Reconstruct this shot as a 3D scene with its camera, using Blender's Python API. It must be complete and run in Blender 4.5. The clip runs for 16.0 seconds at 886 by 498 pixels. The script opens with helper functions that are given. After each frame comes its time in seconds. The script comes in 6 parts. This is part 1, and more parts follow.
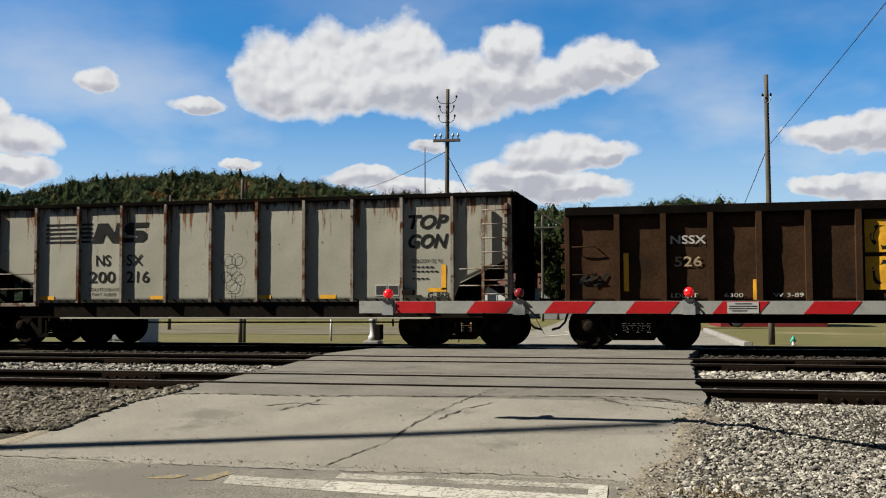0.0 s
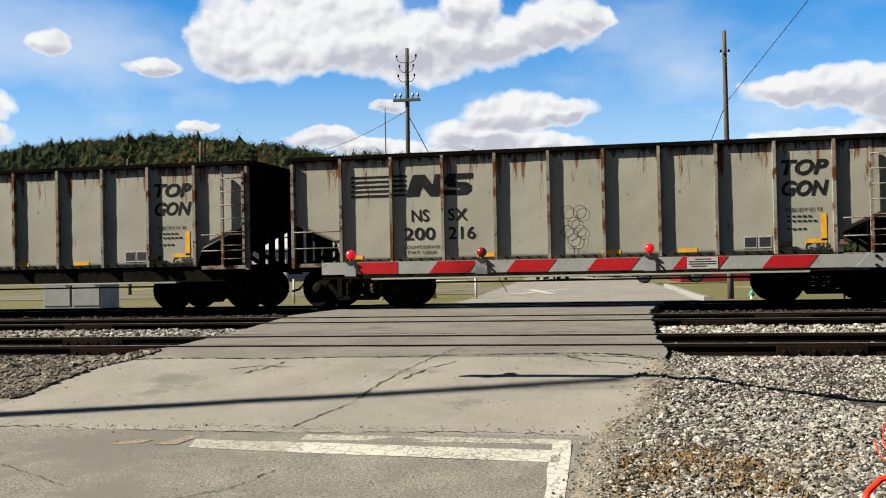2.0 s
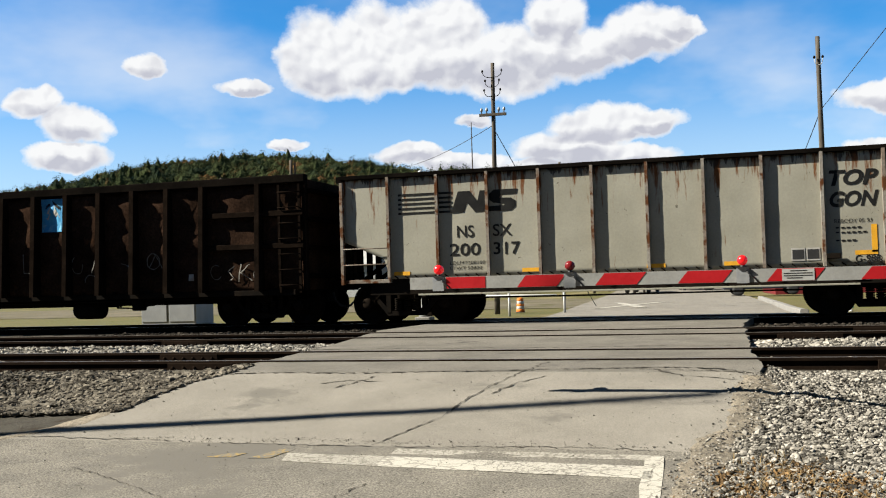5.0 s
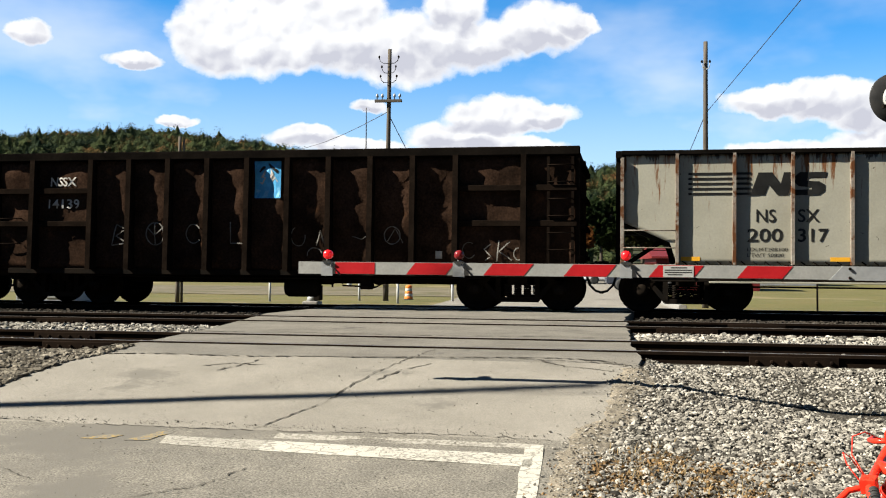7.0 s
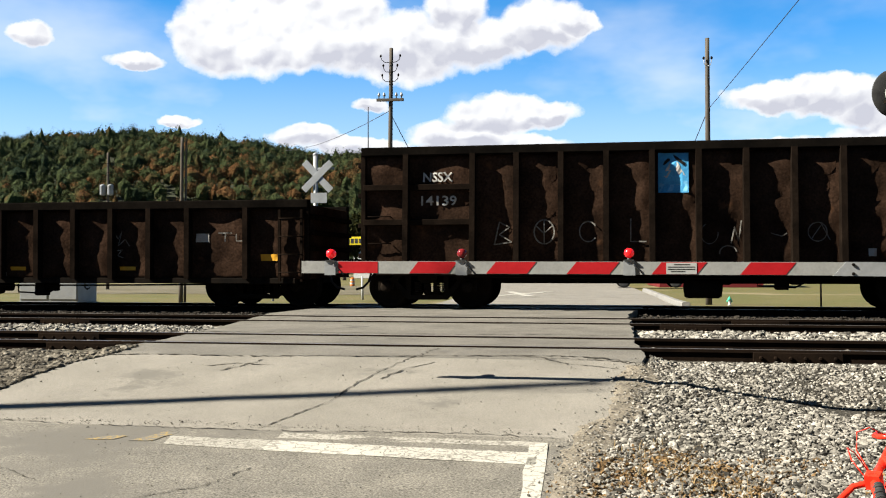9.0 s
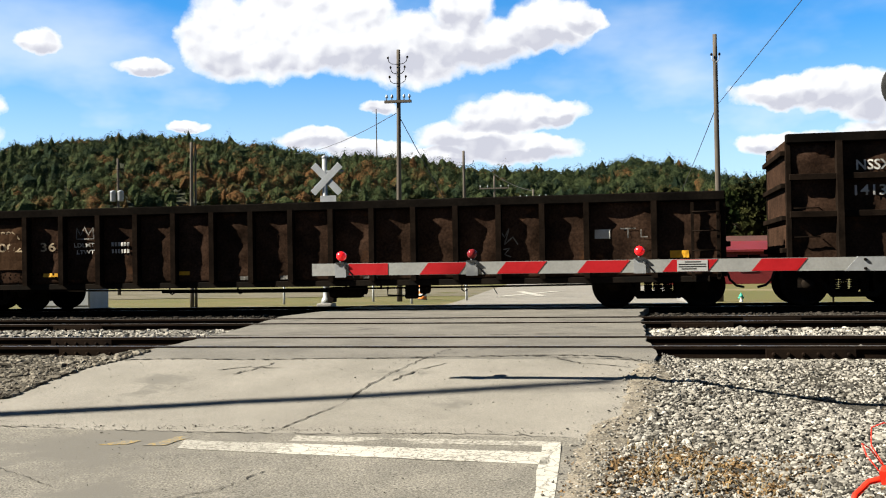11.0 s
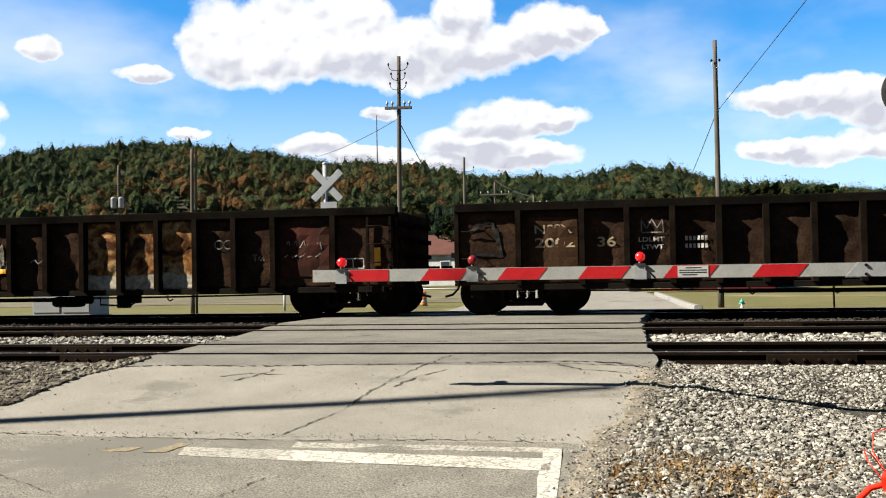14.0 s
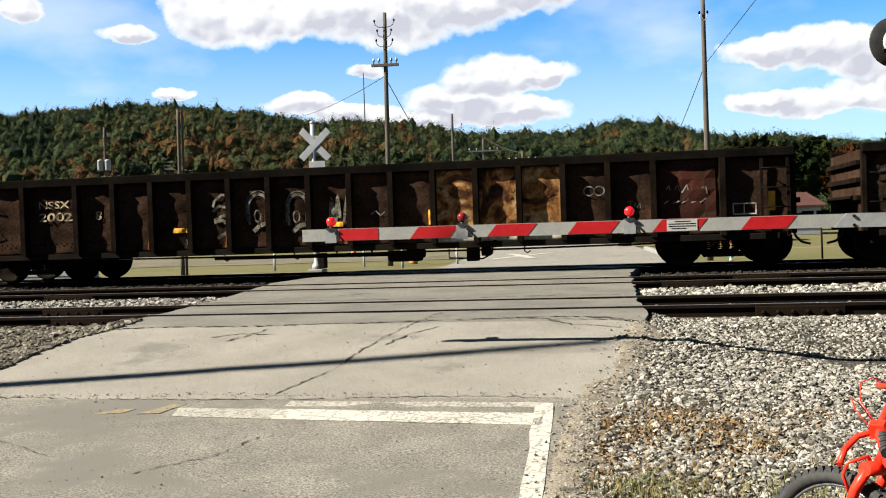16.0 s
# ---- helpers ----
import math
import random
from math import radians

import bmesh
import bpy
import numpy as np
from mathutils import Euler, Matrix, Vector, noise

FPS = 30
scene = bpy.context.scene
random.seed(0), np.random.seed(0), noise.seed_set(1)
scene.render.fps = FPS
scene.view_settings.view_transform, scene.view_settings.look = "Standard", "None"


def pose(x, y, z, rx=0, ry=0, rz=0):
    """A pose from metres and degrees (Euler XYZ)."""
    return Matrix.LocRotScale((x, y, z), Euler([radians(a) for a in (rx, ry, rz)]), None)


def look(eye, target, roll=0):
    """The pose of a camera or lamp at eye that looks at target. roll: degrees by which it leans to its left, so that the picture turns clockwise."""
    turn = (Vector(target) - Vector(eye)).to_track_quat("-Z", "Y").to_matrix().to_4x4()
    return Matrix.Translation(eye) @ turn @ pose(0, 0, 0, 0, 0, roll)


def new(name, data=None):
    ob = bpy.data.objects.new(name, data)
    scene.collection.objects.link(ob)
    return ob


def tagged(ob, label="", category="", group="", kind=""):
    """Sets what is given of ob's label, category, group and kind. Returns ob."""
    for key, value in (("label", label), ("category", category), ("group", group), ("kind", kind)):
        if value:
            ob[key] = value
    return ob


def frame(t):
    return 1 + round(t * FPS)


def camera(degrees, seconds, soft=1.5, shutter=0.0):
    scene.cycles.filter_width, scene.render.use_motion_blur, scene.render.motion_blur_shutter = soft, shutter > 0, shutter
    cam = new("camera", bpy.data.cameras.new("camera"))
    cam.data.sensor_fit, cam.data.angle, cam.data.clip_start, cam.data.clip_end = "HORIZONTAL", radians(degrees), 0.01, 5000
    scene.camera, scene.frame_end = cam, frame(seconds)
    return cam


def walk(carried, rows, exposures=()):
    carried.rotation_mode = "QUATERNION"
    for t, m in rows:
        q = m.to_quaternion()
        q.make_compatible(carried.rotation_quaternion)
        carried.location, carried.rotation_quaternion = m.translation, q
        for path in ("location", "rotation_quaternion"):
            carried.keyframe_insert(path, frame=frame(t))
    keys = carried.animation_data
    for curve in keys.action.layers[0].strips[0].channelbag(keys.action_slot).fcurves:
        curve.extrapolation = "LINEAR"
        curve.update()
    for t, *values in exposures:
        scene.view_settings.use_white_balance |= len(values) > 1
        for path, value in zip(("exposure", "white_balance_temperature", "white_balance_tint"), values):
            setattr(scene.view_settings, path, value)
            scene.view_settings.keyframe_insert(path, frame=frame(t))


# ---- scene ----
cam = camera(47.0, 16.0, soft=1.1)
EYE = (0.0, 0.0, 0.93)
# seconds, yaw, pitch, lean
TURNS = [
    (0.0, 13.62, 3.03, -0.20), (0.5, 13.85, -0.04, -0.82), (0.7, 13.26, 0.32, 0.15), (1.0, 13.09, 0.61, 0.39),
    (1.5, 12.66, 1.41, -1.60), (2.0, 11.52, 0.76, -1.18), (2.5, 14.07, 0.77, -1.95), (3.0, 15.88, 1.76, -1.62),
    (3.5, 15.68, 1.79, -1.65), (4.0, 15.92, 1.40, -1.51), (4.5, 16.18, 1.52, -1.47), (4.7, 16.48, 1.73, -1.72),
    (6.8, 11.60, 0.80, 0.23), (7.0, 10.26, 0.87, 0.35), (7.5, 9.20, 0.35, 0.87), (8.0, 9.32, 0.02, 0.76),
    (8.5, 10.46, 0.72, 0.04), (9.0, 10.42, 0.79, -0.06), (11.3, 11.11, 0.86, -1.05), (11.5, 11.34, 1.07, -0.90),
    (12.0, 10.95, 1.20, -0.79), (12.5, 11.00, 0.89, -1.03), (13.0, 11.02, 0.70, -0.85), (13.5, 10.95, 0.91, -1.02),
    (14.0, 11.01, 1.19, -1.00), (14.5, 10.38, 1.32, -0.20), (15.0, 10.87, 0.69, -0.83), (15.5, 10.31, -1.24, -0.15),
    (16.0, 10.49, -1.21, -1.91)]


def aim(yaw, pitch, lean):
    y, p = radians(yaw), radians(pitch)
    way = Vector((-math.sin(y) * math.cos(p), math.cos(y) * math.cos(p), math.sin(p)))
    return look(EYE, Vector(EYE) + way, lean)


walk(cam, [(t, aim(a, b, c)) for t, a, b, c in TURNS],
     exposures=[(0.0, 1.42), (0.4, 1.50), (1.0, 1.66), (2.0, 1.66), (4.5, 1.68), (7.0, 1.9), (16.0, 1.95)])

# ---- world and sun ----
SUN_OFF, SUN_EL = 70.0, 38.0      # degrees from the tracks' normal, elevation
SUN_WAY = Vector((math.sin(radians(SUN_OFF)) * math.cos(radians(SUN_EL)), math.cos(radians(SUN_OFF)) * math.cos(radians(SUN_EL)), -math.sin(radians(SUN_EL))))


class Nodes:
    """Short ways to lay nodes in a tree."""

    def __init__(self, tree):
        self.t = tree

    def n(self, kind, ins=None, operation=None, use_clamp=None, data_type=None, blend_type=None, interpolation_type=None):
        nd = self.t.nodes.new(kind)
        if operation:
            nd.operation = operation
        if use_clamp:
            nd.use_clamp = True
        if data_type:
            nd.data_type = data_type
        if blend_type:
            nd.blend_type = blend_type
        if interpolation_type:
            nd.interpolation_type = interpolation_type
        for key, val in (ins or {}).items():
            if hasattr(val, "is_linked"):
                self.t.links.new(val, nd.inputs[key])
            else:
                nd.inputs[key].default_value = val
        return nd

    def math(self, op, a, b=0.0, c=None, clamp=False):
        ins = {0: a, 1: b}
        if c is not None:
            ins[2] = c
        return self.n("ShaderNodeMath", operation=op, use_clamp=clamp, ins=ins).outputs[0]

    def mix(self, fac, a, b, blend="MIX"):
        nd = self.n("ShaderNodeMix", data_type="RGBA", blend_type=blend)
        for i, v in ((0, fac), (6, a), (7, b)):
            if hasattr(v, "is_linked"):
                self.t.links.new(v, nd.inputs[i])
            else:
                nd.inputs[i].default_value = v if i == 0 else (*v[:3], 1.0)
        return nd.outputs[2]

    def ramp(self, fac, stops):
        nd = self.n("ShaderNodeValToRGB", ins={0: fac})
        while len(nd.color_ramp.elements) < len(stops):
            nd.color_ramp.elements.new(0.5)
        for e, (p, c) in zip(nd.color_ramp.elements, stops):
            e.position, e.color = p, ((*c[:3], 1.0) if hasattr(c, "__len__") else (c, c, c, 1.0))
        return nd.outputs[0]

    def noise(self, vec, scale, detail=4.0, rough=0.55, out=0, dist=0.0):
        ins = {"Scale": scale, "Detail": detail, "Roughness": rough, "Distortion": dist}
        if vec is not None:
            ins["Vector"] = vec
        return self.n("ShaderNodeTexNoise", ins=ins).outputs[out]


def build_world():
    w = bpy.data.worlds.new("sky")
    scene.world = w
    w.use_nodes = True
    w.node_tree.nodes.clear()
    k = Nodes(w.node_tree)
    sky = k.n("ShaderNodeTexSky")
    sky.sky_type, sky.sun_disc, sky.sun_elevation = "NISHITA", False, radians(SUN_EL)
    sky.sun_rotation = math.atan2(-SUN_WAY.x, -SUN_WAY.y)
    sky.altitude, sky.air_density, sky.dust_density, sky.ozone_density = 200.0, 1.0, 0.1, 1.6
    way = k.n("ShaderNodeTexCoord").outputs["Generated"]
    sep = k.n("ShaderNodeSeparateXYZ", ins={0: way})
    x, y, z = sep.outputs
    flat = k.math("MAXIMUM", k.math("SQRT", k.math("ADD", k.math("MULTIPLY", x, x), k.math("MULTIPLY", y, y))), 0.01)
    u = k.math("ARCTAN2", x, y)                 # to the right of the tracks' normal, radians
    v = k.math("DIVIDE", z, flat)               # tangent of the height
    uv = k.n("ShaderNodeCombineXYZ", ins={0: u, 1: v}).outputs[0]
    wob = k.noise(uv, 14.0, 5.0, 0.6, out=1)
    off = k.n("ShaderNodeVectorMath", operation="SUBTRACT", ins={0: wob, 1: (0.5, 0.5, 0.5)}).outputs[0]
    off = k.n("ShaderNodeVectorMath", operation="SCALE", ins={0: off, 3: 0.034}).outputs[0]
    uv2 = k.n("ShaderNodeVectorMath", operation="ADD", ins={0: uv, 1: off}).outputs[0]
    s2 = k.n("ShaderNodeSeparateXYZ", ins={0: uv2})
    uu, vv = s2.outputs[0], s2.outputs[1]
    # cumulus heaps: centre, half width, height above and below the centre
    dens, foot = None, None
    for cu, cv, ru, up_r, dn_r in CLOUDS:
        du = k.math("DIVIDE", k.math("SUBTRACT", uu, cu), ru)
        dv = k.math("SUBTRACT", vv, cv)
        up = k.math("DIVIDE", k.math("MAXIMUM", dv, 0.0), up_r)
        dn = k.math("DIVIDE", k.math("MINIMUM", dv, 0.0), dn_r)
        r2 = k.math("ADD", k.math("MULTIPLY", du, du), k.math("ADD", k.math("MULTIPLY", up, up), k.math("MULTIPLY", dn, dn)))
        d = k.math("SUBTRACT", 1.0, r2)
        g = k.math("MULTIPLY", k.math("MAXIMUM", k.math("ADD", d, 0.3), 0.0), k.math("SUBTRACT", 0.02, k.math("DIVIDE", dv, 0.5 * (up_r + dn_r))))
        foot = g if foot is None else k.math("MAXIMUM", foot, g)
        dens = d if dens is None else k.math("SMOOTH_MAX", dens, d, 0.22)

    def puffs(at):
        """Rounded heads of vapour at two sizes."""
        total = None
        for size, much in ((34.0, 0.66), (90.0, 0.24)):
            vor = k.n("ShaderNodeTexVoronoi", ins={"Vector": at, "Scale": size})
            vor.feature, vor.inputs["Smoothness"].default_value = "SMOOTH_F1", 0.55
            p = k.math("MULTIPLY", k.math("SUBTRACT", 0.5, vor.outputs["Distance"]), much)
            total = p if total is None else k.math("ADD", total, p)
        return total
    here = puffs(uv2)
    there = puffs(k.n("ShaderNodeVectorMath", operation="ADD", ins={0: uv2, 1: (-0.004, 0.0065, 0.0)}).outputs[0])
    fine = k.noise(uv, 60.0, 5.0, 0.65)
    dens = k.math("ADD", k.math("ADD", k.math("ADD", dens, 0.20), k.math("MULTIPLY", here, 1.0)), k.math("MULTIPLY", k.math("SUBTRACT", fine, 0.5), 0.75))
    body = k.n("ShaderNodeMapRange", interpolation_type="SMOOTHSTEP", ins={0: dens, 1: -0.30, 2: 0.55}).outputs[0]
    # soft veils between the heaps, thicker towards the horizon, all round the sky
    st = k.n("ShaderNodeVectorMath", operation="MULTIPLY", ins={0: uv, 1: (1.3, 2.6, 1.0)}).outputs[0]
    veil = k.n("ShaderNodeMapRange", interpolation_type="SMOOTHSTEP", ins={0: k.noise(st, 3.1, 5.0, 0.5), 1: 0.36, 2: 0.74}).outputs[0]
    low = k.n("ShaderNodeMapRange", ins={0: v, 1: 0.30, 2: 0.10}).outputs[0]
    high = k.n("ShaderNodeMapRange", ins={0: v, 1: 0.50, 2: 0.24}).outputs[0]
    haze = k.n("ShaderNodeMapRange", interpolation_type="SMOOTHSTEP", ins={0: v, 1: 0.24, 2: 0.05}).outputs[0]
    veil = k.math("MULTIPLY", k.math("MULTIPLY", veil, high), k.math("ADD", 0.26, k.math("MULTIPLY", low, 0.55)), clamp=True)
    veil = k.math("MAXIMUM", veil, k.math("MULTIPLY", haze, 0.48))
    cover = k.math("MAXIMUM", body, veil, clamp=True)
    thick = k.n("ShaderNodeMapRange", ins={0: dens, 1: 0.1, 2: 0.7}).outputs[0]
    mottle = k.n("ShaderNodeMapRange", ins={0: k.noise(uv2, 16.0, 4.0, 0.5), 1: 0.35, 2: 0.65, 3: 0.55, 4: 1.15}).outputs[0]
    under = k.math("MULTIPLY", k.math("MULTIPLY", k.math("ADD", foot, 0.06), 2.4), mottle, clamp=True)
    relief = k.math("MULTIPLY", k.math("SUBTRACT", there, here), 2.2)
    grey = k.math("MULTIPLY", thick, k.math("ADD", under, relief), clamp=True)
    cloud = k.mix(grey, CLOUD_LIT, CLOUD_GREY)
    # unseen sky overhead is dimmed and greyed to deepen the shadows
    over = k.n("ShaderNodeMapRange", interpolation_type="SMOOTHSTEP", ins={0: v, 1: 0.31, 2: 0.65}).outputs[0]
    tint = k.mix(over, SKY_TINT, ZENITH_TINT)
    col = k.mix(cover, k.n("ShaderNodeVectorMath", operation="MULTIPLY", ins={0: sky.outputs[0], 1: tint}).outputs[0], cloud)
    bg = k.n("ShaderNodeBackground", ins={"Color": col, "Strength": SKY_STRENGTH})
    out = k.n("ShaderNodeOutputWorld")
    w.node_tree.links.new(bg.outputs[0], out.inputs[0])


SKY_STRENGTH = 0.05
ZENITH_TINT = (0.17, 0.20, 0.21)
CLOUD_LIT, CLOUD_GREY, SKY_TINT = (5.8, 5.85, 5.9), (3.45, 3.53, 4.0), (0.178, 0.622, 0.975)
#  azimuth right of the normal, tangent of height, half width, height above and below
GREAT_HEAP = [(-0.403, 0.214, 0.039, 0.051, 0.033), (-0.345, 0.215, 0.058, 0.063, 0.029), (-0.279, 0.222, 0.053, 0.062, 0.035), (-0.217, 0.208, 0.061, 0.04, 0.029), (-0.169, 0.252, 0.032, 0.024, 0.023), (-0.156, 0.221, 0.061, 0.025, 0.028), (-0.084, 0.233, 0.041, 0.028, 0.025), (-0.05, 0.237, 0.019, 0.012, 0.011)]
WEST_HEAPS = [(-0.565, 0.212, 0.021, 0.014, 0.012), (-0.474, 0.189, 0.027, 0.01, 0.008), (-0.631, 0.151, 0.033, 0.018, 0.018), (-0.636, 0.123, 0.045, 0.013, 0.014)]
LOW_HEAPS = [(-0.12, 0.144, 0.059, 0.022, 0.017), (-0.082, 0.147, 0.03, 0.014, 0.013), (-0.159, 0.124, 0.053, 0.019, 0.019), (-0.118, 0.111, 0.071, 0.014, 0.017), (-0.252, 0.155, 0.02, 0.008, 0.007), (-0.32, 0.125, 0.032, 0.011, 0.012), (-0.27, 0.116, 0.053, 0.009, 0.012), (-0.435, 0.132, 0.019, 0.008, 0.005), (-0.195, 0.103, 0.067, 0.011, 0.011)]
EAST_HEAPS = [(0.138, 0.159, 0.053, 0.014, 0.017), (0.176, 0.154, 0.037, 0.02, 0.021), (0.123, 0.108, 0.037, 0.012, 0.012), (0.166, 0.102, 0.033, 0.013, 0.013), (0.213, 0.142, 0.036, 0.024, 0.023), (0.221, 0.106, 0.049, 0.02, 0.015), (-0.669, 0.172, 0.028, 0.015, 0.015)]
CLOUDS = GREAT_HEAP + WEST_HEAPS + LOW_HEAPS + EAST_HEAPS
build_world()

sun = new("sun", bpy.data.lights.new("sun", "SUN"))
sun.data.energy, sun.data.angle, sun.data.color = 5.0, radians(0.55), (1.0, 0.945, 0.81)
sun.matrix_world = look((0, 0, 50), Vector((0, 0, 50)) + SUN_WAY)


# ---- materials ----
def material(name, base, other=None, rough=0.8, metal=0.0, scale=6.0, fine=60.0, bump=0.15, spots=None, island=0.0, piece=0.0, spot_scale=2.0, spot_from=0.55, stretch=(1, 1, 1), bump_size=0.01, grit=0.35, spec=0.2):
    """A painted, stony or metal surface: base and other mottled at one scale, fine grain at another, spots of a third colour."""
    m = bpy.data.materials.new(name)
    m.use_nodes = True
    m.node_tree.nodes.clear()
    k = Nodes(m.node_tree)
    pos = k.n("ShaderNodeTexCoord").outputs["Object"]
    pos = k.n("ShaderNodeVectorMath", operation="MULTIPLY", ins={0: pos, 1: stretch}).outputs[0]
    other = other or tuple(c * 0.7 for c in base)
    big = k.noise(pos, scale, 5.0, 0.6)
    col = k.mix(k.n("ShaderNodeMapRange", ins={0: big, 1: 0.32, 2: 0.68}).outputs[0], base, other)
    grain = k.noise(pos, fine, 3.0, 0.6)
    col = k.mix(grit, col, k.ramp(grain, [(0.3, 0.15), (0.7, 0.85)]), "OVERLAY")
    if spots:
        sp = k.n("ShaderNodeMapRange", interpolation_type="SMOOTHSTEP", ins={0: k.noise(pos, spot_scale, 6.0, 0.65), 1: spot_from, 2: spot_from + 0.1}).outputs[0]
        col = k.mix(sp, col, spots)
    if island or piece:
        rnd = k.n("ShaderNodeNewGeometry").outputs["Random Per Island"] if island else k.n("ShaderNodeObjectInfo").outputs["Random"]
        hsv = k.n("ShaderNodeHueSaturation", ins={"Value": k.n("ShaderNodeMapRange", ins={0: rnd, 3: 1.0 - (island or piece), 4: 1.0 + (island or piece)}).outputs[0], "Color": col})
        col = hsv.outputs[0]
    bs = k.n("ShaderNodeBsdfPrincipled", ins={"Base Color": col, "Metallic": metal, "Specular IOR Level": spec,
             "Roughness": k.n("ShaderNodeMapRange", ins={0: grain, 1: 0.2, 2: 0.8, 3: max(0.05, rough - 0.12), 4: min(1.0, rough + 0.1)}).outputs[0]})
    if bump:
        bp = k.n("ShaderNodeBump", ins={"Strength": bump, "Distance": bump_size, "Height": k.math("ADD", grain, big)})
        m.node_tree.links.new(bp.outputs[0], bs.inputs["Normal"])
    out = k.n("ShaderNodeOutputMaterial")
    m.node_tree.links.new(bs.outputs[0], out.inputs[0])
    return m


def glow(name, colour, strength):
    m = bpy.data.materials.new(name)
    m.use_nodes = True
    b = m.node_tree.nodes["Principled BSDF"]
    b.inputs["Base Color"].default_value = (*colour, 1)
    b.inputs["Emission Color"].default_value = (*colour, 1)
    b.inputs["Emission Strength"].default_value = strength
    b.inputs["Roughness"].default_value = 0.25
    return m


# ---- mesh helpers ----
def part(name, bm, mat, parent=None, label="", at=None):
    me = bpy.data.meshes.new(name)
    bm.to_mesh(me)
    bm.free()
    for mm in (mat if isinstance(mat, (list, tuple)) else [mat]):
        me.materials.append(mm)
    ob = new(name, me)
    if parent:
        ob.parent = parent
    if at is not None:
        ob.matrix_basis = at
    if label:
        ob["label"] = label
    return ob


def share(name, me, parent, at):
    ob = new(name, me)
    ob.parent = parent
    ob.matrix_basis = at
    return ob


def empty(name, at, label="", category="", group="", kind=""):
    ob = new(name)
    ob.matrix_basis = at
    return tagged(ob, label, category, group, kind)


def box(bm, x0, x1, y0, y1, z0, z1, m=None, mi=0):
    vs = [bm.verts.new((m @ Vector(p)) if m else p) for p in ((x0, y0, z0), (x1, y0, z0), (x1, y1, z0), (x0, y1, z0), (x0, y0, z1), (x1, y0, z1), (x1, y1, z1), (x0, y1, z1))]
    for q in ((3, 2, 1, 0), (4, 5, 6, 7), (0, 1, 5, 4), (1, 2, 6, 5), (2, 3, 7, 6), (3, 0, 4, 7)):
        bm.faces.new([vs[i] for i in q]).material_index = mi
    return vs


def bbox(x0, x1, y0, y1, z0, z1, bevel=0.01, m=None):
    """A box with worn, rounded edges."""
    bm = bmesh.new()
    box(bm, x0, x1, y0, y1, z0, z1, m)
    if bevel:
        bmesh.ops.bevel(bm, geom=bm.edges[:], offset=bevel, segments=2, affect="EDGES", profile=0.5)
    return bm


def tube(bm, a, b, r0, r1=None, n=10, caps=True, mi=0):
    a, b = Vector(a), Vector(b)
    r1 = r0 if r1 is None else r1
    q = (b - a).to_track_quat("Z", "Y")
    rings = []
    for p, r in ((a, r0), (b, r1)):
        rings.append([bm.verts.new(p + q @ Vector((r * math.cos(2 * math.pi * i / n), r * math.sin(2 * math.pi * i / n), 0))) for i in range(n)])
    for i in range(n):
        f = bm.faces.new((rings[0][i], rings[0][(i + 1) % n], rings[1][(i + 1) % n], rings[1][i]))
        f.smooth, f.material_index = True, mi
    if caps:
        bm.faces.new(rings[0][::-1]).material_index = mi
        bm.faces.new(rings[1]).material_index = mi


def pipe(bm, pts, r, n=8):
    """A bent round bar through the points."""
    pts = [Vector(p) for p in pts]
    rings = []
    for i, p in enumerate(pts):
        d = (pts[min(i + 1, len(pts) - 1)] - pts[max(i - 1, 0)])
        q = d.to_track_quat("Z", "Y")
        rings.append([bm.verts.new(p + q @ Vector((r * math.cos(2 * math.pi * j / n), r * math.sin(2 * math.pi * j / n), 0))) for j in range(n)])
    for a, b in zip(rings, rings[1:]):
        best = min(range(n), key=lambda s: sum((a[j].co - b[(j + s) % n].co).length for j in range(n)))
        for j in range(n):
            bm.faces.new((a[j], a[(j + 1) % n], b[(j + 1 + best) % n], b[(j + best) % n])).smooth = True
    bm.faces.new(rings[0][::-1])
    bm.faces.new(rings[-1])


def arc(c, r, a0, a1, n, plane="xz"):
    out = []
    for i in range(n + 1):
        a = a0 + (a1 - a0) * i / n
        u, v = r * math.cos(a), r * math.sin(a)
        out.append(Vector(c) + (Vector((u, 0, v)) if plane == "xz" else Vector((0, u, v)) if plane == "yz" else Vector((u, v, 0))))
    return out


def lathe(bm, profile, n=24, m=None, mi=0):
    """A turned shape round z from (radius, height) pairs."""
    m = m or Matrix()
    rings = [[bm.verts.new(m @ Vector((max(r, 1e-4) * math.cos(2 * math.pi * i / n), max(r, 1e-4) * math.sin(2 * math.pi * i / n), z))) for i in range(n)] for r, z in profile]
    for a, b in zip(rings, rings[1:]):
        for i in range(n):
            f = bm.faces.new((a[i], a[(i + 1) % n], b[(i + 1) % n], b[i]))
            f.smooth, f.material_index = True, mi
    bm.faces.new(rings[0][::-1]).material_index = mi
    bm.faces.new(rings[-1]).material_index = mi


def prism(bm, pts, y0, y1, mi=0):
    """A flat outline in x and z, given depth along y."""
    a = [bm.verts.new((x, y0, z)) for x, z in pts]
    b = [bm.verts.new((x, y1, z)) for x, z in pts]
    n = len(pts)
    bm.faces.new(a).material_index = mi
    bm.faces.new(b[::-1]).material_index = mi
    for i in range(n):
        bm.faces.new((a[(i + 1) % n], a[i], b[i], b[(i + 1) % n])).material_index = mi
    bmesh.ops.recalc_face_normals(bm, faces=bm.faces[:])


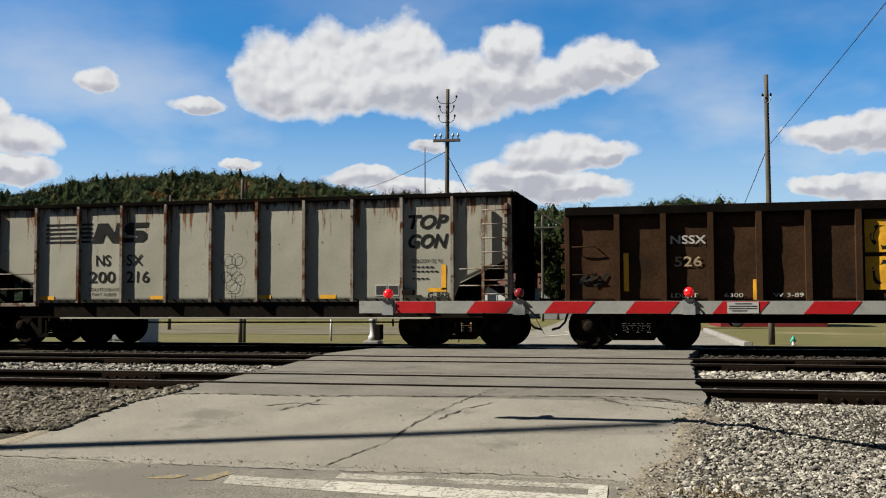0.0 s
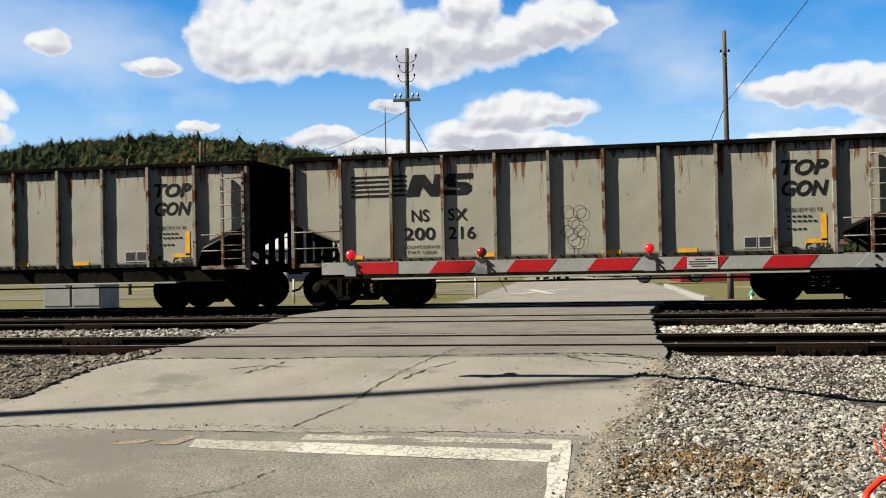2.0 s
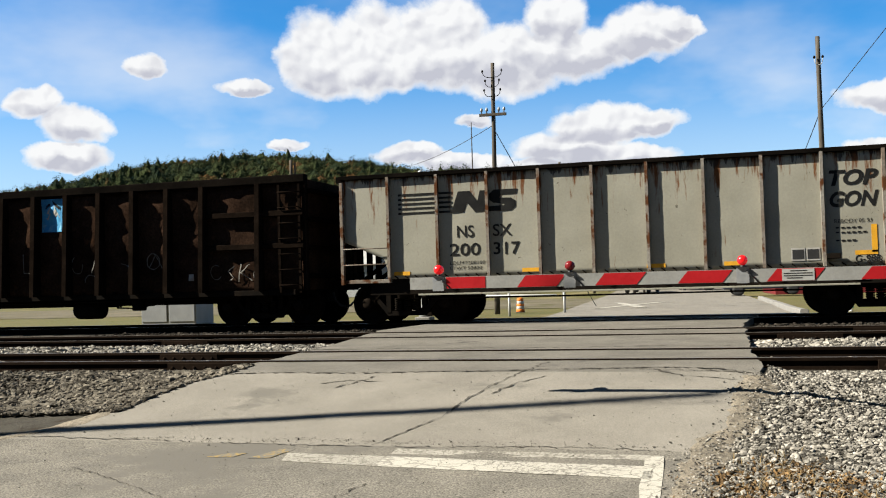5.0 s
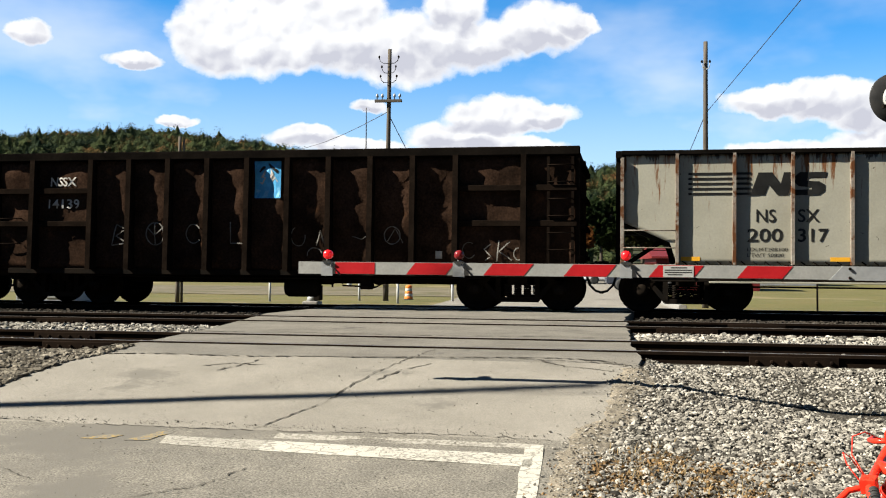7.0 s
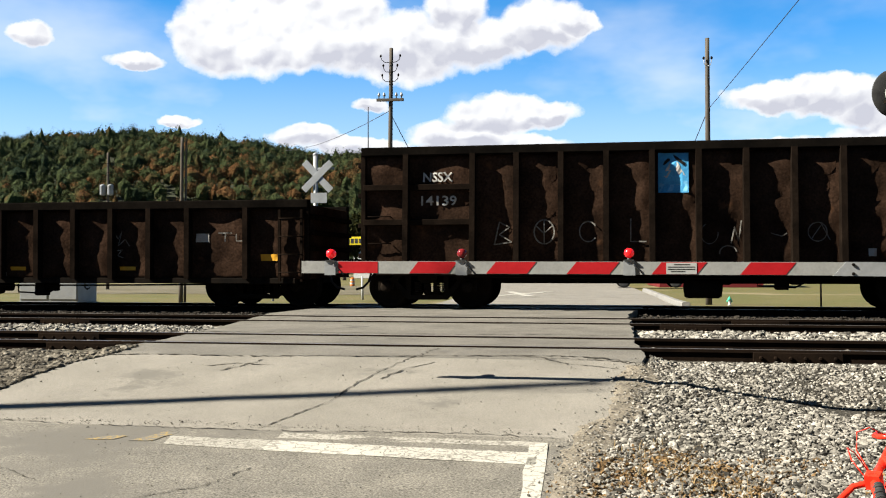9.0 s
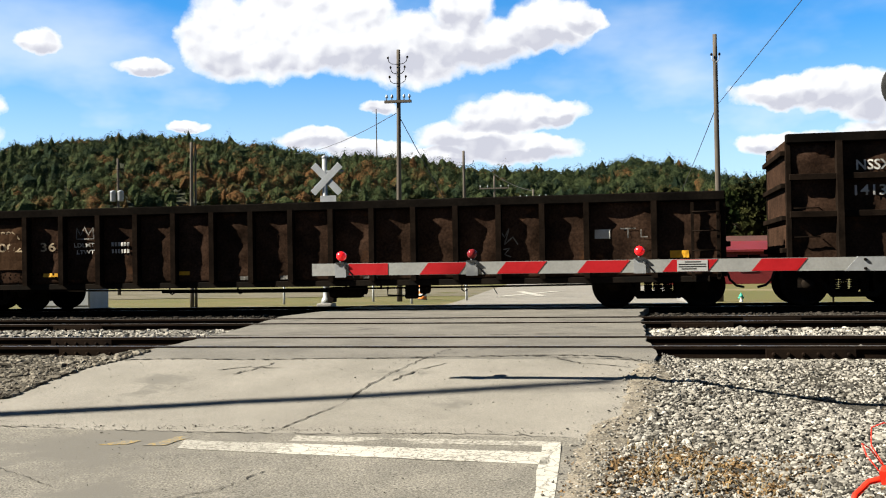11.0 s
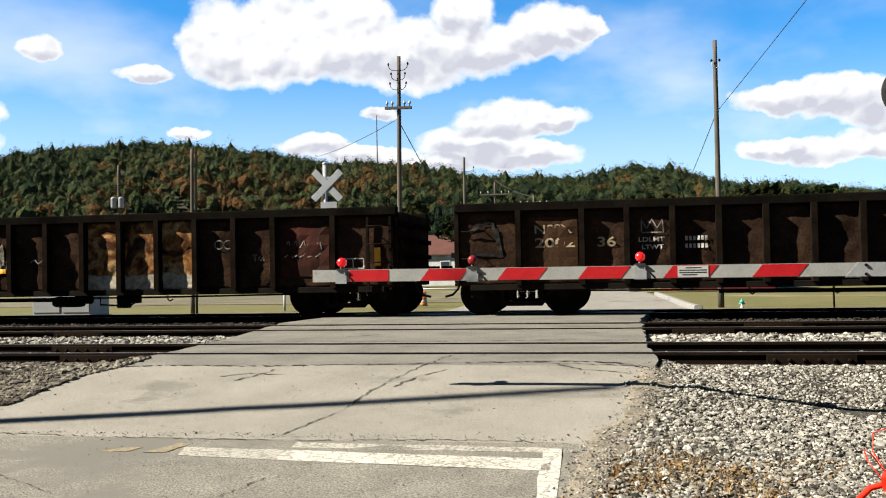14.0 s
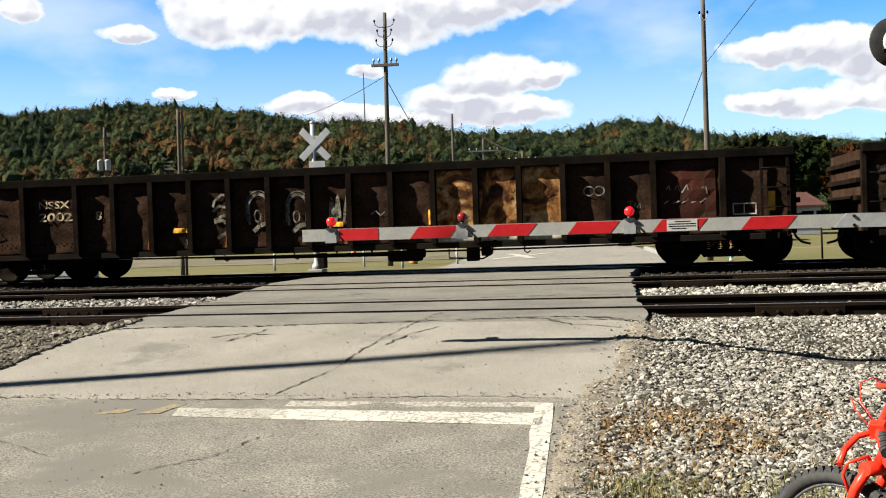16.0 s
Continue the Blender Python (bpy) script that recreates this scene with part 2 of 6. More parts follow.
def words(text, height, mat, parent, at, name="lettering", width=None, shear=0.0, bold=0.0, depth=0.002):
    """Built-in font lettering as a thin mesh; at: its lower left corner, reading along x, upright along z."""
    cu = bpy.data.curves.new(name, "FONT")
    cu.body, cu.size, cu.shear, cu.offset, cu.extrude, cu.resolution_u = text, 1.0, shear, bold, 0.0, 3
    tmp = bpy.data.objects.new(name, cu)
    me = bpy.data.meshes.new_from_object(tmp)
    bpy.data.objects.remove(tmp)
    bpy.data.curves.remove(cu)
    co = np.array([v.co[:] for v in me.vertices])
    lo, hi = co.min(0), co.max(0)
    sz = height / (hi[1] - lo[1])
    sx = sz if width is None else width / (hi[0] - lo[0])
    for vert in me.vertices:
        x, y, _ = vert.co
        vert.co = ((x - lo[0]) * sx, -depth, (y - lo[1]) * sz)
    me.materials.append(mat)
    ob = new(name, me)
    ob.parent = parent
    ob.matrix_basis = at
    return ob


# ---- materials of the place ----
M_ASPHALT = material("asphalt", (0.170, 0.157, 0.137), (0.132, 0.122, 0.106), rough=0.92, scale=1.3, fine=100, bump=0.3, spec=0.1, spots=(0.105, 0.098, 0.086), spot_scale=0.9, spot_from=0.58, bump_size=0.003, grit=0.55)
M_PATCH = material("older_asphalt", (0.138, 0.127, 0.109), (0.098, 0.091, 0.079), rough=0.92, scale=2.2, fine=68, bump=0.5, spec=0.1, spots=(0.098, 0.091, 0.080), spot_scale=0.45, spot_from=0.50, bump_size=0.006, grit=1.0)
M_PANEL = material("crossing_asphalt", (0.132, 0.122, 0.107), (0.088, 0.082, 0.072), rough=0.9, scale=1.1, fine=120, bump=0.4, spec=0.1, bump_size=0.008, grit=0.7, spots=(0.0541, 0.0505, 0.0469), spot_scale=0.9, spot_from=0.6)
M_CRACK = material("crack_filler", (0.062, 0.056, 0.048), rough=0.95, scale=8, spec=0.05)
M_GROUND = material("gravelly_soil", (0.0505, 0.0464, 0.0389), (0.0298, 0.0269, 0.0224), rough=0.95, scale=1.5, fine=30, bump=0.8, spots=(0.0269, 0.0209, 0.0149), spot_scale=3.0, bump_size=0.03, spec=0.05)
M_GRASS = material("mown_grass", (0.0656, 0.0656, 0.0184), (0.092, 0.0754, 0.0295), rough=0.95, scale=0.35, fine=14, bump=0.6, spots=(0.144, 0.118, 0.0656), spot_scale=0.12, bump_size=0.04)
M_STONE = material("limestone_gravel", (0.20, 0.185, 0.163), (0.098, 0.091, 0.079), rough=0.9, scale=9, fine=50, bump=0.3, island=0.85, spec=0.05)
M_DARKGRAVEL = material("dark_gravel", (0.125, 0.112, 0.092), (0.050, 0.043, 0.034), rough=0.95, scale=5, fine=50, bump=0.3, island=0.7, spec=0.05)
M_DARKBALLAST = material("dark_ballast", (0.034, 0.029, 0.024), (0.016, 0.0135, 0.011), rough=0.95, scale=9, fine=50, bump=0.3, island=0.5, spec=0.05)
M_VERGE = material("sandy_grit", (0.182, 0.157, 0.124), (0.116, 0.102, 0.0815), rough=0.95, scale=4, fine=60, bump=0.7, grit=0.7, spec=0.05, bump_size=0.012, spots=(0.0728, 0.0641, 0.0538), spot_scale=9)
M_RAIL = material("rusted_rail", (0.0145, 0.0095, 0.0066), (0.0075, 0.0054, 0.0044), rough=0.8, metal=0.2, scale=4, fine=60, spec=0.0)
M_RAILTOP = material("worn_rail_head", (0.42, 0.41, 0.40), (0.28, 0.25, 0.23), rough=0.38, metal=0.9, scale=3, fine=40, bump=0.05)
M_TIE = material("creosoted_tie", (0.04, 0.032, 0.025), rough=0.95, scale=5, stretch=(1, 8, 8), spec=0.0)


def road_paint(name, fresh, dull, asphalt, worn):
    """Thick road paint, crazed into plates and worn through to the asphalt."""
    m = bpy.data.materials.new(name)
    m.use_nodes = True
    m.node_tree.nodes.clear()
    k = Nodes(m.node_tree)
    pos = k.n("ShaderNodeTexCoord").outputs["Object"]
    bent = k.n("ShaderNodeVectorMath", operation="ADD", ins={0: pos, 1: k.n("ShaderNodeVectorMath", operation="SCALE", ins={0: k.noise(pos, 9.0, 3.0, 0.6, out=1), 3: 0.12}).outputs[0]}).outputs[0]
    vor = k.n("ShaderNodeTexVoronoi", ins={"Vector": bent, "Scale": 6.5})
    vor.feature = "DISTANCE_TO_EDGE"
    craze = k.n("ShaderNodeMapRange", ins={0: vor.outputs["Distance"], 1: 0.05, 2: 0.02}).outputs[0]
    patchy = k.noise(pos, 1.1, 4.0, 0.6)
    gone = k.n("ShaderNodeMapRange", interpolation_type="SMOOTHSTEP", ins={0: k.math("ADD", k.noise(pos, 26.0, 5.0, 0.7), k.math("MULTIPLY", patchy, 0.5)), 1: worn, 2: worn + 0.09}).outputs[0]
    grain = k.noise(pos, 120.0, 3.0, 0.6)
    col = k.mix(patchy, fresh, dull)
    col = k.mix(0.35, col, k.ramp(grain, [(0.3, 0.2), (0.7, 0.8)]), "OVERLAY")
    col = k.mix(k.math("MAXIMUM", k.math("MULTIPLY", craze, 0.75), gone), col, asphalt)
    bs = k.n("ShaderNodeBsdfPrincipled", ins={"Base Color": col, "Roughness": 0.85, "Specular IOR Level": 0.12})
    m.node_tree.links.new(bs.outputs[0], k.n("ShaderNodeOutputMaterial").inputs[0])
    return m


M_PAINT = road_paint("worn_road_paint", (0.36, 0.345, 0.305), (0.25, 0.235, 0.205), (0.118, 0.109, 0.094), 0.80)
M_FADED = road_paint("ghosted_road_paint", (0.27, 0.257, 0.225), (0.21, 0.198, 0.172), (0.125, 0.115, 0.099), 0.76)
M_YELLOW_ROAD = road_paint("worn_yellow_paint", (0.25, 0.170, 0.052), (0.19, 0.14, 0.06), (0.118, 0.109, 0.094), 0.70)
M_WOOD = material("weathered_pole", (0.088, 0.076, 0.0624), (0.048, 0.04, 0.032), rough=0.95, scale=3, fine=30, stretch=(6, 6, 0.6), spec=0.05)
M_WIRE = material("wire", (0.03, 0.03, 0.03), rough=0.7, bump=0)
M_GREYPAINT = material("grey_galvanised", (0.223, 0.23, 0.236), (0.17, 0.177, 0.184), rough=0.5, metal=0.3, scale=2, fine=40, bump=0.05, grit=0.08)
M_WHITE = material("white_paint", (0.328, 0.328, 0.318), (0.269, 0.269, 0.262), rough=0.5, scale=3, fine=40, bump=0.05, grit=0.08)
M_RED = material("red_reflective", (0.308, 0.0101, 0.014), (0.258, 0.0084, 0.0112), rough=0.4, scale=3, fine=30, bump=0.03, grit=0.08)
M_BLACK = material("black_paint", (0.018, 0.018, 0.019), (0.03, 0.03, 0.03), rough=0.5, scale=6, bump=0.05, grit=0.08)
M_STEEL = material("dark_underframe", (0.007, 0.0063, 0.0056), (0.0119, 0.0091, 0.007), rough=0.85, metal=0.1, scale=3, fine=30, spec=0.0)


def lerp_table(table, v):
    for (a, p), (b, q) in zip(table, table[1:]):
        if v <= b:
            return p if v <= a else p + (q - p) * (v - a) / (b - a)
    return table[-1][1]


ROAD_Z = [(5.0, -0.57), (7.7, -0.45), (9.0, -0.27), (9.8, -0.13), (10.5, -0.045), (11.0, -0.022), (23.4, -0.022), (25.0, -0.10), (28.0, -0.27), (32.0, -0.32), (70.0, -0.5), (120.0, -0.4)]
ROAD_R = [(2.0, -0.40), (6.3, -0.39), (7.5, -0.37), (8.2, -0.30), (8.6, -0.08), (9.1, -0.05), (10.0, 0.06), (10.7, 0.15), (12.5, 0.06), (19.0, -0.05), (22.5, 0.25), (24.0, 1.05), (28.5, 1.34), (47.0, 0.6), (120.0, -3.0)]
ROAD_L = [(2.0, -16.0), (5.0, -11.0), (7.0, -7.6), (8.3, -6.25), (8.9, -6.13), (9.4, -6.08), (9.9, -5.95), (10.35, -5.74), (11.4, -5.72), (14.1, -6.0), (18.6, -6.77), (24.0, -6.3), (30.0, -5.75), (44.0, -6.9), (120.0, -13.0)]
TRACKS = [11.4, 16.0, 21.1]     # near rail of each track
GAUGE = 1.505


def road_z(y):
    return lerp_table(ROAD_Z, y)


def ground_z(x, y):
    z = road_z(y) - (0.016 if y < 9.0 else 0.035)
    dip = max(0.0, 1.0 - abs(y - 9.7) / 1.7)
    if x > 0.45:
        z -= 0.24 * min(1.0, (x - 0.45) / 1.4) * dip
    elif x < -6.2:
        z -= 0.12 * min(1.0, (-6.2 - x) / 1.5) * dip
    if 9.9 < y < 23.6:
        z = min(z, -0.14)
    if y > 24:
        z -= 0.03
    elif y < 10.9:
        # gravel heaped against the road's edges
        r, l = lerp_table(ROAD_R, y), lerp_table(ROAD_L, y)
        z = max(z, road_z(y) - 0.02 - 0.28 * max(0.0, x - r - 0.05, l - 0.05 - x))
    return z


def ground():
    ys = [-80, -20, 0, 2, 3, 4, 5, 6, 7, 7.7, 8.3, 9, 9.4, 9.8, 10.2, 10.5, 10.8, 10.95, 11.1, 11.4, 12, 13, 14, 15, 16, 17, 18, 19, 20, 21, 22, 23, 23.6, 24, 25, 26.5, 28, 30, 32, 40, 50, 70, 90, 120, 200, 600, 1500, 4000]
    xs = [-3000, -800, -200, -80, -40] + [-30 + 1.0 * i for i in range(22)] + [-8 + 0.25 * i for i in range(56)] + [6 + 1.0 * i for i in range(25)] + [40, 80, 200, 800, 3000]
    bm = bmesh.new()
    grid = [[bm.verts.new((x, y, ground_z(x, y) + (0.006 * noise.noise((x * 0.9, y * 0.9, 3.0)) if -30 <= x <= 30 and y < 24 else 0))) for x in xs] for y in ys]
    for j in range(len(ys) - 1):
        for i in range(len(xs) - 1):
            f = bm.faces.new((grid[j][i], grid[j][i + 1], grid[j + 1][i + 1], grid[j + 1][i]))
            f.material_index = 1 if ys[j] >= 24.0 else 0
            f.smooth = True
    ob = part("ground", bm, [M_GROUND, M_GRASS])
    tagged(ob, "grey gravelly ground turning to mown grass past the tracks", "ground", kind="structure")


def strip(name, y0, y1, mat, label, thick=0.25, left=ROAD_L, right=ROAD_R, lift=0.0, step=0.5):
    """A slab of road between two distances."""
    bm = bmesh.new()
    n = max(1, int((y1 - y0) / step))
    rows = []
    for i in range(n + 1):
        y = y0 + (y1 - y0) * i / n
        a = lerp_table(left, y) + 0.06 * noise.noise((y * 2.1, 1.0, 0.0)) - 0.04 * noise.noise((y * 7.0, 4.0, 0.0))
        b = lerp_table(right, y) + 0.07 * noise.noise((y * 2.3, 9.0, 0.0)) + 0.05 * noise.noise((y * 8.0, 2.0, 0.0))
        rows.append([bm.verts.new((a + (b - a) * j / 12, y, road_z(y) + lift + 0.006 * noise.noise((j * 0.7, y * 0.5, 7.0)))) for j in range(13)])
    for p, q in zip(rows, rows[1:]):
        for j in range(12):
            bm.faces.new((p[j], p[j + 1], q[j + 1], q[j]))
    r = bmesh.ops.extrude_face_region(bm, geom=bm.faces[:])
    low = [v for v in r["geom"] if isinstance(v, bmesh.types.BMVert)]
    for v in low:
        v.co.z -= thick
    bmesh.ops.recalc_face_normals(bm, faces=bm.faces[:])
    ob = part(name, bm, mat)
    return tagged(ob, label, "road", kind="structure")


def roads():
    strip("road", -14.0, 7.90, M_PATCH, "older coarse grey-brown asphalt road with worn markings", step=0.25)
    strip("road", 7.90, 10.40, M_ASPHALT, "sun-bleached smooth grey asphalt ramp up to the rails", step=0.25)
    cuts = [10.402]
    for y in TRACKS:
        for r in (y, y + GAUGE):
            cuts += [r - 0.045, r + 0.085]
    cuts.append(24.2)
    for a, b in zip(cuts[::2], cuts[1::2]):
        strip("road", a, b, M_PANEL, "darker asphalt crossing panel between the rails", step=0.25)
    strip("road", 24.2, 120.0, M_ASPHALT, "pale asphalt road running on past the crossing", step=3.0)


def road_verge(name, edge, out, y0, y1, seed):
    """Grit and crumbled asphalt lapping over the road's edge down to the ground; out is 1 or -1."""
    bm = bmesh.new()
    n = int((y1 - y0) / 0.07)
    rows = []
    for i in range(n + 1):
        y = y0 + (y1 - y0) * i / n
        e = lerp_table(edge, y)
        a = e - out * (0.13 + 0.10 * noise.noise((y * 3.0, seed, 0.0)) + 0.05 * noise.noise((y * 11.0, seed, 5.0)))
        b = e + out * (0.22 + 0.10 * noise.noise((y * 2.0, seed, 9.0)))
        row = []
        for j in range(9):
            u = j / 8
            x = a + (b - a) * u
            hi, lo = road_z(y) + 0.007, ground_z(x, y) + 0.004
            s = min(1.0, max(0.0, (u - 0.35) / 0.65))
            z = hi + (min(hi, lo) - hi) * s * s * (3 - 2 * s) + 0.008 * noise.noise((x * 9.0, y * 9.0, seed)) * min(1.0, 4 * u)
            row.append(bm.verts.new((x, y, z - (0.012 if j in (0, 8) else 0.0))))
        rows.append(row)
    for p, q in zip(rows, rows[1:]):
        for j in range(8):
            bm.faces.new((p[j], p[j + 1], q[j + 1], q[j])).smooth = True
    bmesh.ops.recalc_face_normals(bm, faces=bm.faces[:])
    tagged(part(name, bm, M_VERGE), "sandy grit and crumbled asphalt along the road's edge", "road verge", kind="structure")


def parking_lot():
    bm = bmesh.new()
    rng = random.Random(4)
    n = 40
    near = [bm.verts.new((-75 + 68 * i / n, 42.0 + rng.uniform(-0.5, 0.5), ground_z(0, 42.0) + 0.02)) for i in range(n + 1)]
    far = [bm.verts.new((-75 + 68 * i / n, 62.0 + rng.uniform(-0.5, 0.5), ground_z(0, 62.0) + 0.02)) for i in range(n + 1)]
    for i in range(n):
        bm.faces.new((near[i], near[i + 1], far[i + 1], far[i]))
    tagged(part("pavement", bm, material("dusty_gravel_lot", (0.115, 0.100, 0.074), (0.078, 0.070, 0.047), rough=0.95, scale=0.25, fine=6, bump=0.2, spots=(0.06, 0.058, 0.026), spot_scale=0.5, spot_from=0.56, spec=0.05)), "pale gravelled parking lot beyond the grass", "parking lot", kind="structure")


def rail_mesh(length):
    prof = [(-0.07, -0.172), (0.07, -0.172), (0.07, -0.16), (0.012, -0.145), (0.009, -0.045), (0.036, -0.035), (0.036, -0.006), (0.030, 0.0), (-0.030, 0.0), (-0.036, -0.006), (-0.036, -0.035), (-0.009, -0.045), (-0.012, -0.145), (-0.07, -0.16)]
    bm = bmesh.new()
    a = [bm.verts.new((-length / 2, y, z)) for y, z in prof]
    b = [bm.verts.new((length / 2, y, z)) for y, z in prof]
    n = len(prof)
    for i in range(n):
        bm.faces.new((a[i], a[(i + 1) % n], b[(i + 1) % n], b[i])).material_index = 1 if i == 7 else 0
    bm.faces.new(a[::-1])
    bm.faces.new(b)
    me = bpy.data.meshes.new("rail")
    bm.to_mesh(me)
    bm.free()
    me.materials.append(M_RAIL)
    me.materials.append(M_RAILTOP)
    return me


def tracks():
    rail = rail_mesh(160.0)
    tie_bm = bbox(-0.11, 0.11, -1.3, 1.3, -0.17, 0.0, 0.012)
    tie = bpy.data.meshes.new("tie")
    tie_bm.to_mesh(tie)
    tie.materials.append(M_TIE)
    bar_bm = bbox(-0.46, 0.46, -0.016, 0.016, -0.06, 0.06, 0.008)
    for i in range(6):
        lathe(bar_bm, [(0.022, 0.0), (0.022, 0.02), (0.012, 0.03)], 6, pose(-0.38 + 0.152 * i, -0.016, 0.0, 90, 0, 0))
    bar = bpy.data.meshes.new("joint_bar")
    bar_bm.to_mesh(bar)
    bar.materials.append(M_RAIL)
    for n, y in enumerate(TRACKS):
        tr = empty("railway_track", pose(0, y + GAUGE / 2, 0), "rusty steel rails on dark ties in pale ballast", "railway track", "tracks over the crossing", "structure")
        for s in (-1, 1):
            share("rail", rail, tr, pose(0, s * GAUGE / 2, -0.003))
        for i in range(96):
            x = -28 + 0.55 * i
            if not -7.2 < x < 0.5:
                share("tie", tie, tr, pose(x + random.uniform(-0.03, 0.03), random.uniform(-0.05, 0.05), -0.165, 0, 0, random.uniform(-1, 1)))
        for x, s in (((1.75, -1), (-7.6, 1), (-6.55, -1)), ((0.9, -1), (2.1, 1), (-9.5, -1)), ((4.5, -1), (-12.0, -1)))[n]:
            share("joint_bar", bar, tr, pose(x, s * GAUGE / 2 - 0.03, -0.09))


def stone_cloud(name, count, where, lo, hi, label, category, mat, sink=0.35, flat=0.7, seed=3):
    """Many broken stones, joined: where(rng) gives x, y, z of each."""
    rng = np.random.default_rng(seed)
    base = []
    for k in range(10):
        b = bmesh.new()
        bmesh.ops.create_icosphere(b, subdivisions=1, radius=1.0)
        pts = np.array([v.co[:] for v in b.verts])
        fc = np.array([[v.index for v in f.verts] for f in b.faces])
        b.free()
        pts *= rng.uniform(0.5, 1.25, (len(pts), 1))
        base.append((pts, fc))
    vs, fs, off = [], [], 0
    for i in range(count):
        x, y, z = where(rng)
        pts, fc = base[i % 10]
        r = rng.uniform(lo, hi) * (1.0 if rng.random() < 0.93 else 1.6)
        a, b = rng.uniform(0, 6.28), rng.uniform(-0.5, 0.5)
        ca, sa, cb, sb = math.cos(a), math.sin(a), math.cos(b), math.sin(b)
        p = pts * (r * rng.uniform(0.8, 1.5), r * rng.uniform(0.7, 1.1), r * flat)
        p = p @ np.array([[1, 0, 0], [0, cb, sb], [0, -sb, cb]]) @ np.array([[ca, sa, 0], [-sa, ca, 0], [0, 0, 1]])
        vs.append(p + (x, y, z + r * flat * (1 - 2 * sink)))
        fs.append(fc + off)
        off += len(pts)
    me = bpy.data.meshes.new(name)
    me.from_pydata(np.concatenate(vs).tolist(), [], np.concatenate(fs).tolist())
    me.materials.append(mat)
    ob = new(name, me)
    return tagged(ob, label, category, kind="stuff")


def ballast():
    def right_side(rng):
        while True:
            x, y = rng.uniform(-0.6, 7.0), rng.uniform(4.6, 11.2)
            if x > lerp_table(ROAD_R, y) + (0.06 if y > 9 else -0.05 + 0.3 * rng.random() ** 2) and x < y * 0.42 + 0.5 and rng.random() < min(1.0, 4.0 / (y - 2.0)) + 0.25:
                return x, y, ground_z(x, y)

    def left_side(rng):
        while True:
            y = rng.uniform(8.8, 11.2)
            x = lerp_table(ROAD_L, y) + 0.15 - abs(rng.normal(0, 1.6))
            return x, y, ground_z(x, y) + 0.02

    def between(rng):
        while True:
            k = rng.random()
            y = rng.uniform(13.05, 15.85) if k < 0.85 else rng.uniform(11.5, 12.8)
            x = rng.uniform(-14, 7.5)
            if x < lerp_table(ROAD_L, y) or x > lerp_table(ROAD_R, y) + 0.05:
                return x, y, ground_z(x, y) + (0.02 if y > 13 and y < 15.85 else 0.0)

    def beyond(rng):
        while True:
            y = rng.uniform(16.2, 17.3) if rng.random() < 0.2 else rng.uniform(17.6, 20.9)
            x = rng.uniform(-14, 7.5)
            if x < lerp_table(ROAD_L, y) or x > lerp_table(ROAD_R, y) + 0.05:
                return x, y, ground_z(x, y)

    def strays(rng):
        y = rng.uniform(4.5, 10.3)
        x = lerp_table(ROAD_R, y) - abs(rng.normal(0, 0.14)) + 0.12
        return x, y, road_z(y) + 0.006
    stone_cloud("gravel", 1000, strays, 0.005, 0.013, "loose pebbles strewn along the road's edge", "gravel", M_STONE, seed=8)
    stone_cloud("gravel", 42000, right_side, 0.009, 0.023, "pale broken limestone gravel beside the road", "gravel", M_STONE, seed=4)
    stone_cloud("gravel", 9000, left_side, 0.014, 0.036, "darker broken limestone gravel at the road's far edge", "gravel", M_DARKGRAVEL, seed=5)
    stone_cloud("ballast", 10000, between, 0.02, 0.044, "pale limestone ballast between the tracks", "ballast", M_STONE, seed=6)
    stone_cloud("ballast", 5000, beyond, 0.02, 0.044, "much darker ballast along and past the second track", "ballast", M_DARKBALLAST, seed=7)


ground()
roads()
road_verge("verge", ROAD_R, 1, 3.0, 10.2, 3.0)
road_verge("verge", ROAD_L, -1, 7.5, 11.1, 8.0)
parking_lot()
tracks()
ballast()


# ---- wooded ridge ----
RIDGE = [(-1.6, 0.1002), (-1.0, 0.1082), (-0.80, 0.1167), (-0.715, 0.1257), (-0.67, 0.1337), (-0.62, 0.1377), (-0.56, 0.1387), (-0.50, 0.1387), (-0.45, 0.1327), (-0.41, 0.1277), (-0.366, 0.1227), (-0.312, 0.1107), (-0.276, 0.1122), (-0.229, 0.1072), (-0.183, 0.0992), (-0.155, 0.0922), (-0.105, 0.0917), (-0.06, 0.0907), (-0.033, 0.0927), (-0.017, 0.0987), (0.036, 0.0947), (0.068, 0.0822), (0.109, 0.0762), (0.14, 0.0777), (0.175, 0.0712), (0.233, 0.0672), (0.5, 0.0622), (1.2, 0.0522)]
RIDGE_Y = 330.0


def hill_z(x, y):
    top = lerp_table(RIDGE, x / max(y, 200.0)) * RIDGE_Y - 3.8
    f = min(1.0, max(0.0, (y - 120.0) / (RIDGE_Y - 120.0)))
    f = f * f * (3 - 2 * f)
    return -0.6 + top * f * (1.0 + 0.22 * (1 - f) * noise.noise((x * 0.015, y * 0.015, 0.0))) - (max(0.0, y - RIDGE_Y) * 0.05)


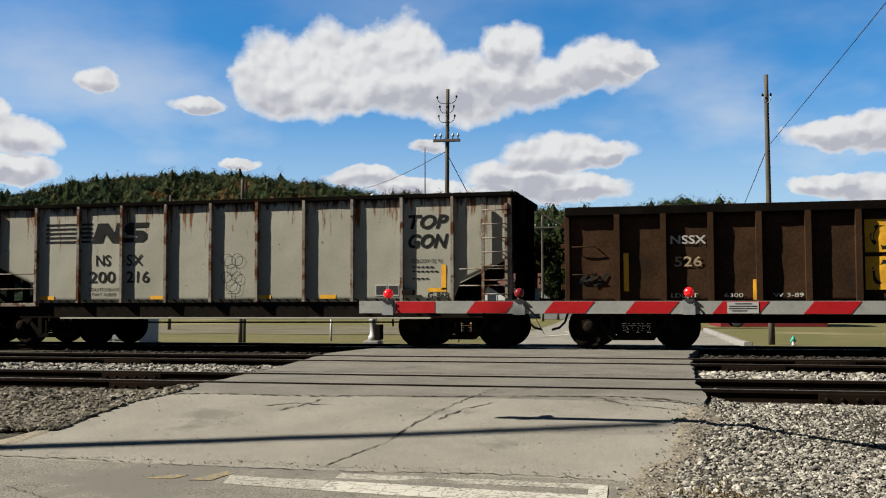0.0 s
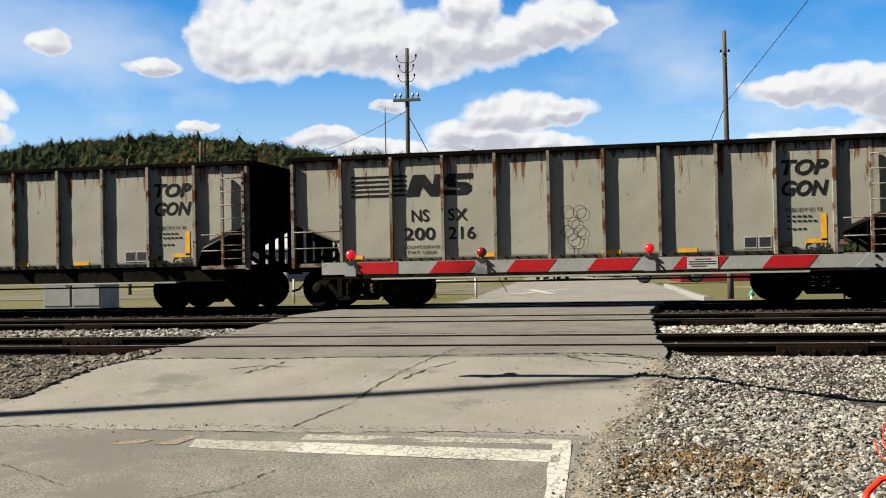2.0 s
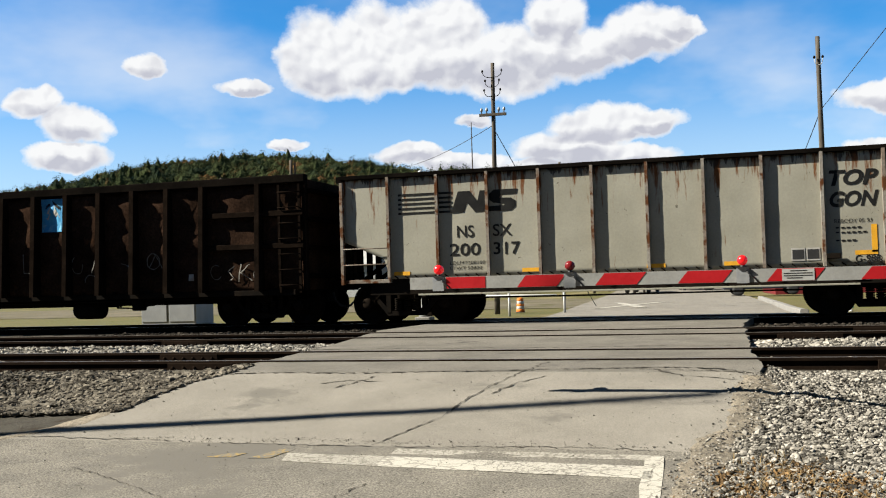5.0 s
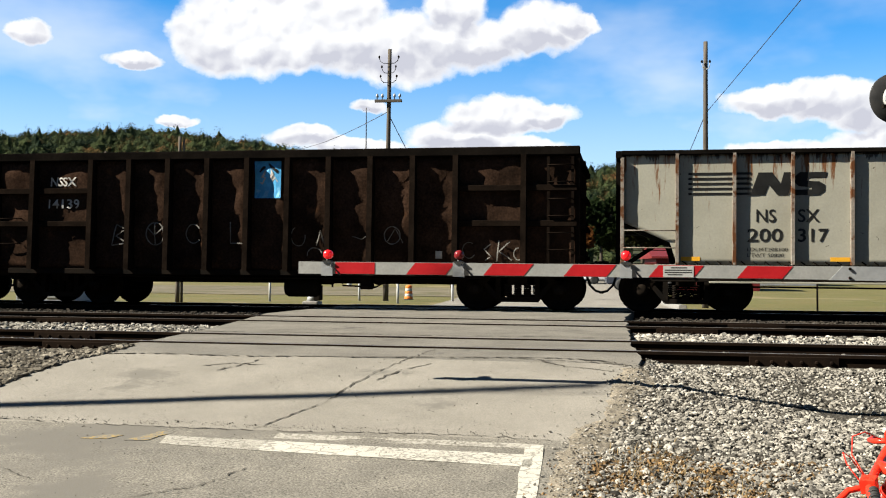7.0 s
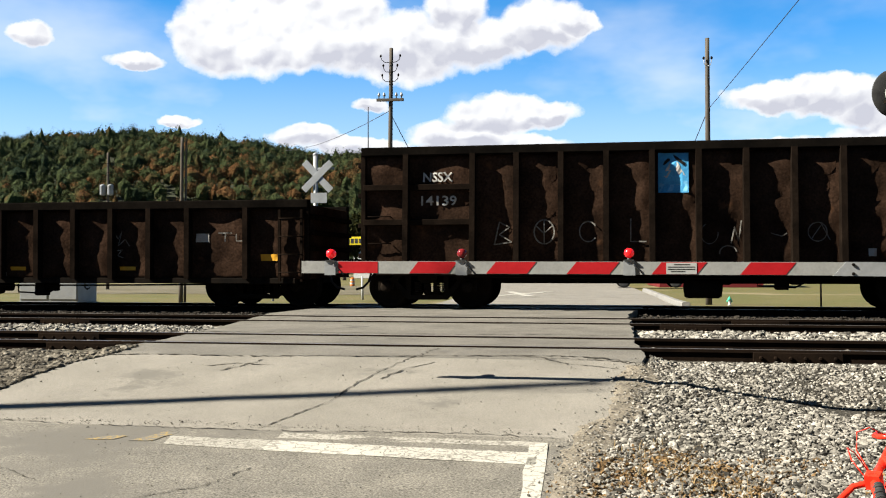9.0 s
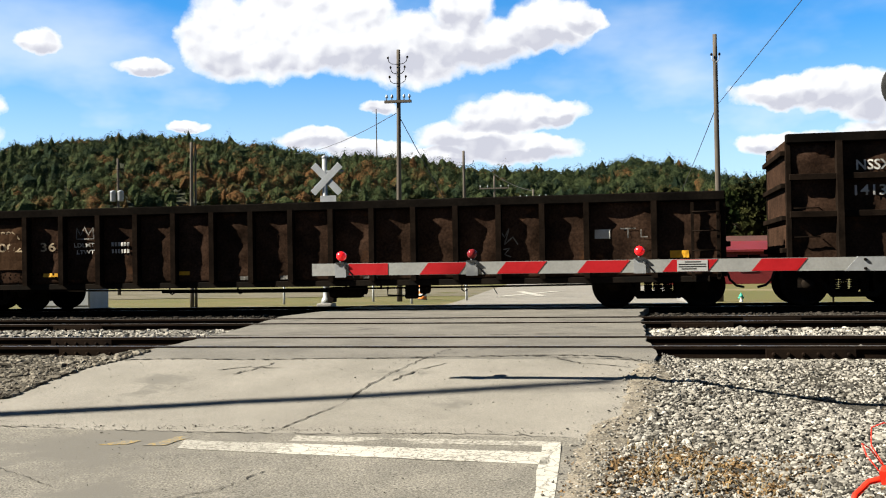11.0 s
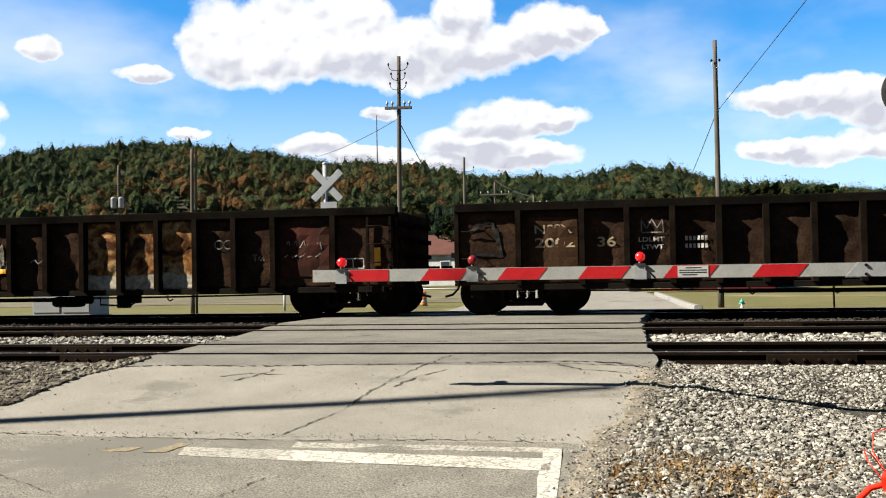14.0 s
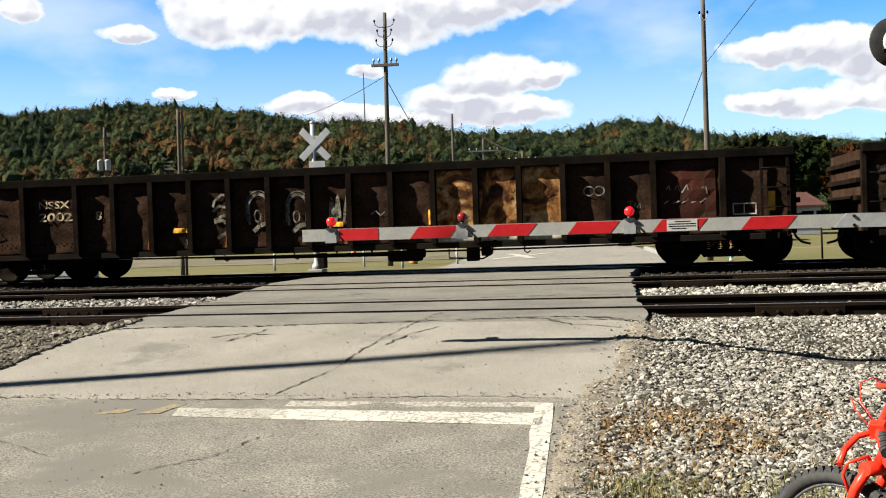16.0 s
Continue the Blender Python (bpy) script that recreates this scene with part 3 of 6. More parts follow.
def leaf_material(name, c1, c2, c3):
    m = bpy.data.materials.new(name)
    m.use_nodes = True
    m.node_tree.nodes.clear()
    k = Nodes(m.node_tree)
    rnd = k.n("ShaderNodeNewGeometry").outputs["Random Per Island"]
    pos = k.n("ShaderNodeTexCoord").outputs["Object"]
    each = k.noise(pos, 0.16, 1.0, 0.5)
    region = k.noise(pos, 0.012, 3.0)
    tone = k.math("ADD", k.math("ADD", k.math("MULTIPLY", each, 0.40), k.math("MULTIPLY", region, 0.60)), k.math("MULTIPLY", k.math("SUBTRACT", rnd, 0.5), 0.10))
    col = k.ramp(tone, [(0.44, c1), (0.52, c2), (0.57, c2), (0.63, c3)])
    n2 = k.noise(pos, 2.4, 6.0, 0.75)
    col = k.mix(0.6, col, k.ramp(n2, [(0.35, 0.12), (0.62, 0.85)]), "OVERLAY")
    bs = k.n("ShaderNodeBsdfPrincipled", ins={"Base Color": col, "Roughness": 0.95, "Specular IOR Level": 0.03})
    bp = k.n("ShaderNodeBump", ins={"Strength": 1.0, "Distance": 1.2, "Height": n2})
    m.node_tree.links.new(bp.outputs[0], bs.inputs["Normal"])
    out = k.n("ShaderNodeOutputMaterial")
    m.node_tree.links.new(bs.outputs[0], out.inputs[0])
    return m


M_WOODS = leaf_material("autumn_woods", (0.014, 0.023, 0.013), (0.038, 0.048, 0.019), (0.098, 0.050, 0.020))
M_FLOOR = material("forest_floor", (0.02, 0.022, 0.009), (0.012, 0.015, 0.006), rough=1.0, scale=0.05, fine=0.8, bump=0.0)


def woods():
    bm = bmesh.new()
    xs = [-620 + 20 * i for i in range(63)]
    ys = [110, 135, 160, 190, 220, 250, 280, 305, 330, 360, 420, 520]
    g = [[bm.verts.new((x * (1.0 if y < 400 else 1.3), y, hill_z(x, y) - (0.3 if y < 120 else 0))) for x in xs] for y in ys]
    for a, b in zip(g, g[1:]):
        for i in range(len(xs) - 1):
            bm.faces.new((a[i], a[i + 1], b[i + 1], b[i])).smooth = True
    tagged(part("hill", bm, M_FLOOR), "long wooded ridge behind the town", "hill", kind="structure")
    rng = np.random.default_rng(11)
    base = []
    for kk in range(8):
        b = bmesh.new()
        bmesh.ops.create_icosphere(b, subdivisions=1, radius=1.0)
        pts = np.array([v.co[:] for v in b.verts])
        fc = np.array([[v.index for v in f.verts] for f in b.faces])
        b.free()
        for q in range(len(pts)):
            pts[q] *= 0.9 + 0.3 * noise.noise(Vector(pts[q]) * 2.2 + Vector((kk * 7.0, 0, 0))) + rng.uniform(-0.1, 0.1)
        base.append((pts, fc))
    vs, fs, off = [], [], 0
    for i in range(7600):
        y = 118 + (RIDGE_Y + 8 - 118) * math.sqrt(rng.random()) if i > 1300 else RIDGE_Y + rng.uniform(-9, 4)
        x = y * rng.uniform(-1.0, 0.34)
        h = rng.uniform(1.7, 3.5) * (1.25 if rng.random() < 0.15 else 1.0)
        w = h * rng.uniform(0.62, 0.95)
        if rng.random() < 0.12:
            h, w = h * 1.35, w * 0.6
        top = hill_z(x, y) + h * 0.5
        pts, fc = base[rng.integers(8)]
        vs.append(pts * (w * 0.76, w * 0.76, h * 0.76) + (x, y, top))
        fs.append(fc + off)
        off += len(pts)
        # sprays of leaves in lobes over the crown
        k = 170
        u = rng.normal(0, 1, (k, 3))
        u /= np.linalg.norm(u, axis=1)[:, None]
        u[:, 1] = -np.abs(u[:, 1])
        u[:, 2] = u[:, 2] * 0.8 + 0.2
        lump = 0.86 + 0.16 * np.sin(u[:, 0] * 5.0 + i) * np.cos(u[:, 2] * 5.0 + 2.0 * i)
        c = u * (w, w, h) * (lump * rng.uniform(0.86, 1.04, k))[:, None] + (x, y, top)
        q = c[:, None, :] + rng.normal(0, 0.14, (k, 3, 3)) * (1.0, 1.0, 0.8)
        vs.append(q.reshape(-1, 3))
        fs.append(np.arange(k * 3).reshape(-1, 3) + off)
        off += 3 * k
    me = bpy.data.meshes.new("woods")
    me.from_pydata(np.concatenate(vs).tolist(), [], np.concatenate(fs).tolist())
    me.materials.append(M_WOODS)
    tagged(new("woods", me), "dense autumn woods, dark green with rust and yellow crowns", "woods", kind="stuff")


def unseen_tree_bank():
    """Dark bank added out of view behind the road to block low sky light."""
    bm = bmesh.new()
    top = []
    for i in range(121):
        x = -90 + 1.5 * i
        top.append((x, -16.0 - 0.002 * x * x + 1.5 * noise.noise((x * 0.2, 0, 0)), 16.0 + 2.5 * noise.noise((x * 0.12, 3, 0)) + 1.5 * noise.noise((x * 0.6, 7, 0))))
    rows = [[bm.verts.new((x, y - d, h * f - 0.7 * (1 - f))) for x, y, h in top] for f, d in ((0.0, 0.0), (0.35, -0.8), (0.75, 0.0), (1.0, 2.5), (0.0, 8.0))]
    for p, q in zip(rows, rows[1:]):
        for i in range(120):
            bm.faces.new((p[i], p[i + 1], q[i + 1], q[i]))
    bmesh.ops.recalc_face_normals(bm, faces=bm.faces[:])
    tagged(part("backdrop", bm, M_FLOOR), "dark unseen bank added behind the road to block low sky light", "tree belt", kind="structure")


woods()
unseen_tree_bank()


# ---- train ----
def car_paint(name, base, other, dirt, streak):
    """Car paint with rust runs hanging from the top chord and grime spots; heights in metres above the rail."""
    m = bpy.data.materials.new(name)
    m.use_nodes = True
    m.node_tree.nodes.clear()
    k = Nodes(m.node_tree)
    pos = k.n("ShaderNodeTexCoord").outputs["Object"]
    rnd = k.n("ShaderNodeObjectInfo").outputs["Random"]
    pos = k.n("ShaderNodeVectorMath", operation="ADD", ins={0: pos, 1: k.n("ShaderNodeCombineXYZ", ins={0: k.math("MULTIPLY", rnd, 30.0)}).outputs[0]}).outputs[0]
    sep = k.n("ShaderNodeSeparateXYZ", ins={0: k.n("ShaderNodeTexCoord").outputs["Object"]})
    big = k.noise(pos, 0.8, 5.0, 0.6)
    col = k.mix(k.n("ShaderNodeMapRange", ins={0: big, 1: 0.35, 2: 0.65}).outputs[0], base, other)
    grain = k.noise(pos, 22.0, 4.0, 0.65)
    col = k.mix(0.12, col, k.ramp(grain, [(0.3, 0.2), (0.7, 0.8)]), "OVERLAY")
    runs = k.noise(k.n("ShaderNodeVectorMath", operation="MULTIPLY", ins={0: pos, 1: (5.0, 1.0, 0.55)}).outputs[0], 1.6, 6.0, 0.7)
    high = k.n("ShaderNodeMapRange", ins={0: sep.outputs[2], 1: 2.0, 2: 3.05, 3: 0.0, 4: 0.18}).outputs[0]
    amount = k.n("ShaderNodeMapRange", interpolation_type="SMOOTHSTEP", ins={0: k.math("ADD", runs, high), 1: 0.645, 2: 0.77}).outputs[0]
    col = k.mix(amount, col, k.mix(grain, streak, tuple(c * 0.45 for c in streak)))
    # near-black streaks, denser just below the top chord
    inky = k.noise(k.n("ShaderNodeVectorMath", operation="MULTIPLY", ins={0: pos, 1: (7.0, 1.0, 1.2)}).outputs[0], 1.5, 6.0, 0.7)
    rim = k.n("ShaderNodeMapRange", ins={0: sep.outputs[2], 1: 2.72, 2: 3.10, 3: 0.0, 4: 0.30}).outputs[0]
    drip = k.n("ShaderNodeMapRange", interpolation_type="SMOOTHSTEP", ins={0: k.math("ADD", inky, rim), 1: 0.74, 2: 0.82}).outputs[0]
    col = k.mix(k.math("MULTIPLY", drip, 0.85), col, (0.018, 0.013, 0.010))
    spots = k.n("ShaderNodeMapRange", interpolation_type="SMOOTHSTEP", ins={0: k.noise(pos, 2.3, 5.0, 0.7), 1: 0.66, 2: 0.74}).outputs[0]
    col = k.mix(k.math("MULTIPLY", spots, 0.6), col, dirt)
    scr = k.n("ShaderNodeMapRange", interpolation_type="SMOOTHSTEP", ins={0: k.noise(pos, 9.0, 3.0, 0.6, dist=1.5), 1: 0.70, 2: 0.73}).outputs[0]
    col = k.mix(k.math("MULTIPLY", scr, 0.8), col, tuple(c * 0.5 for c in dirt))
    bs = k.n("ShaderNodeBsdfPrincipled", ins={"Base Color": col, "Roughness": 0.75, "Specular IOR Level": 0.12})
    bp = k.n("ShaderNodeBump", ins={"Strength": 0.04, "Distance": 0.006, "Height": grain})
    m.node_tree.links.new(bp.outputs[0], bs.inputs["Normal"])
    m.node_tree.links.new(bs.outputs[0], k.n("ShaderNodeOutputMaterial").inputs[0])
    return m


M_TG = car_paint("grey_car_paint", (0.238, 0.229, 0.188), (0.2, 0.191, 0.154), (0.109, 0.0918, 0.0712), (0.135, 0.050, 0.015))
M_TGRIB = material("grey_rib_with_rust", (0.196, 0.185, 0.163), (0.12, 0.0872, 0.0653), rough=0.75, scale=1.5, fine=20, spots=(0.070, 0.028, 0.012), spot_scale=3.5, spot_from=0.50, spec=0.02)
M_CHORD = material("near_black_chord", (0.0030, 0.0026, 0.0023), (0.0070, 0.0056, 0.0045), rough=0.85, scale=1.5, fine=20, bump=0.2, spec=0.0)
M_BROWN = material("brown_car_paint", (0.039, 0.0215, 0.0125), (0.0229, 0.0133, 0.00817), rough=0.75, scale=1.2, fine=20, bump=0.2, spots=(0.0179, 0.0128, 0.0102), spot_scale=1.2, spot_from=0.6, spec=0.0)
M_DARKCAR = material("sooty_rust", (0.034, 0.0192, 0.0128), (0.0120, 0.0075, 0.0053), rough=0.85, scale=1.6, fine=22, bump=0.35, spots=(0.0517, 0.0256, 0.0138), spot_scale=1.3, spot_from=0.60, grit=0.6, spec=0.0)
M_DARKRIB = material("dark_brown_rib", (0.0105, 0.0072, 0.0053), (0.0045, 0.0033, 0.0026), rough=0.85, scale=2.5, fine=25, bump=0.2, spec=0.0)
M_STENCIL = material("white_stencil", (0.34, 0.333, 0.313), (0.245, 0.231, 0.211), rough=0.8, scale=5, grit=0.1)
M_INK = material("black_stencil", (0.007, 0.0072, 0.0074), (0.014, 0.014, 0.0136), rough=0.7, scale=5, spec=0.06, grit=0.1)
M_ORANGE = material("yellow_reflector", (0.576, 0.288, 0.016), (0.44, 0.216, 0.016), rough=0.6, scale=6, grit=0.1)

TRACK_Y = TRACKS[2] + GAUGE / 2
SIDE = 1.46          # half width to the side sheet
TRAIN = [(0.0, -14.23), (3.5, 0.0), (7.0, 14.16), (8.5, 20.38), (9.0, 22.42), (11.5, 32.65), (12.5, 36.70), (14.5, 44.75), (16.0, 50.75)]
KEYED = []           # cars and wheelsets to be moved
WHEEL_R = 0.44


def train_x(t):
    return lerp_table(TRAIN, t)


def wheel_mesh():
    bm = bmesh.new()
    for s in (-1, 1):
        prof = [(0.07, -0.09), (0.10, -0.07), (0.11, -0.02), (0.34, -0.035), (0.375, -0.065), (WHEEL_R - 0.003, -0.065), (WHEEL_R, 0.045), (WHEEL_R + 0.025, 0.055), (WHEEL_R + 0.02, 0.075), (0.37, 0.075), (0.34, 0.02), (0.12, 0.035), (0.10, 0.09)]
        lathe(bm, prof, 28, pose(0, s * 0.76, 0, -90 if s > 0 else 90, 0, 0) @ pose(0, 0, 0, 180, 0, 0))
    tube(bm, (0, -1.0, 0), (0, 1.0, 0), 0.075, n=12)
    me = bpy.data.meshes.new("wheelset")
    bm.to_mesh(me)
    bm.free()
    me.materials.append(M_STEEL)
    return me


def frame_mesh(w):
    """A cast side frame with its window, journals and springs."""
    bm = bmesh.new()
    for s in (-1, 1):
        y = s * 1.0
        outer = [(-w - 0.18, 0.36), (-w - 0.18, 0.56), (-w + 0.10, 0.62), (-0.55, 0.80), (0.55, 0.80), (w - 0.10, 0.62), (w + 0.18, 0.56), (w + 0.18, 0.36), (w - 0.14, 0.36), (w - 0.16, 0.50), (0.55, 0.66), (-0.55, 0.66), (-w + 0.16, 0.50), (-w + 0.14, 0.36)]
        prism(bm, outer, y - 0.07, y + 0.07)
        low = [(-w + 0.16, 0.52), (-0.42, 0.17), (0.42, 0.17), (w - 0.16, 0.52), (w - 0.22, 0.58), (0.36, 0.27), (-0.36, 0.27), (-w + 0.22, 0.58)]
        prism(bm, low, y - 0.06, y + 0.06)
        for x in (-0.40, 0.40):
            box(bm, x - 0.05, x + 0.05, y - 0.07, y + 0.07, 0.24, 0.70)
        for x in (-0.2, 0.0, 0.2):
            for q in range(6):
                lathe(bm, [(0.07, 0), (0.085, 0.02), (0.07, 0.04)], 10, pose(x, y, 0.28 + 0.045 * q))
        for x in (-w, w):
            lathe(bm, [(0.02, 0), (0.11, 0.0), (0.12, 0.10), (0.09, 0.13), (0.03, 0.135)], 14, pose(x, y + s * 0.03, WHEEL_R, -90 if s > 0 else 90, 0, 0))
    box(bm, -0.2, 0.2, -1.05, 1.05, 0.52, 0.72)
    me = bpy.data.meshes.new("truck_frame")
    bm.to_mesh(me)
    bm.free()
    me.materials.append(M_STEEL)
    return me


WHEELS, FRAMES = wheel_mesh(), frame_mesh(0.865)


def running_gear(car, length, inset=1.28):
    for x in (inset, length - inset):
        tr = share("truck", FRAMES, car, pose(x, 0, 0))
        for d in (-0.865, 0.865):
            w = share("wheelset", WHEELS, tr, pose(d, 0, WHEEL_R))
            KEYED.append((w, d))
    # couplers and hoses
    for x, s in ((0, -1), (length, 1)):
        bm = bbox(min(x, x + s * 0.42), max(x, x + s * 0.42), -0.11, 0.11, 0.78, 0.98, 0.02)
        box(bm, min(x + s * 0.36, x + s * 0.55), max(x + s * 0.36, x + s * 0.55), -0.17, 0.13, 0.74, 1.02)
        part("coupler", bm, M_STEEL, car)
        bm = bmesh.new()
        pts = [(x + s * 0.1, -0.35, 0.70), (x + s * 0.16, -0.36, 0.52), (x + s * 0.28, -0.36, 0.40), (x + s * 0.44, -0.33, 0.36)]
        pipe(bm, pts, 0.025)
        part("air_hose", bm, M_BLACK, car)


def ladder(car, x0, x1, z0, z1, rungs, mat, y=-1.60):
    bm = bmesh.new()
    for x in (x0, x1):
        box(bm, x - 0.028, x + 0.028, y - 0.01, y + 0.05, z0, z1)
    part("ladder", bm, mat, car)
    for i in range(rungs):
        z = z0 + (z1 - z0) * (i + 0.5) / rungs
        bm = bmesh.new()
        pipe(bm, [(x0, y, z), (x0, y - 0.06, z), (x1, y - 0.06, z), (x1, y, z)], 0.013, 6)
        part("rung", bm, mat, car)


def swell(x, z, bays, z0, z1, bulge, dents, seed):
    """How far the sheet stands out at a place."""
    k = min(max(i for i in range(len(bays)) if bays[i] <= x + 1e-6), len(bays) - 2)
    u = (x - bays[k]) / (bays[k + 1] - bays[k])
    v = min(1.0, max(0.0, (z - z0) / (z1 - z0)))
    b = bulge * (16 * u * (1 - u) * v * (1 - v)) ** 0.8
    return b + dents * noise.noise((x * 3.1 + seed, z * 2.6, seed)) * min(1.0, 8 * u * (1 - u)) + 0.6 * dents * noise.noise((x * 8.0 + seed, z * 7.0, seed))


def side_sheet(bays, z0, z1, bulge, dents, seed, y, cut=None, painted=()):
    """Sheet between ribs, swelling outwards between them and dented; bays: x of the ribs and ends."""
    bm = bmesh.new()
    xs = []
    for a, b in zip(bays, bays[1:]):
        n = 8
        xs += [a + (b - a) * i / n for i in range(n)]
    xs.append(bays[-1])
    nz = 18
    s = -1 if y < 0 else 1
    cols = []
    for x in xs:
        col = []
        for j in range(nz + 1):
            v = j / nz
            z = z0 + (z1 - z0) * v
            if cut:
                z = max(z, cut(x) + (z1 - cut(x)) * v)
            col.append(bm.verts.new((x, y + s * swell(x, z, bays, z0, z1, bulge, dents, seed), z)))
        cols.append(col)
    for i, (a, b) in enumerate(zip(cols, cols[1:])):
        for j in range(nz):
            f = bm.faces.new((a[j], b[j], b[j + 1], a[j + 1]))
            f.smooth = True
            f.material_index = 1 if any(p <= i // 8 <= q for p, q in painted) else 0
    r = bmesh.ops.extrude_face_region(bm, geom=bm.faces[:])
    for vv in r["geom"]:
        if isinstance(vv, bmesh.types.BMVert):
            vv.co.y -= s * 0.02
    bmesh.ops.recalc_face_normals(bm, faces=bm.faces[:])
    return bm


def rib(car, x, z0, z1, wide, deep0, deep1, mat, s=-1):
    """An upright rib, deep0 proud at its foot and deep1 at its head."""
    bm = bmesh.new()
    y = s * SIDE
    pts = [(x - wide / 2, z0), (x + wide / 2, z0), (x + wide / 2, z1), (x - wide / 2, z1)]
    vs = [bm.verts.new((px, y - s * 0.01, pz)) for px, pz in pts] + [bm.verts.new((px, y + s * (deep0 if pz == z0 else deep1), pz)) for px, pz in pts]
    for q in ((0, 1, 2, 3), (7, 6, 5, 4), (0, 4, 5, 1), (1, 5, 6, 2), (2, 6, 7, 3), (3, 7, 4, 0)):
        bm.faces.new([vs[i] for i in q])
    bmesh.ops.recalc_face_normals(bm, faces=bm.faces[:])
    part("rib", bm, mat, car)


def bar_mark(car, x0, x1, z0, z1, mat, name="marking", y=-(SIDE + 0.006)):
    bm = bmesh.new()
    box(bm, x0, x1, y - 0.003, y + 0.002, z0, z1)
    return part(name, bm, mat, car)


def start_car(name, x, label):
    car = empty(name, pose(x + train_x(0), TRACK_Y, 0), label, "freight car", "cars of the passing train")
    KEYED.append((car, x))
    return car


def top_gon(x, number, marks):
    L = 12.03
    car = start_car("gondola_car", x, "light grey steel coal gondola with rust streaks and black lettering")
    ribs = [1.08 * (i + 1) for i in range(10)]
    bays = [0.0] + ribs + [L]
    lo, hi = 0.96, 3.12
    cut = lambda q: 1.80 - (1.80 - 1.33) * q / 1.08 if q < 1.08 - 1e-4 else 1.33 + (1.85 - 1.33) * (q - (L - 1.15)) / 1.15 if q > L - 1.15 else lo
    for s in (-1, 1):
        part("side_sheet", side_sheet(bays, lo, hi, 0.0, 0.006, x, s * SIDE, cut), M_TG, car)
        for q in ribs:
            rib(car, q, lo, hi, 0.06, 0.10, 0.10, M_TGRIB, s)
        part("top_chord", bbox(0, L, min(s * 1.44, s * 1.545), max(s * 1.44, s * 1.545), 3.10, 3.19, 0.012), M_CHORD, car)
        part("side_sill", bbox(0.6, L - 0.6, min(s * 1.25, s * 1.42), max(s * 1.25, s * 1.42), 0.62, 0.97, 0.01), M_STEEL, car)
        part("sill_flange", bbox(1.7, L - 1.7, min(s * 1.30, s * 1.50), max(s * 1.30, s * 1.50), 0.60, 0.635, 0.005), M_TG, car)
        for e in (0.03, L - 0.03):
            part("corner_post", bbox(e - 0.035, e + 0.035, min(s * 1.46, s * 1.56), max(s * 1.46, s * 1.56), 0.86, 3.05, 0.006), M_TGRIB, car)
        for a, b in ((0.0, 1.1), (L - 1.1, L)):
            part("end_sill", bbox(a, b, min(s * 1.40, s * 1.52), max(s * 1.40, s * 1.52), 0.88, 0.96, 0.008), M_TGRIB, car)
            for z in (1.28, 1.62):
                bm = bmesh.new()
                pipe(bm, [(a + 0.03, s * 1.52, z), (a + 0.05, s * 1.55, z), (b - 0.05, s * 1.55, z), (b - 0.03, s * 1.52, z)], 0.014, 6)
                part("grab_iron", bm, M_TGRIB, car)
    # sloping ends, floor and centre sill
    # end parts near black: shade in the gap between cars is painted on
    for e, d in ((0.0, 1), (L, -1)):
        bm = bmesh.new()
        a = [bm.verts.new((e + d * 0.02, sy * 1.45, 1.86)) for sy in (-1, 1)] + [bm.verts.new((e + d * 1.7, sy * 1.45, 1.02)) for sy in (1, -1)]
        f = bm.faces.new(a)
        r = bmesh.ops.extrude_face_region(bm, geom=[f])
        for v in r["geom"]:
            if isinstance(v, bmesh.types.BMVert):
                v.co.z -= 0.03
        bmesh.ops.recalc_face_normals(bm, faces=bm.faces[:])
        part("slope_sheet", bm, M_STEEL, car)
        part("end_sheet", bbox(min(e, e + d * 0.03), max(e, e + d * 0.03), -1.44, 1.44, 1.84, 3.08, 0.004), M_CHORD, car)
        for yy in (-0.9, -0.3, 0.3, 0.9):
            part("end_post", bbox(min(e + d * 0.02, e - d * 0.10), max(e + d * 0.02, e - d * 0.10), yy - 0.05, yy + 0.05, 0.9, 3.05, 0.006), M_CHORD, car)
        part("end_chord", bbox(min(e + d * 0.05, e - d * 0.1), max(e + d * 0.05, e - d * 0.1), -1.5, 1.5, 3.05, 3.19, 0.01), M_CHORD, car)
        for yy in (-0.5, 0.5):
            bm = bmesh.new()
            tube(bm, (e + d * 0.10, yy, 0.95), (e + d * 0.85, yy, 1.45), 0.05, n=6)
            part("strut", bm, M_STEEL, car)
    part("floor", bbox(1.3, L - 1.3, -1.43, 1.43, 0.98, 1.03, 0.004), M_STEEL, car)
    part("centre_sill", bbox(0.05, L - 0.05, -0.32, 0.32, 0.60, 0.98, 0.01), M_STEEL, car)
    ladder(car, L - 0.58, L - 0.10, 0.96, 2.95, 7, M_TGRIB, y=-1.58)
    wheel_bm = bmesh.new()
    pipe(wheel_bm, arc((L + 0.16, -1.0, 2.75), 0.27, 0, 2 * math.pi, 20, "yz"), 0.02, 6)
    for a in (0.3, 1.35, 2.4):
        tube(wheel_bm, Vector((L + 0.16, -1.0 - 0.27 * math.cos(a), 2.75 - 0.27 * math.sin(a))), Vector((L + 0.16, -1.0 + 0.27 * math.cos(a), 2.75 + 0.27 * math.sin(a))), 0.012, n=6)
    part("hand_brake_wheel", wheel_bm, M_STEEL, car)
    # lettering
    p0 = -(SIDE + 0.006)
    words("TOP", 0.30, M_INK, car, pose(9.849, p0, 2.46), width=0.86, shear=0.25, bold=0.035)
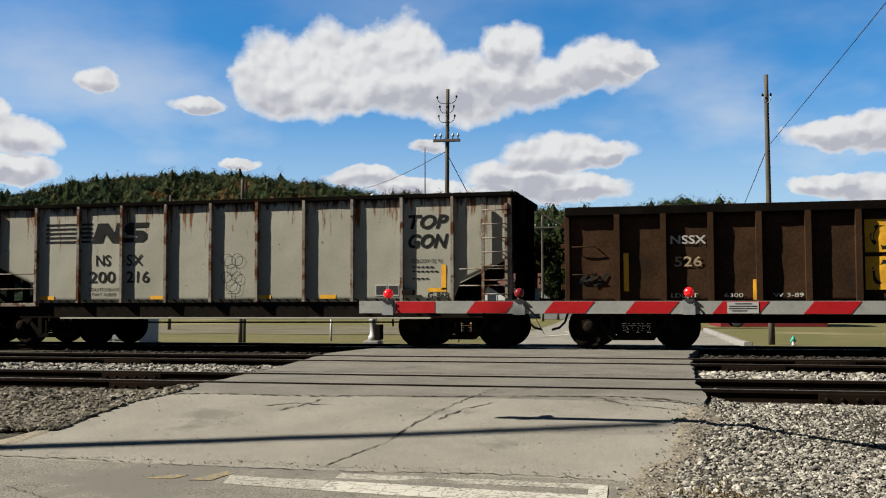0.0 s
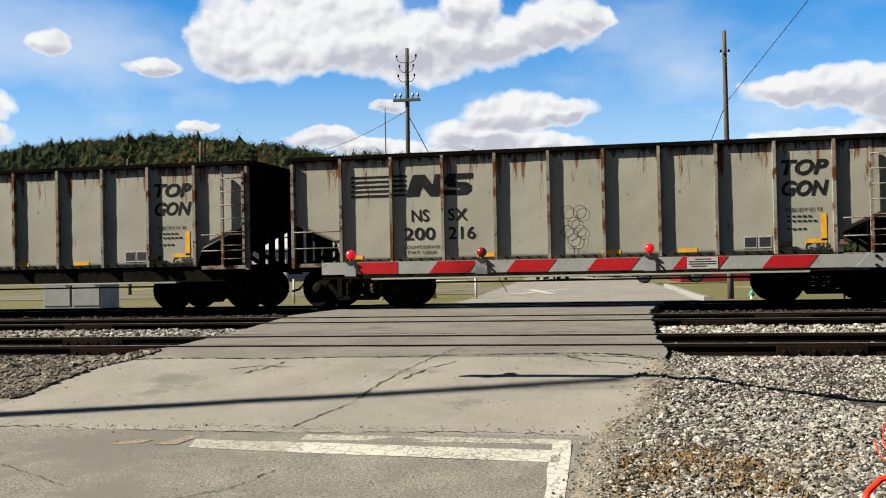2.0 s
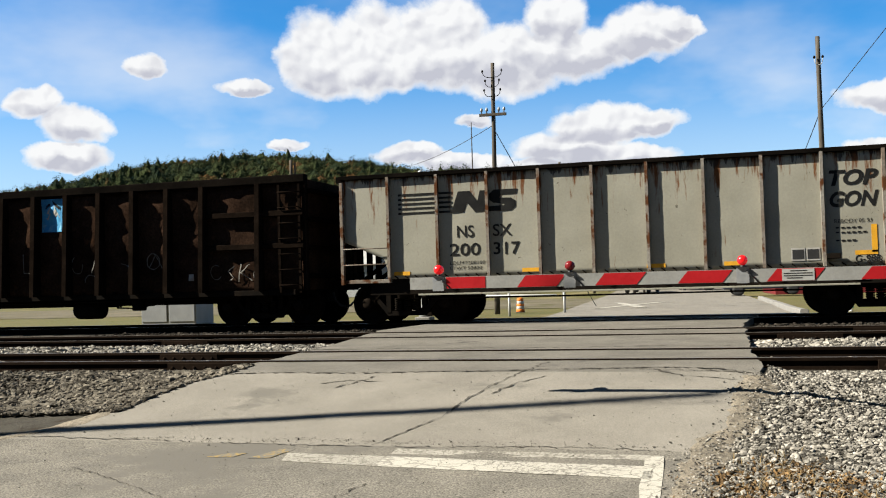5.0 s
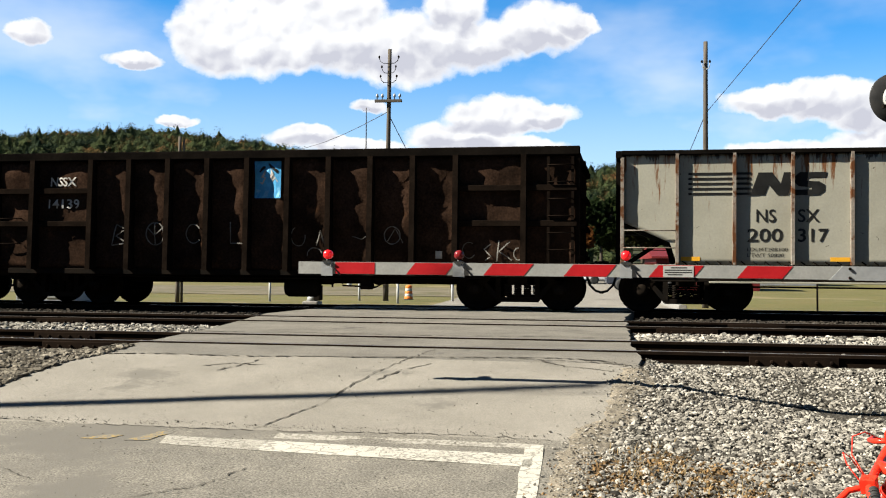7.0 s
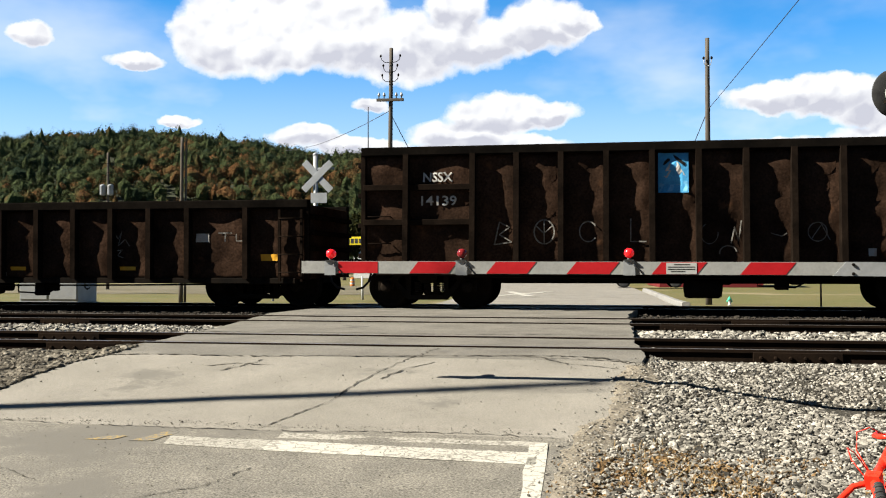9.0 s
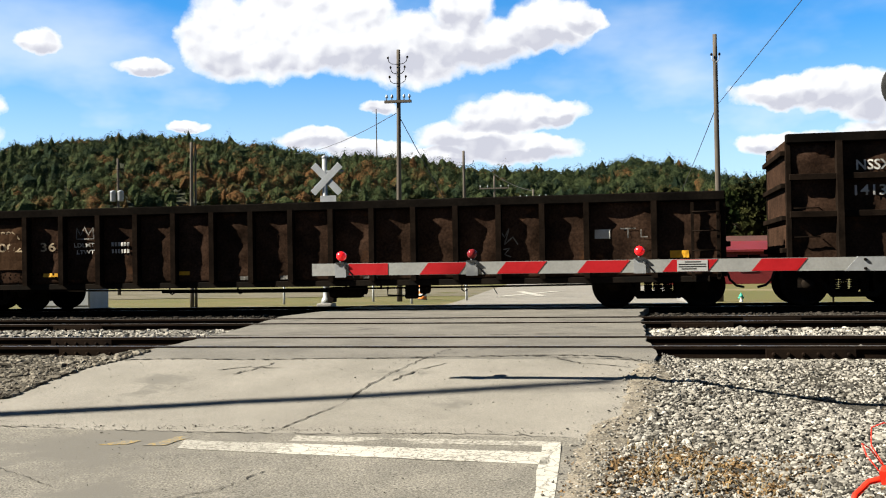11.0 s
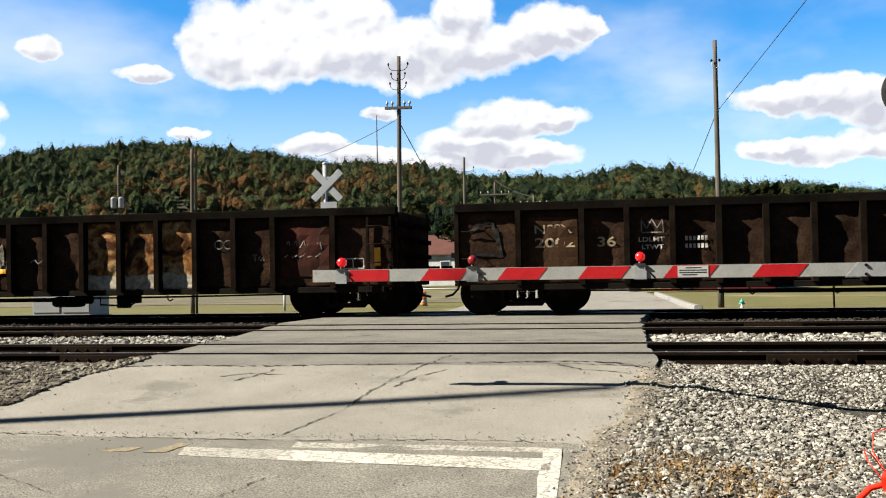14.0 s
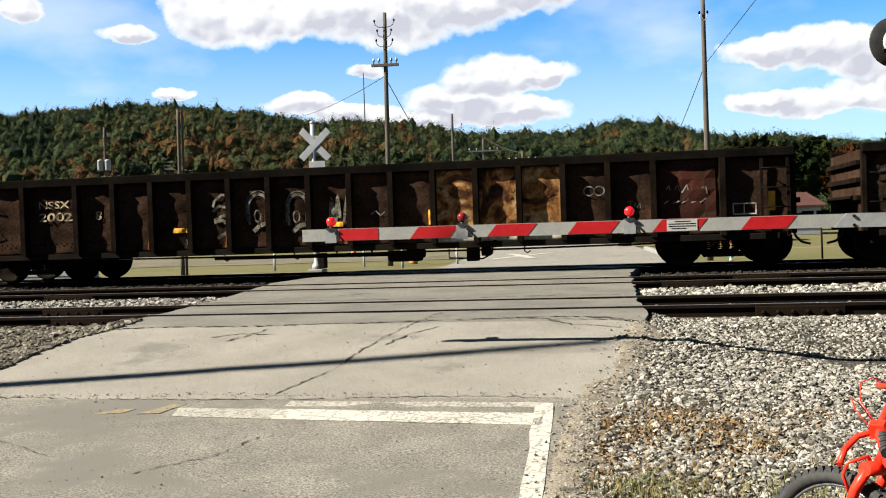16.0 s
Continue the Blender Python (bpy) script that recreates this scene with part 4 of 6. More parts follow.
    words("GON", 0.30, M_INK, car, pose(9.849, p0, 2.06), width=0.86, shear=0.25, bold=0.035)
    for i in range(5):
        bar_mark(car, 1.296, 2.475, 2.31 + 0.098 * i, 2.355 + 0.098 * i, M_INK, "stripe")
    bm = bmesh.new()
    prism(bm, [(2.455, 2.30), (2.730, 2.30), (2.809, 2.50), (2.966, 2.30), (3.162, 2.30), (3.280, 2.74), (3.083, 2.74), (3.025, 2.52), (2.867, 2.74), (2.612, 2.74)], p0 - 0.003, p0 + 0.002)
    part("emblem", bm, M_INK, car)
    bm = bmesh.new()
    prism(bm, [(3.201, 2.30), (3.732, 2.30), (3.830, 2.38), (3.830, 2.50), (3.732, 2.56), (3.496, 2.57), (3.516, 2.63), (3.849, 2.64), (3.869, 2.74), (3.378, 2.74), (3.280, 2.66), (3.280, 2.54), (3.358, 2.47), (3.594, 2.45), (3.594, 2.41), (3.221, 2.40)], p0 - 0.003, p0 + 0.002)
    part("emblem", bm, M_INK, car)
    words("NS", 0.25, M_INK, car, pose(2.573, p0, 1.78), width=0.36, bold=0.01)
    words("SX", 0.25, M_INK, car, pose(3.339, p0, 1.78), width=0.40, bold=0.01)
    words(number[:3], 0.26, M_INK, car, pose(2.406, p0, 1.40), width=0.66, bold=0.015)
    words(number[3:], 0.26, M_INK, car, pose(3.339, p0, 1.40), width=0.56, bold=0.015)
    words("LDLMT208100", 0.07, M_INK, car, pose(2.406, p0, 1.22), width=0.75)
    words("LTWT 50800", 0.07, M_INK, car, pose(2.406, p0, 1.11), width=0.68)
    words("REBODY 05 93", 0.075, M_INK, car, pose(9.918, p0, 1.76), width=0.66)
    for z, n in ((1.66, 5), (1.57, 6), (1.42, 4)):
        for i in range(n):
            bar_mark(car, 9.938 + 0.095 * i, 9.938 + 0.095 * i + 0.06, z, z + 0.028, M_INK)
    words(marks, 0.13, M_INK, car, pose(10.262, p0, 1.02), bold=0.01)
    for q in (1.16, 3.93, 6.43, 7.90):
        bar_mark(car, q, q + 0.36, 1.03, 1.11, M_ORANGE, "reflector")
    bar_mark(car, 10.556, 10.655, 1.2, 1.72, M_ORANGE, "reflector")
    bar_mark(car, 10.262, 10.655, 1.16, 1.24, M_ORANGE, "reflector")
    for i in range(2):
        bar_mark(car, 9.133 + 0.27 * i, 9.378 + 0.27 * i, 1.08, 1.32, M_STENCIL, "data_plate")
        bar_mark(car, 9.152 + 0.27 * i, 9.358 + 0.27 * i, 1.11, 1.29, M_BLACK, "data_plate", y=p0 - 0.004)
    # small hopper lugs along the sill, and a brake valve box
    for i in range(44):
        q = 1.22 + i * 0.221
        bm = bmesh.new()
        box(bm, -0.05, 0.05, -0.02, 0.0, -0.012, 0.012, pose(q, -SIDE - 0.002, 0.995, 0, 35, 0))
        part("lug", bm, M_STEEL, car)
    part("valve_box", bbox(9.75, 10.0, -1.62, -1.50, 1.10, 1.2, 0.01), M_STEEL, car)
    brake_gear(car, L, 0.66, 0.0)
    running_gear(car, L)
    return car


def rust_gon(name, x, L, bays, z0, z1, mat, ribmat, bulge, dents, d0, d1, label, beams=False, chord=0.16, painted=()):
    car = start_car(name, x, label)
    for s in (-1, 1):
        part("side_sheet", side_sheet(bays, z0, z1, bulge, dents, x * 1.7, s * SIDE, None, painted), [mat, M_GRAFFITI], car)
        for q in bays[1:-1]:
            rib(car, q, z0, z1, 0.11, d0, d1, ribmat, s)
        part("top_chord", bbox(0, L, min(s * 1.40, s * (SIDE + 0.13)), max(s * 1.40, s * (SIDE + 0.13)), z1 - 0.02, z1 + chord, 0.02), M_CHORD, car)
        part("side_sill", bbox(0.3, L - 0.3, min(s * 1.30, s * 1.50), max(s * 1.30, s * 1.50), z0 - 0.10, z0 + 0.02, 0.01), M_STEEL, car)
        for e in (0.04, L - 0.04):
            part("corner_post", bbox(e - 0.05, e + 0.05, min(s * 1.42, s * 1.55), max(s * 1.42, s * 1.55), z0, z1, 0.01), ribmat, car)
        if beams:
            for a, b in ((0.0, bays[1]), (bays[1], bays[2]), (bays[-3], bays[-2]), (bays[-2], bays[-1])):
                for z in (z0 + 0.92, z0 + 1.63):
                    part("beam", bbox(a + 0.05, b - 0.05, min(s * 1.45, s * 1.60), max(s * 1.45, s * 1.60), z, z + 0.12, 0.01), ribmat, car)
    for e, d in ((0.0, 1), (L, -1)):
        part("end_sheet", bbox(min(e, e + d * 0.04), max(e, e + d * 0.04), -1.45, 1.45, z0, z1 + 0.05, 0.01), mat, car)
        for z in np.linspace(z0 + 0.3, z1 - 0.2, 4):
            part("end_rib", bbox(min(e, e - d * 0.10), max(e, e - d * 0.10), -1.45, 1.45, z - 0.05, z + 0.05, 0.015), ribmat, car)
    part("floor", bbox(0.05, L - 0.05, -1.44, 1.44, z0 + 0.02, z0 + 0.08, 0.004), M_STEEL, car)
    part("centre_sill", bbox(0.05, L - 0.05, -0.3, 0.3, 0.50, z0, 0.01), M_STEEL, car)
    ladder(car, L - 0.62, L - 0.14, z0 - 0.05, z1 - 0.05, 4 if z1 < 2.5 else 7, ribmat, y=-1.58)
    for z in (z0 + 0.55, z0 + 1.1):
        bm = bmesh.new()
        pipe(bm, [(0.12, -1.48, z), (0.14, -1.56, z), (0.58, -1.56, z), (0.60, -1.48, z)], 0.013, 6)
        part("grab_iron", bm, ribmat, car)
    brake_gear(car, L, z0, 0.22 if beams else 0.12)
    running_gear(car, L)
    return car


def brake_gear(car, L, z0, tank=0.14):
    """Air tank, valve, cylinder, rods and pipe under the floor."""
    c = L * 0.60
    bm = bmesh.new()
    if tank:
        lathe(bm, [(0.05, -0.38), (tank * 0.85, -0.36), (tank, -0.30), (tank, 0.30), (tank * 0.85, 0.36), (0.05, 0.38)], 18, pose(c - 0.8, -0.9, z0 - 0.12 - tank, 0, 90, 0))
        part("air_tank", bm, M_STEEL, car)
    else:
        bm.free()
        bm = bmesh.new()
        pipe(bm, [(1.9, -1.2, z0 - 0.13), (L * 0.4, -1.2, z0 - 0.14), (L * 0.7, -1.2, z0 - 0.13), (L - 1.9, -1.2, z0 - 0.13)], 0.02, 6)
        part("train_pipe", bm, M_STEEL, car)
        return
    part("control_valve", bbox(c + 0.55, c + 0.8, -1.25, -1.0, z0 - 0.38, z0 - 0.1, 0.03), M_STEEL, car)
    part("valve_cover", bbox(c + 0.85, c + 1.05, -1.2, -1.02, z0 - 0.28, z0 - 0.1, 0.03), M_STEEL, car)
    bm = bmesh.new()
    pipe(bm, [(c + 0.2, -1.3, z0 - 0.12), (c + 0.2, -1.3, z0 - 0.3), (c + 0.9, -1.3, z0 - 0.33), (c + 1.1, -1.3, z0 - 0.22), (c + 1.1, -1.3, z0 - 0.1)], 0.02, 6)
    part("release_rod", bm, M_STEEL, car)
    bm = bmesh.new()
    pipe(bm, [(1.9, -1.2, z0 - 0.12), (L * 0.4, -1.2, z0 - 0.16), (L * 0.7, -1.2, z0 - 0.15), (L - 1.9, -1.2, z0 - 0.12)], 0.022, 6)
    part("train_pipe", bm, M_STEEL, car)
    bm = bmesh.new()
    tube(bm, (L * 0.3, -0.5, z0 - 0.2), (L * 0.55, -0.5, z0 - 0.22), 0.03, n=8)
    lathe(bm, [(0.06, 0), (0.10, 0.02), (0.10, 0.4), (0.06, 0.42)], 14, pose(L * 0.55, -0.5, z0 - 0.2, 0, 90, 0))
    part("brake_cylinder", bm, M_STEEL, car)
    for q in (L * 0.33, L * 0.42, L * 0.7):
        bm = bmesh.new()
        pipe(bm, [(q, -1.2, z0 - 0.05), (q, -1.2, z0 - 0.2), (q + 0.05, -1.2, z0 - 0.24), (q + 0.12, -1.2, z0 - 0.2)], 0.015, 6)
        part("pipe_hanger", bm, M_STEEL, car)


MILL = [0.0, 1.3, 2.56] + [2.56 + 0.874 * (i + 1) for i in range(14)] + [16.1, 17.45]
TALL = [0.0, 0.95, 2.32] + [2.32 + 0.885 * (i + 1) for i in range(9)] + [11.66, 12.77]
HOPPER = [0.0, 1.02] + [1.02 + 0.893 * (i + 1) for i in range(12)] + [12.75]

def graffiti_paint():
    m = bpy.data.materials.new("faded_graffiti")
    m.use_nodes = True
    m.node_tree.nodes.clear()
    k = Nodes(m.node_tree)
    pos = k.n("ShaderNodeTexCoord").outputs["Object"]
    z = k.n("ShaderNodeSeparateXYZ", ins={0: pos}).outputs[2]
    n1 = k.noise(pos, 1.7, 4.0, 0.6, dist=1.2)
    col = k.ramp(n1, [(0.34, (0.014, 0.010, 0.008)), (0.44, (0.055, 0.022, 0.010)), (0.52, (0.17, 0.075, 0.022)), (0.60, (0.26, 0.17, 0.08)), (0.70, (0.03, 0.018, 0.012))])
    foot = k.n("ShaderNodeMapRange", interpolation_type="SMOOTHSTEP", ins={0: k.math("ADD", z, k.math("MULTIPLY", k.noise(pos, 3.0, 3.0), 0.3)), 1: 1.12, 2: 1.06}).outputs[0]
    col = k.mix(foot, col, (0.26, 0.23, 0.18))
    grime = k.noise(pos, 9.0, 5.0, 0.7)
    col = k.mix(0.7, col, k.ramp(grime, [(0.3, 0.1), (0.65, 0.8)]), "OVERLAY")
    bs = k.n("ShaderNodeBsdfPrincipled", ins={"Base Color": col, "Roughness": 0.85, "Specular IOR Level": 0.06})
    m.node_tree.links.new(bs.outputs[0], k.n("ShaderNodeOutputMaterial").inputs[0])
    return m


M_GRAFFITI = graffiti_paint()
M_REDRUST = material("dark_red_primer", (0.044, 0.012, 0.008), (0.018, 0.009, 0.006), rough=0.85, scale=3, fine=25, spec=0.05)
# chalk also toned down for the shade between the ribs
M_CHALK = material("dimmed_chalk", (0.16, 0.152, 0.138), (0.07, 0.065, 0.058), rough=0.95, scale=9, fine=40, grit=0.6, spec=0.06)
M_TAN = material("faded_tan_stencil", (0.27, 0.21, 0.14), (0.16, 0.12, 0.08), rough=0.9, scale=7, spec=0.06, grit=0.1)
M_BLUE = material("blue_poster", (0.03, 0.17, 0.36), (0.05, 0.26, 0.45), rough=0.6, scale=3)


class Side:
    """Lays marks on a car's near side, following its dents."""

    def __init__(self, car, bays, z0, z1, bulge, dents, seed):
        self.car, self.args = car, (bays, z0, z1, bulge, dents, seed)

    def y(self, x, z):
        return -(SIDE + swell(x, z, *self.args)) - 0.026

    def stroke(self, pts, w, mat, name="chalk_mark"):
        bm = bmesh.new()
        fine = []
        for (ax, az), (bx, bz) in zip(pts, pts[1:]):
            n = max(2, int(math.hypot(bx - ax, bz - az) / 0.05))
            fine += [(ax + (bx - ax) * i / n, az + (bz - az) * i / n) for i in range(n)]
        fine.append(pts[-1])
        last = None
        for i, (x, z) in enumerate(fine):
            x2, z2 = fine[min(i + 1, len(fine) - 1)]
            x1, z1 = fine[max(i - 1, 0)]
            d = Vector((x2 - x1, z2 - z1))
            d = d.normalized() if d.length else Vector((1, 0))
            a = bm.verts.new((x - d.y * w, self.y(x - d.y * w, z + d.x * w), z + d.x * w))
            b = bm.verts.new((x + d.y * w, self.y(x + d.y * w, z - d.x * w), z - d.x * w))
            if last:
                bm.faces.new((last[0], last[1], b, a))
            last = (a, b)
        part(name, bm, mat, self.car)

    def loop(self, x, z, rx, rz, w, mat, turns=1.0, start=0.0):
        self.stroke([(x + rx * math.cos(start + 6.283 * turns * i / 18), z + rz * math.sin(start + 6.283 * turns * i / 18)) for i in range(19)], w, mat)

    def block(self, x0, x1, z0, z1, mat, name="marking"):
        bm = bmesh.new()
        n, k = 5, 5
        g = [[bm.verts.new((x0 + (x1 - x0) * i / n, self.y(x0 + (x1 - x0) * i / n, z0 + (z1 - z0) * j / k), z0 + (z1 - z0) * j / k)) for i in range(n + 1)] for j in range(k + 1)]
        for a, b in zip(g, g[1:]):
            for i in range(n):
                bm.faces.new((a[i], a[i + 1], b[i + 1], b[i]))
        return part(name, bm, mat, self.car)

    def text(self, body, x, z, h, mat, width=None, bold=0.01):
        ob = words(body, h, mat, self.car, pose(x, 0, z), width=width, bold=bold)
        for v in ob.data.vertices:
            v.co.y = self.y(x + v.co.x, z + v.co.z)
        return ob


def car_with_side(x, L, bays, z0, z1, mat, ribmat, bulge, dents, d0, d1, label, beams=False, painted=()):
    car = rust_gon("gondola_car", x, L, bays, z0, z1, mat, ribmat, bulge, dents, d0, d1, label, beams, painted=painted)
    return car, Side(car, bays, z0, z1, bulge, dents, x * 1.7)


car_x, sx = car_with_side(11.82, 12.75, HOPPER, 0.93, 2.66, M_BROWN, M_BROWN, 0.0, 0.012, 0.14, 0.14, "brown steel gondola with white reporting marks")
sx.text("NSSX", 2.05, 2.06, 0.17, M_STENCIL, 0.68, 0.02)
sx.text("526", 2.12, 1.62, 0.20, M_TAN, 0.52, 0.015)
sx.text("LDLMT", 2.05, 1.02, 0.08, M_STENCIL, 0.5)
sx.text("6300", 3.05, 1.02, 0.08, M_STENCIL, 0.35)
sx.text("W 3-89", 3.95, 1.02, 0.08, M_STENCIL, 0.55)
sx.block(3.58, 3.68, 0.97, 1.36, M_ORANGE, "reflector")
sx.block(1.14, 1.24, 1.15, 1.9, M_ORANGE, "reflector")
for z in (1.15, 1.85):
    sx.block(5.60, 6.30, z, z + 0.62, M_ORANGE, "painted_panel")
sx.loop(5.95, 1.45, 0.22, 0.22, 0.035, M_INK)
sx.loop(5.95, 2.15, 0.22, 0.22, 0.035, M_INK)
for i in range(5):
    sx.stroke([(0.2 + 0.12 * i, 1.25 + 0.05 * (i % 3)), (0.42 + 0.1 * i, 1.5 - 0.1 * (i % 2))], 0.03, M_INK)

car_a = top_gon(-1.30, "200216", "G-86R")
flat = Side(car_a, [0.0, 12.03], 0.9, 3.1, 0.0, 0.0, 0.0)
for cx, cz, r in ((5.77, 1.88, 0.13), (6.01, 1.88, 0.13), (5.89, 1.66, 0.12), (5.76, 1.50, 0.12), (6.01, 1.50, 0.12), (5.89, 1.32, 0.13)):
    flat.loop(cx, cz, r, r, 0.005, M_INK)
flat.stroke([(5.89, 1.2), (5.89, 1.02), (5.81, 0.99)], 0.006, M_INK)
flat.stroke([(5.69, 1.4), (5.79, 1.15), (6.04, 1.15), (6.12, 1.42)], 0.004, M_INK)
car_b = top_gon(-14.29, "200317", "G-98R")

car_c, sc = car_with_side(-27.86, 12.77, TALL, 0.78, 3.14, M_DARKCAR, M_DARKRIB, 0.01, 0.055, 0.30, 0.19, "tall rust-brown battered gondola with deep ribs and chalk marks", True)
sc.text("NSSX", 1.28, 2.58, 0.20, M_STENCIL, 0.62, 0.02)
sc.text("14139", 1.24, 2.10, 0.20, M_STENCIL, 0.74, 0.015)
poster = sc.block(5.98, 6.56, 2.30, 3.08, M_BLUE, "poster")
sc.block(6.0, 6.54, 2.32, 2.52, material("pale_blue_band", (0.10, 0.30, 0.46), (0.07, 0.22, 0.38), rough=0.6, scale=4), "poster_band")
sc.stroke([(6.05, 2.84), (6.27, 3.02), (6.5, 2.84)], 0.03, M_INK, "poster_shape")
sc.stroke([(6.1, 2.6), (6.28, 2.92), (6.46, 2.6)], 0.05, M_STENCIL, "poster_shape")
sc.loop(3.75, 1.55, 0.20, 0.24, 0.014, M_CHALK)
sc.stroke([(3.75, 1.80), (3.75, 1.3)], 0.012, M_CHALK)
sc.stroke([(3.58, 1.68), (3.75, 1.52), (3.92, 1.68)], 0.012, M_CHALK)
sc.stroke([(2.75, 1.3), (2.85, 1.75), (3.05, 1.65), (2.85, 1.5), (3.1, 1.35), (2.75, 1.3)], 0.014, M_CHALK)
sc.loop(4.62, 1.55, 0.17, 0.2, 0.013, M_CHALK, 0.8, 0.6)
sc.stroke([(5.45, 1.8), (5.45, 1.35), (5.75, 1.35)], 0.013, M_CHALK)
sc.loop(6.95, 1.5, 0.16, 0.2, 0.009, M_CHALK, 0.7, 2.0)
sc.stroke([(7.35, 1.3), (7.42, 1.62), (7.5, 1.35), (7.55, 1.75)], 0.012, M_CHALK)
sc.loop(7.3, 1.12, 0.16, 0.14, 0.012, M_CHALK, 0.5, 0.2)
sc.stroke([(8.1, 1.5), (8.3, 1.44), (8.4, 1.5)], 0.010, M_CHALK)
sc.loop(8.95, 1.52, 0.17, 0.18, 0.011, M_CHALK)
sc.stroke([(8.85, 1.4), (9.02, 1.66), (9.18, 1.36)], 0.009, M_CHALK)
sc.loop(10.55, 1.22, 0.13, 0.16, 0.008, M_CHALK, 0.75, 1.0)
sc.stroke([(11.0, 1.35), (10.86, 1.24), (11.0, 1.1), (10.88, 1.02)], 0.011, M_CHALK)
sc.stroke([(11.15, 1.42), (11.12, 1.0)], 0.013, M_CHALK)
sc.stroke([(11.38, 1.4), (11.16, 1.2), (11.42, 1.02)], 0.013, M_CHALK)
sc.loop(11.55, 1.15, 0.1, 0.12, 0.011, M_CHALK, 0.8, 1.5)
sc.block(9.86, 10.0, 1.05, 1.2, M_STENCIL)

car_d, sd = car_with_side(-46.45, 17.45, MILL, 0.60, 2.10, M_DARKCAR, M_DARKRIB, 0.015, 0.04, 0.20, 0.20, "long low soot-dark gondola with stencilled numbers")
sd.block(1.5, 2.47, 0.95, 1.95, M_BROWN, "faded_panel")
sd.text("NSSX", 1.62, 1.62, 0.18, M_TAN, 0.75, 0.012)
sd.text("2002", 1.62, 1.34, 0.20, M_TAN, 0.80, 0.02)
sd.text("36", 2.86, 1.34, 0.20, M_TAN, 0.36, 0.02)
sd.stroke([(3.72, 1.60), (3.72, 1.85), (3.82, 1.68), (3.92, 1.86), (4.02, 1.68), (4.12, 1.85), (4.14, 1.60), (3.72, 1.60)], 0.012, M_CHALK)
sd.text("LDLMT", 3.66, 1.42, 0.09, M_STENCIL, 0.5, 0.02)
sd.text("LTWT", 3.72, 1.27, 0.09, M_STENCIL, 0.42, 0.02)
for z in (1.43, 1.28):
    for i in range(6):
        sd.block(4.55 + 0.075 * i, 4.6 + 0.075 * i, z, z + 0.085, M_STENCIL)
for a, b in (((0.3, 1.7), (0.75, 1.9)), ((0.75, 1.9), (0.9, 1.4)), ((0.3, 1.25), (0.95, 1.2)), ((0.95, 1.2), (0.85, 1.75))):
    sd.stroke([a, b], 0.03, M_INK)
sd.block(14.95, 15.25, 1.38, 1.56, M_STENCIL)
sd.stroke([(15.45, 1.57), (15.75, 1.57), (15.6, 1.57), (15.6, 1.38)], 0.014, M_CHALK)
sd.stroke([(15.85, 1.55), (15.85, 1.4), (15.98, 1.4)], 0.012, M_CHALK)
for q in (16.4, 13.2, 10.6, 2.9, 6.0):
    sd.block(q, q + 0.36, 0.98 if q > 16 else 0.78, 1.12 if q > 16 else 0.86, M_ORANGE, "reflector")
sd.stroke([(13.05, 1.6), (13.15, 1.45), (13.25, 1.62), (13.15, 1.3), (13.32, 1.45), (13.42, 1.3)], 0.013, M_CHALK)
sd.stroke([(13.12, 1.2), (13.25, 1.22), (13.15, 1.1), (13.28, 1.05)], 0.012, M_CHALK)
for q in (7.5, 8.4, 10.2):
    sd.block(q, q + 0.3, 0.66, 0.74, M_CHALK)

car_e, se = car_with_side(-65.10, 17.45, MILL, 0.60, 2.10, M_DARKCAR, M_DARKRIB, 0.015, 0.04, 0.20, 0.20, "long low gondola covered in faded graffiti and rust", painted=((11, 13),))
se.text("NSSX", 1.62, 1.62, 0.16, M_TAN, 0.72, 0.012)
se.text("2002", 1.62, 1.34, 0.19, M_TAN, 0.78, 0.02)
se.text("8", 2.95, 1.34, 0.19, M_TAN, 0.15, 0.02)
M_SPRAY = material("faded_spray_paint", (0.155, 0.145, 0.115), (0.06, 0.053, 0.042), rough=0.95, scale=6, fine=40, grit=0.8, spec=0.0, spots=(0.025, 0.018, 0.013), spot_scale=7, spot_from=0.54)
M_RUSTY = material("orange_primer_streak", (0.15, 0.062, 0.022), (0.08, 0.032, 0.014), rough=0.95, scale=5, fine=30, grit=0.5, spec=0.0)


def arch(side, x, z, rx, rz, leg, w, mat):
    """A sprayed arch on two legs."""
    pts = [(x - rx, z - leg)] + [(x - rx * math.cos(math.pi * i / 14), z + rz * math.sin(math.pi * i / 14)) for i in range(15)] + [(x + rx * 0.9, z - leg * 0.8)]
    side.stroke(pts, w, mat)


for x, z, rx in ((6.67, 1.50, 0.21), (7.53, 1.46, 0.20)):
    arch(se, x, z, rx, 0.26, 0.38, 0.030, M_SPRAY)
    arch(se, x, z, rx + 0.055, 0.33, 0.30, 0.010, M_SPRAY)
    se.loop(x - 0.03, z - 0.20, 0.065, 0.12, 0.016, M_SPRAY)
    se.stroke([(x - 0.12, z - 0.52), (x + 0.02, z - 0.40), (x + 0.18, z - 0.36)], 0.045, M_SPRAY)
se.stroke([(6.0, 1.74), (5.85, 1.78), (5.70, 1.66), (5.66, 1.52)], 0.026, M_SPRAY)
se.stroke([(5.66, 1.42), (5.80, 1.54), (5.96, 1.50), (5.98, 1.36), (5.80, 1.30), (5.68, 1.24)], 0.030, M_SPRAY)
se.stroke([(5.68, 1.20), (5.86, 1.24), (6.0, 1.14), (5.94, 0.98), (5.74, 0.86)], 0.034, M_SPRAY)
se.stroke([(8.22, 0.98), (8.26, 1.62), (8.34, 1.10), (8.40, 1.66), (8.44, 1.20)], 0.034, M_SPRAY)
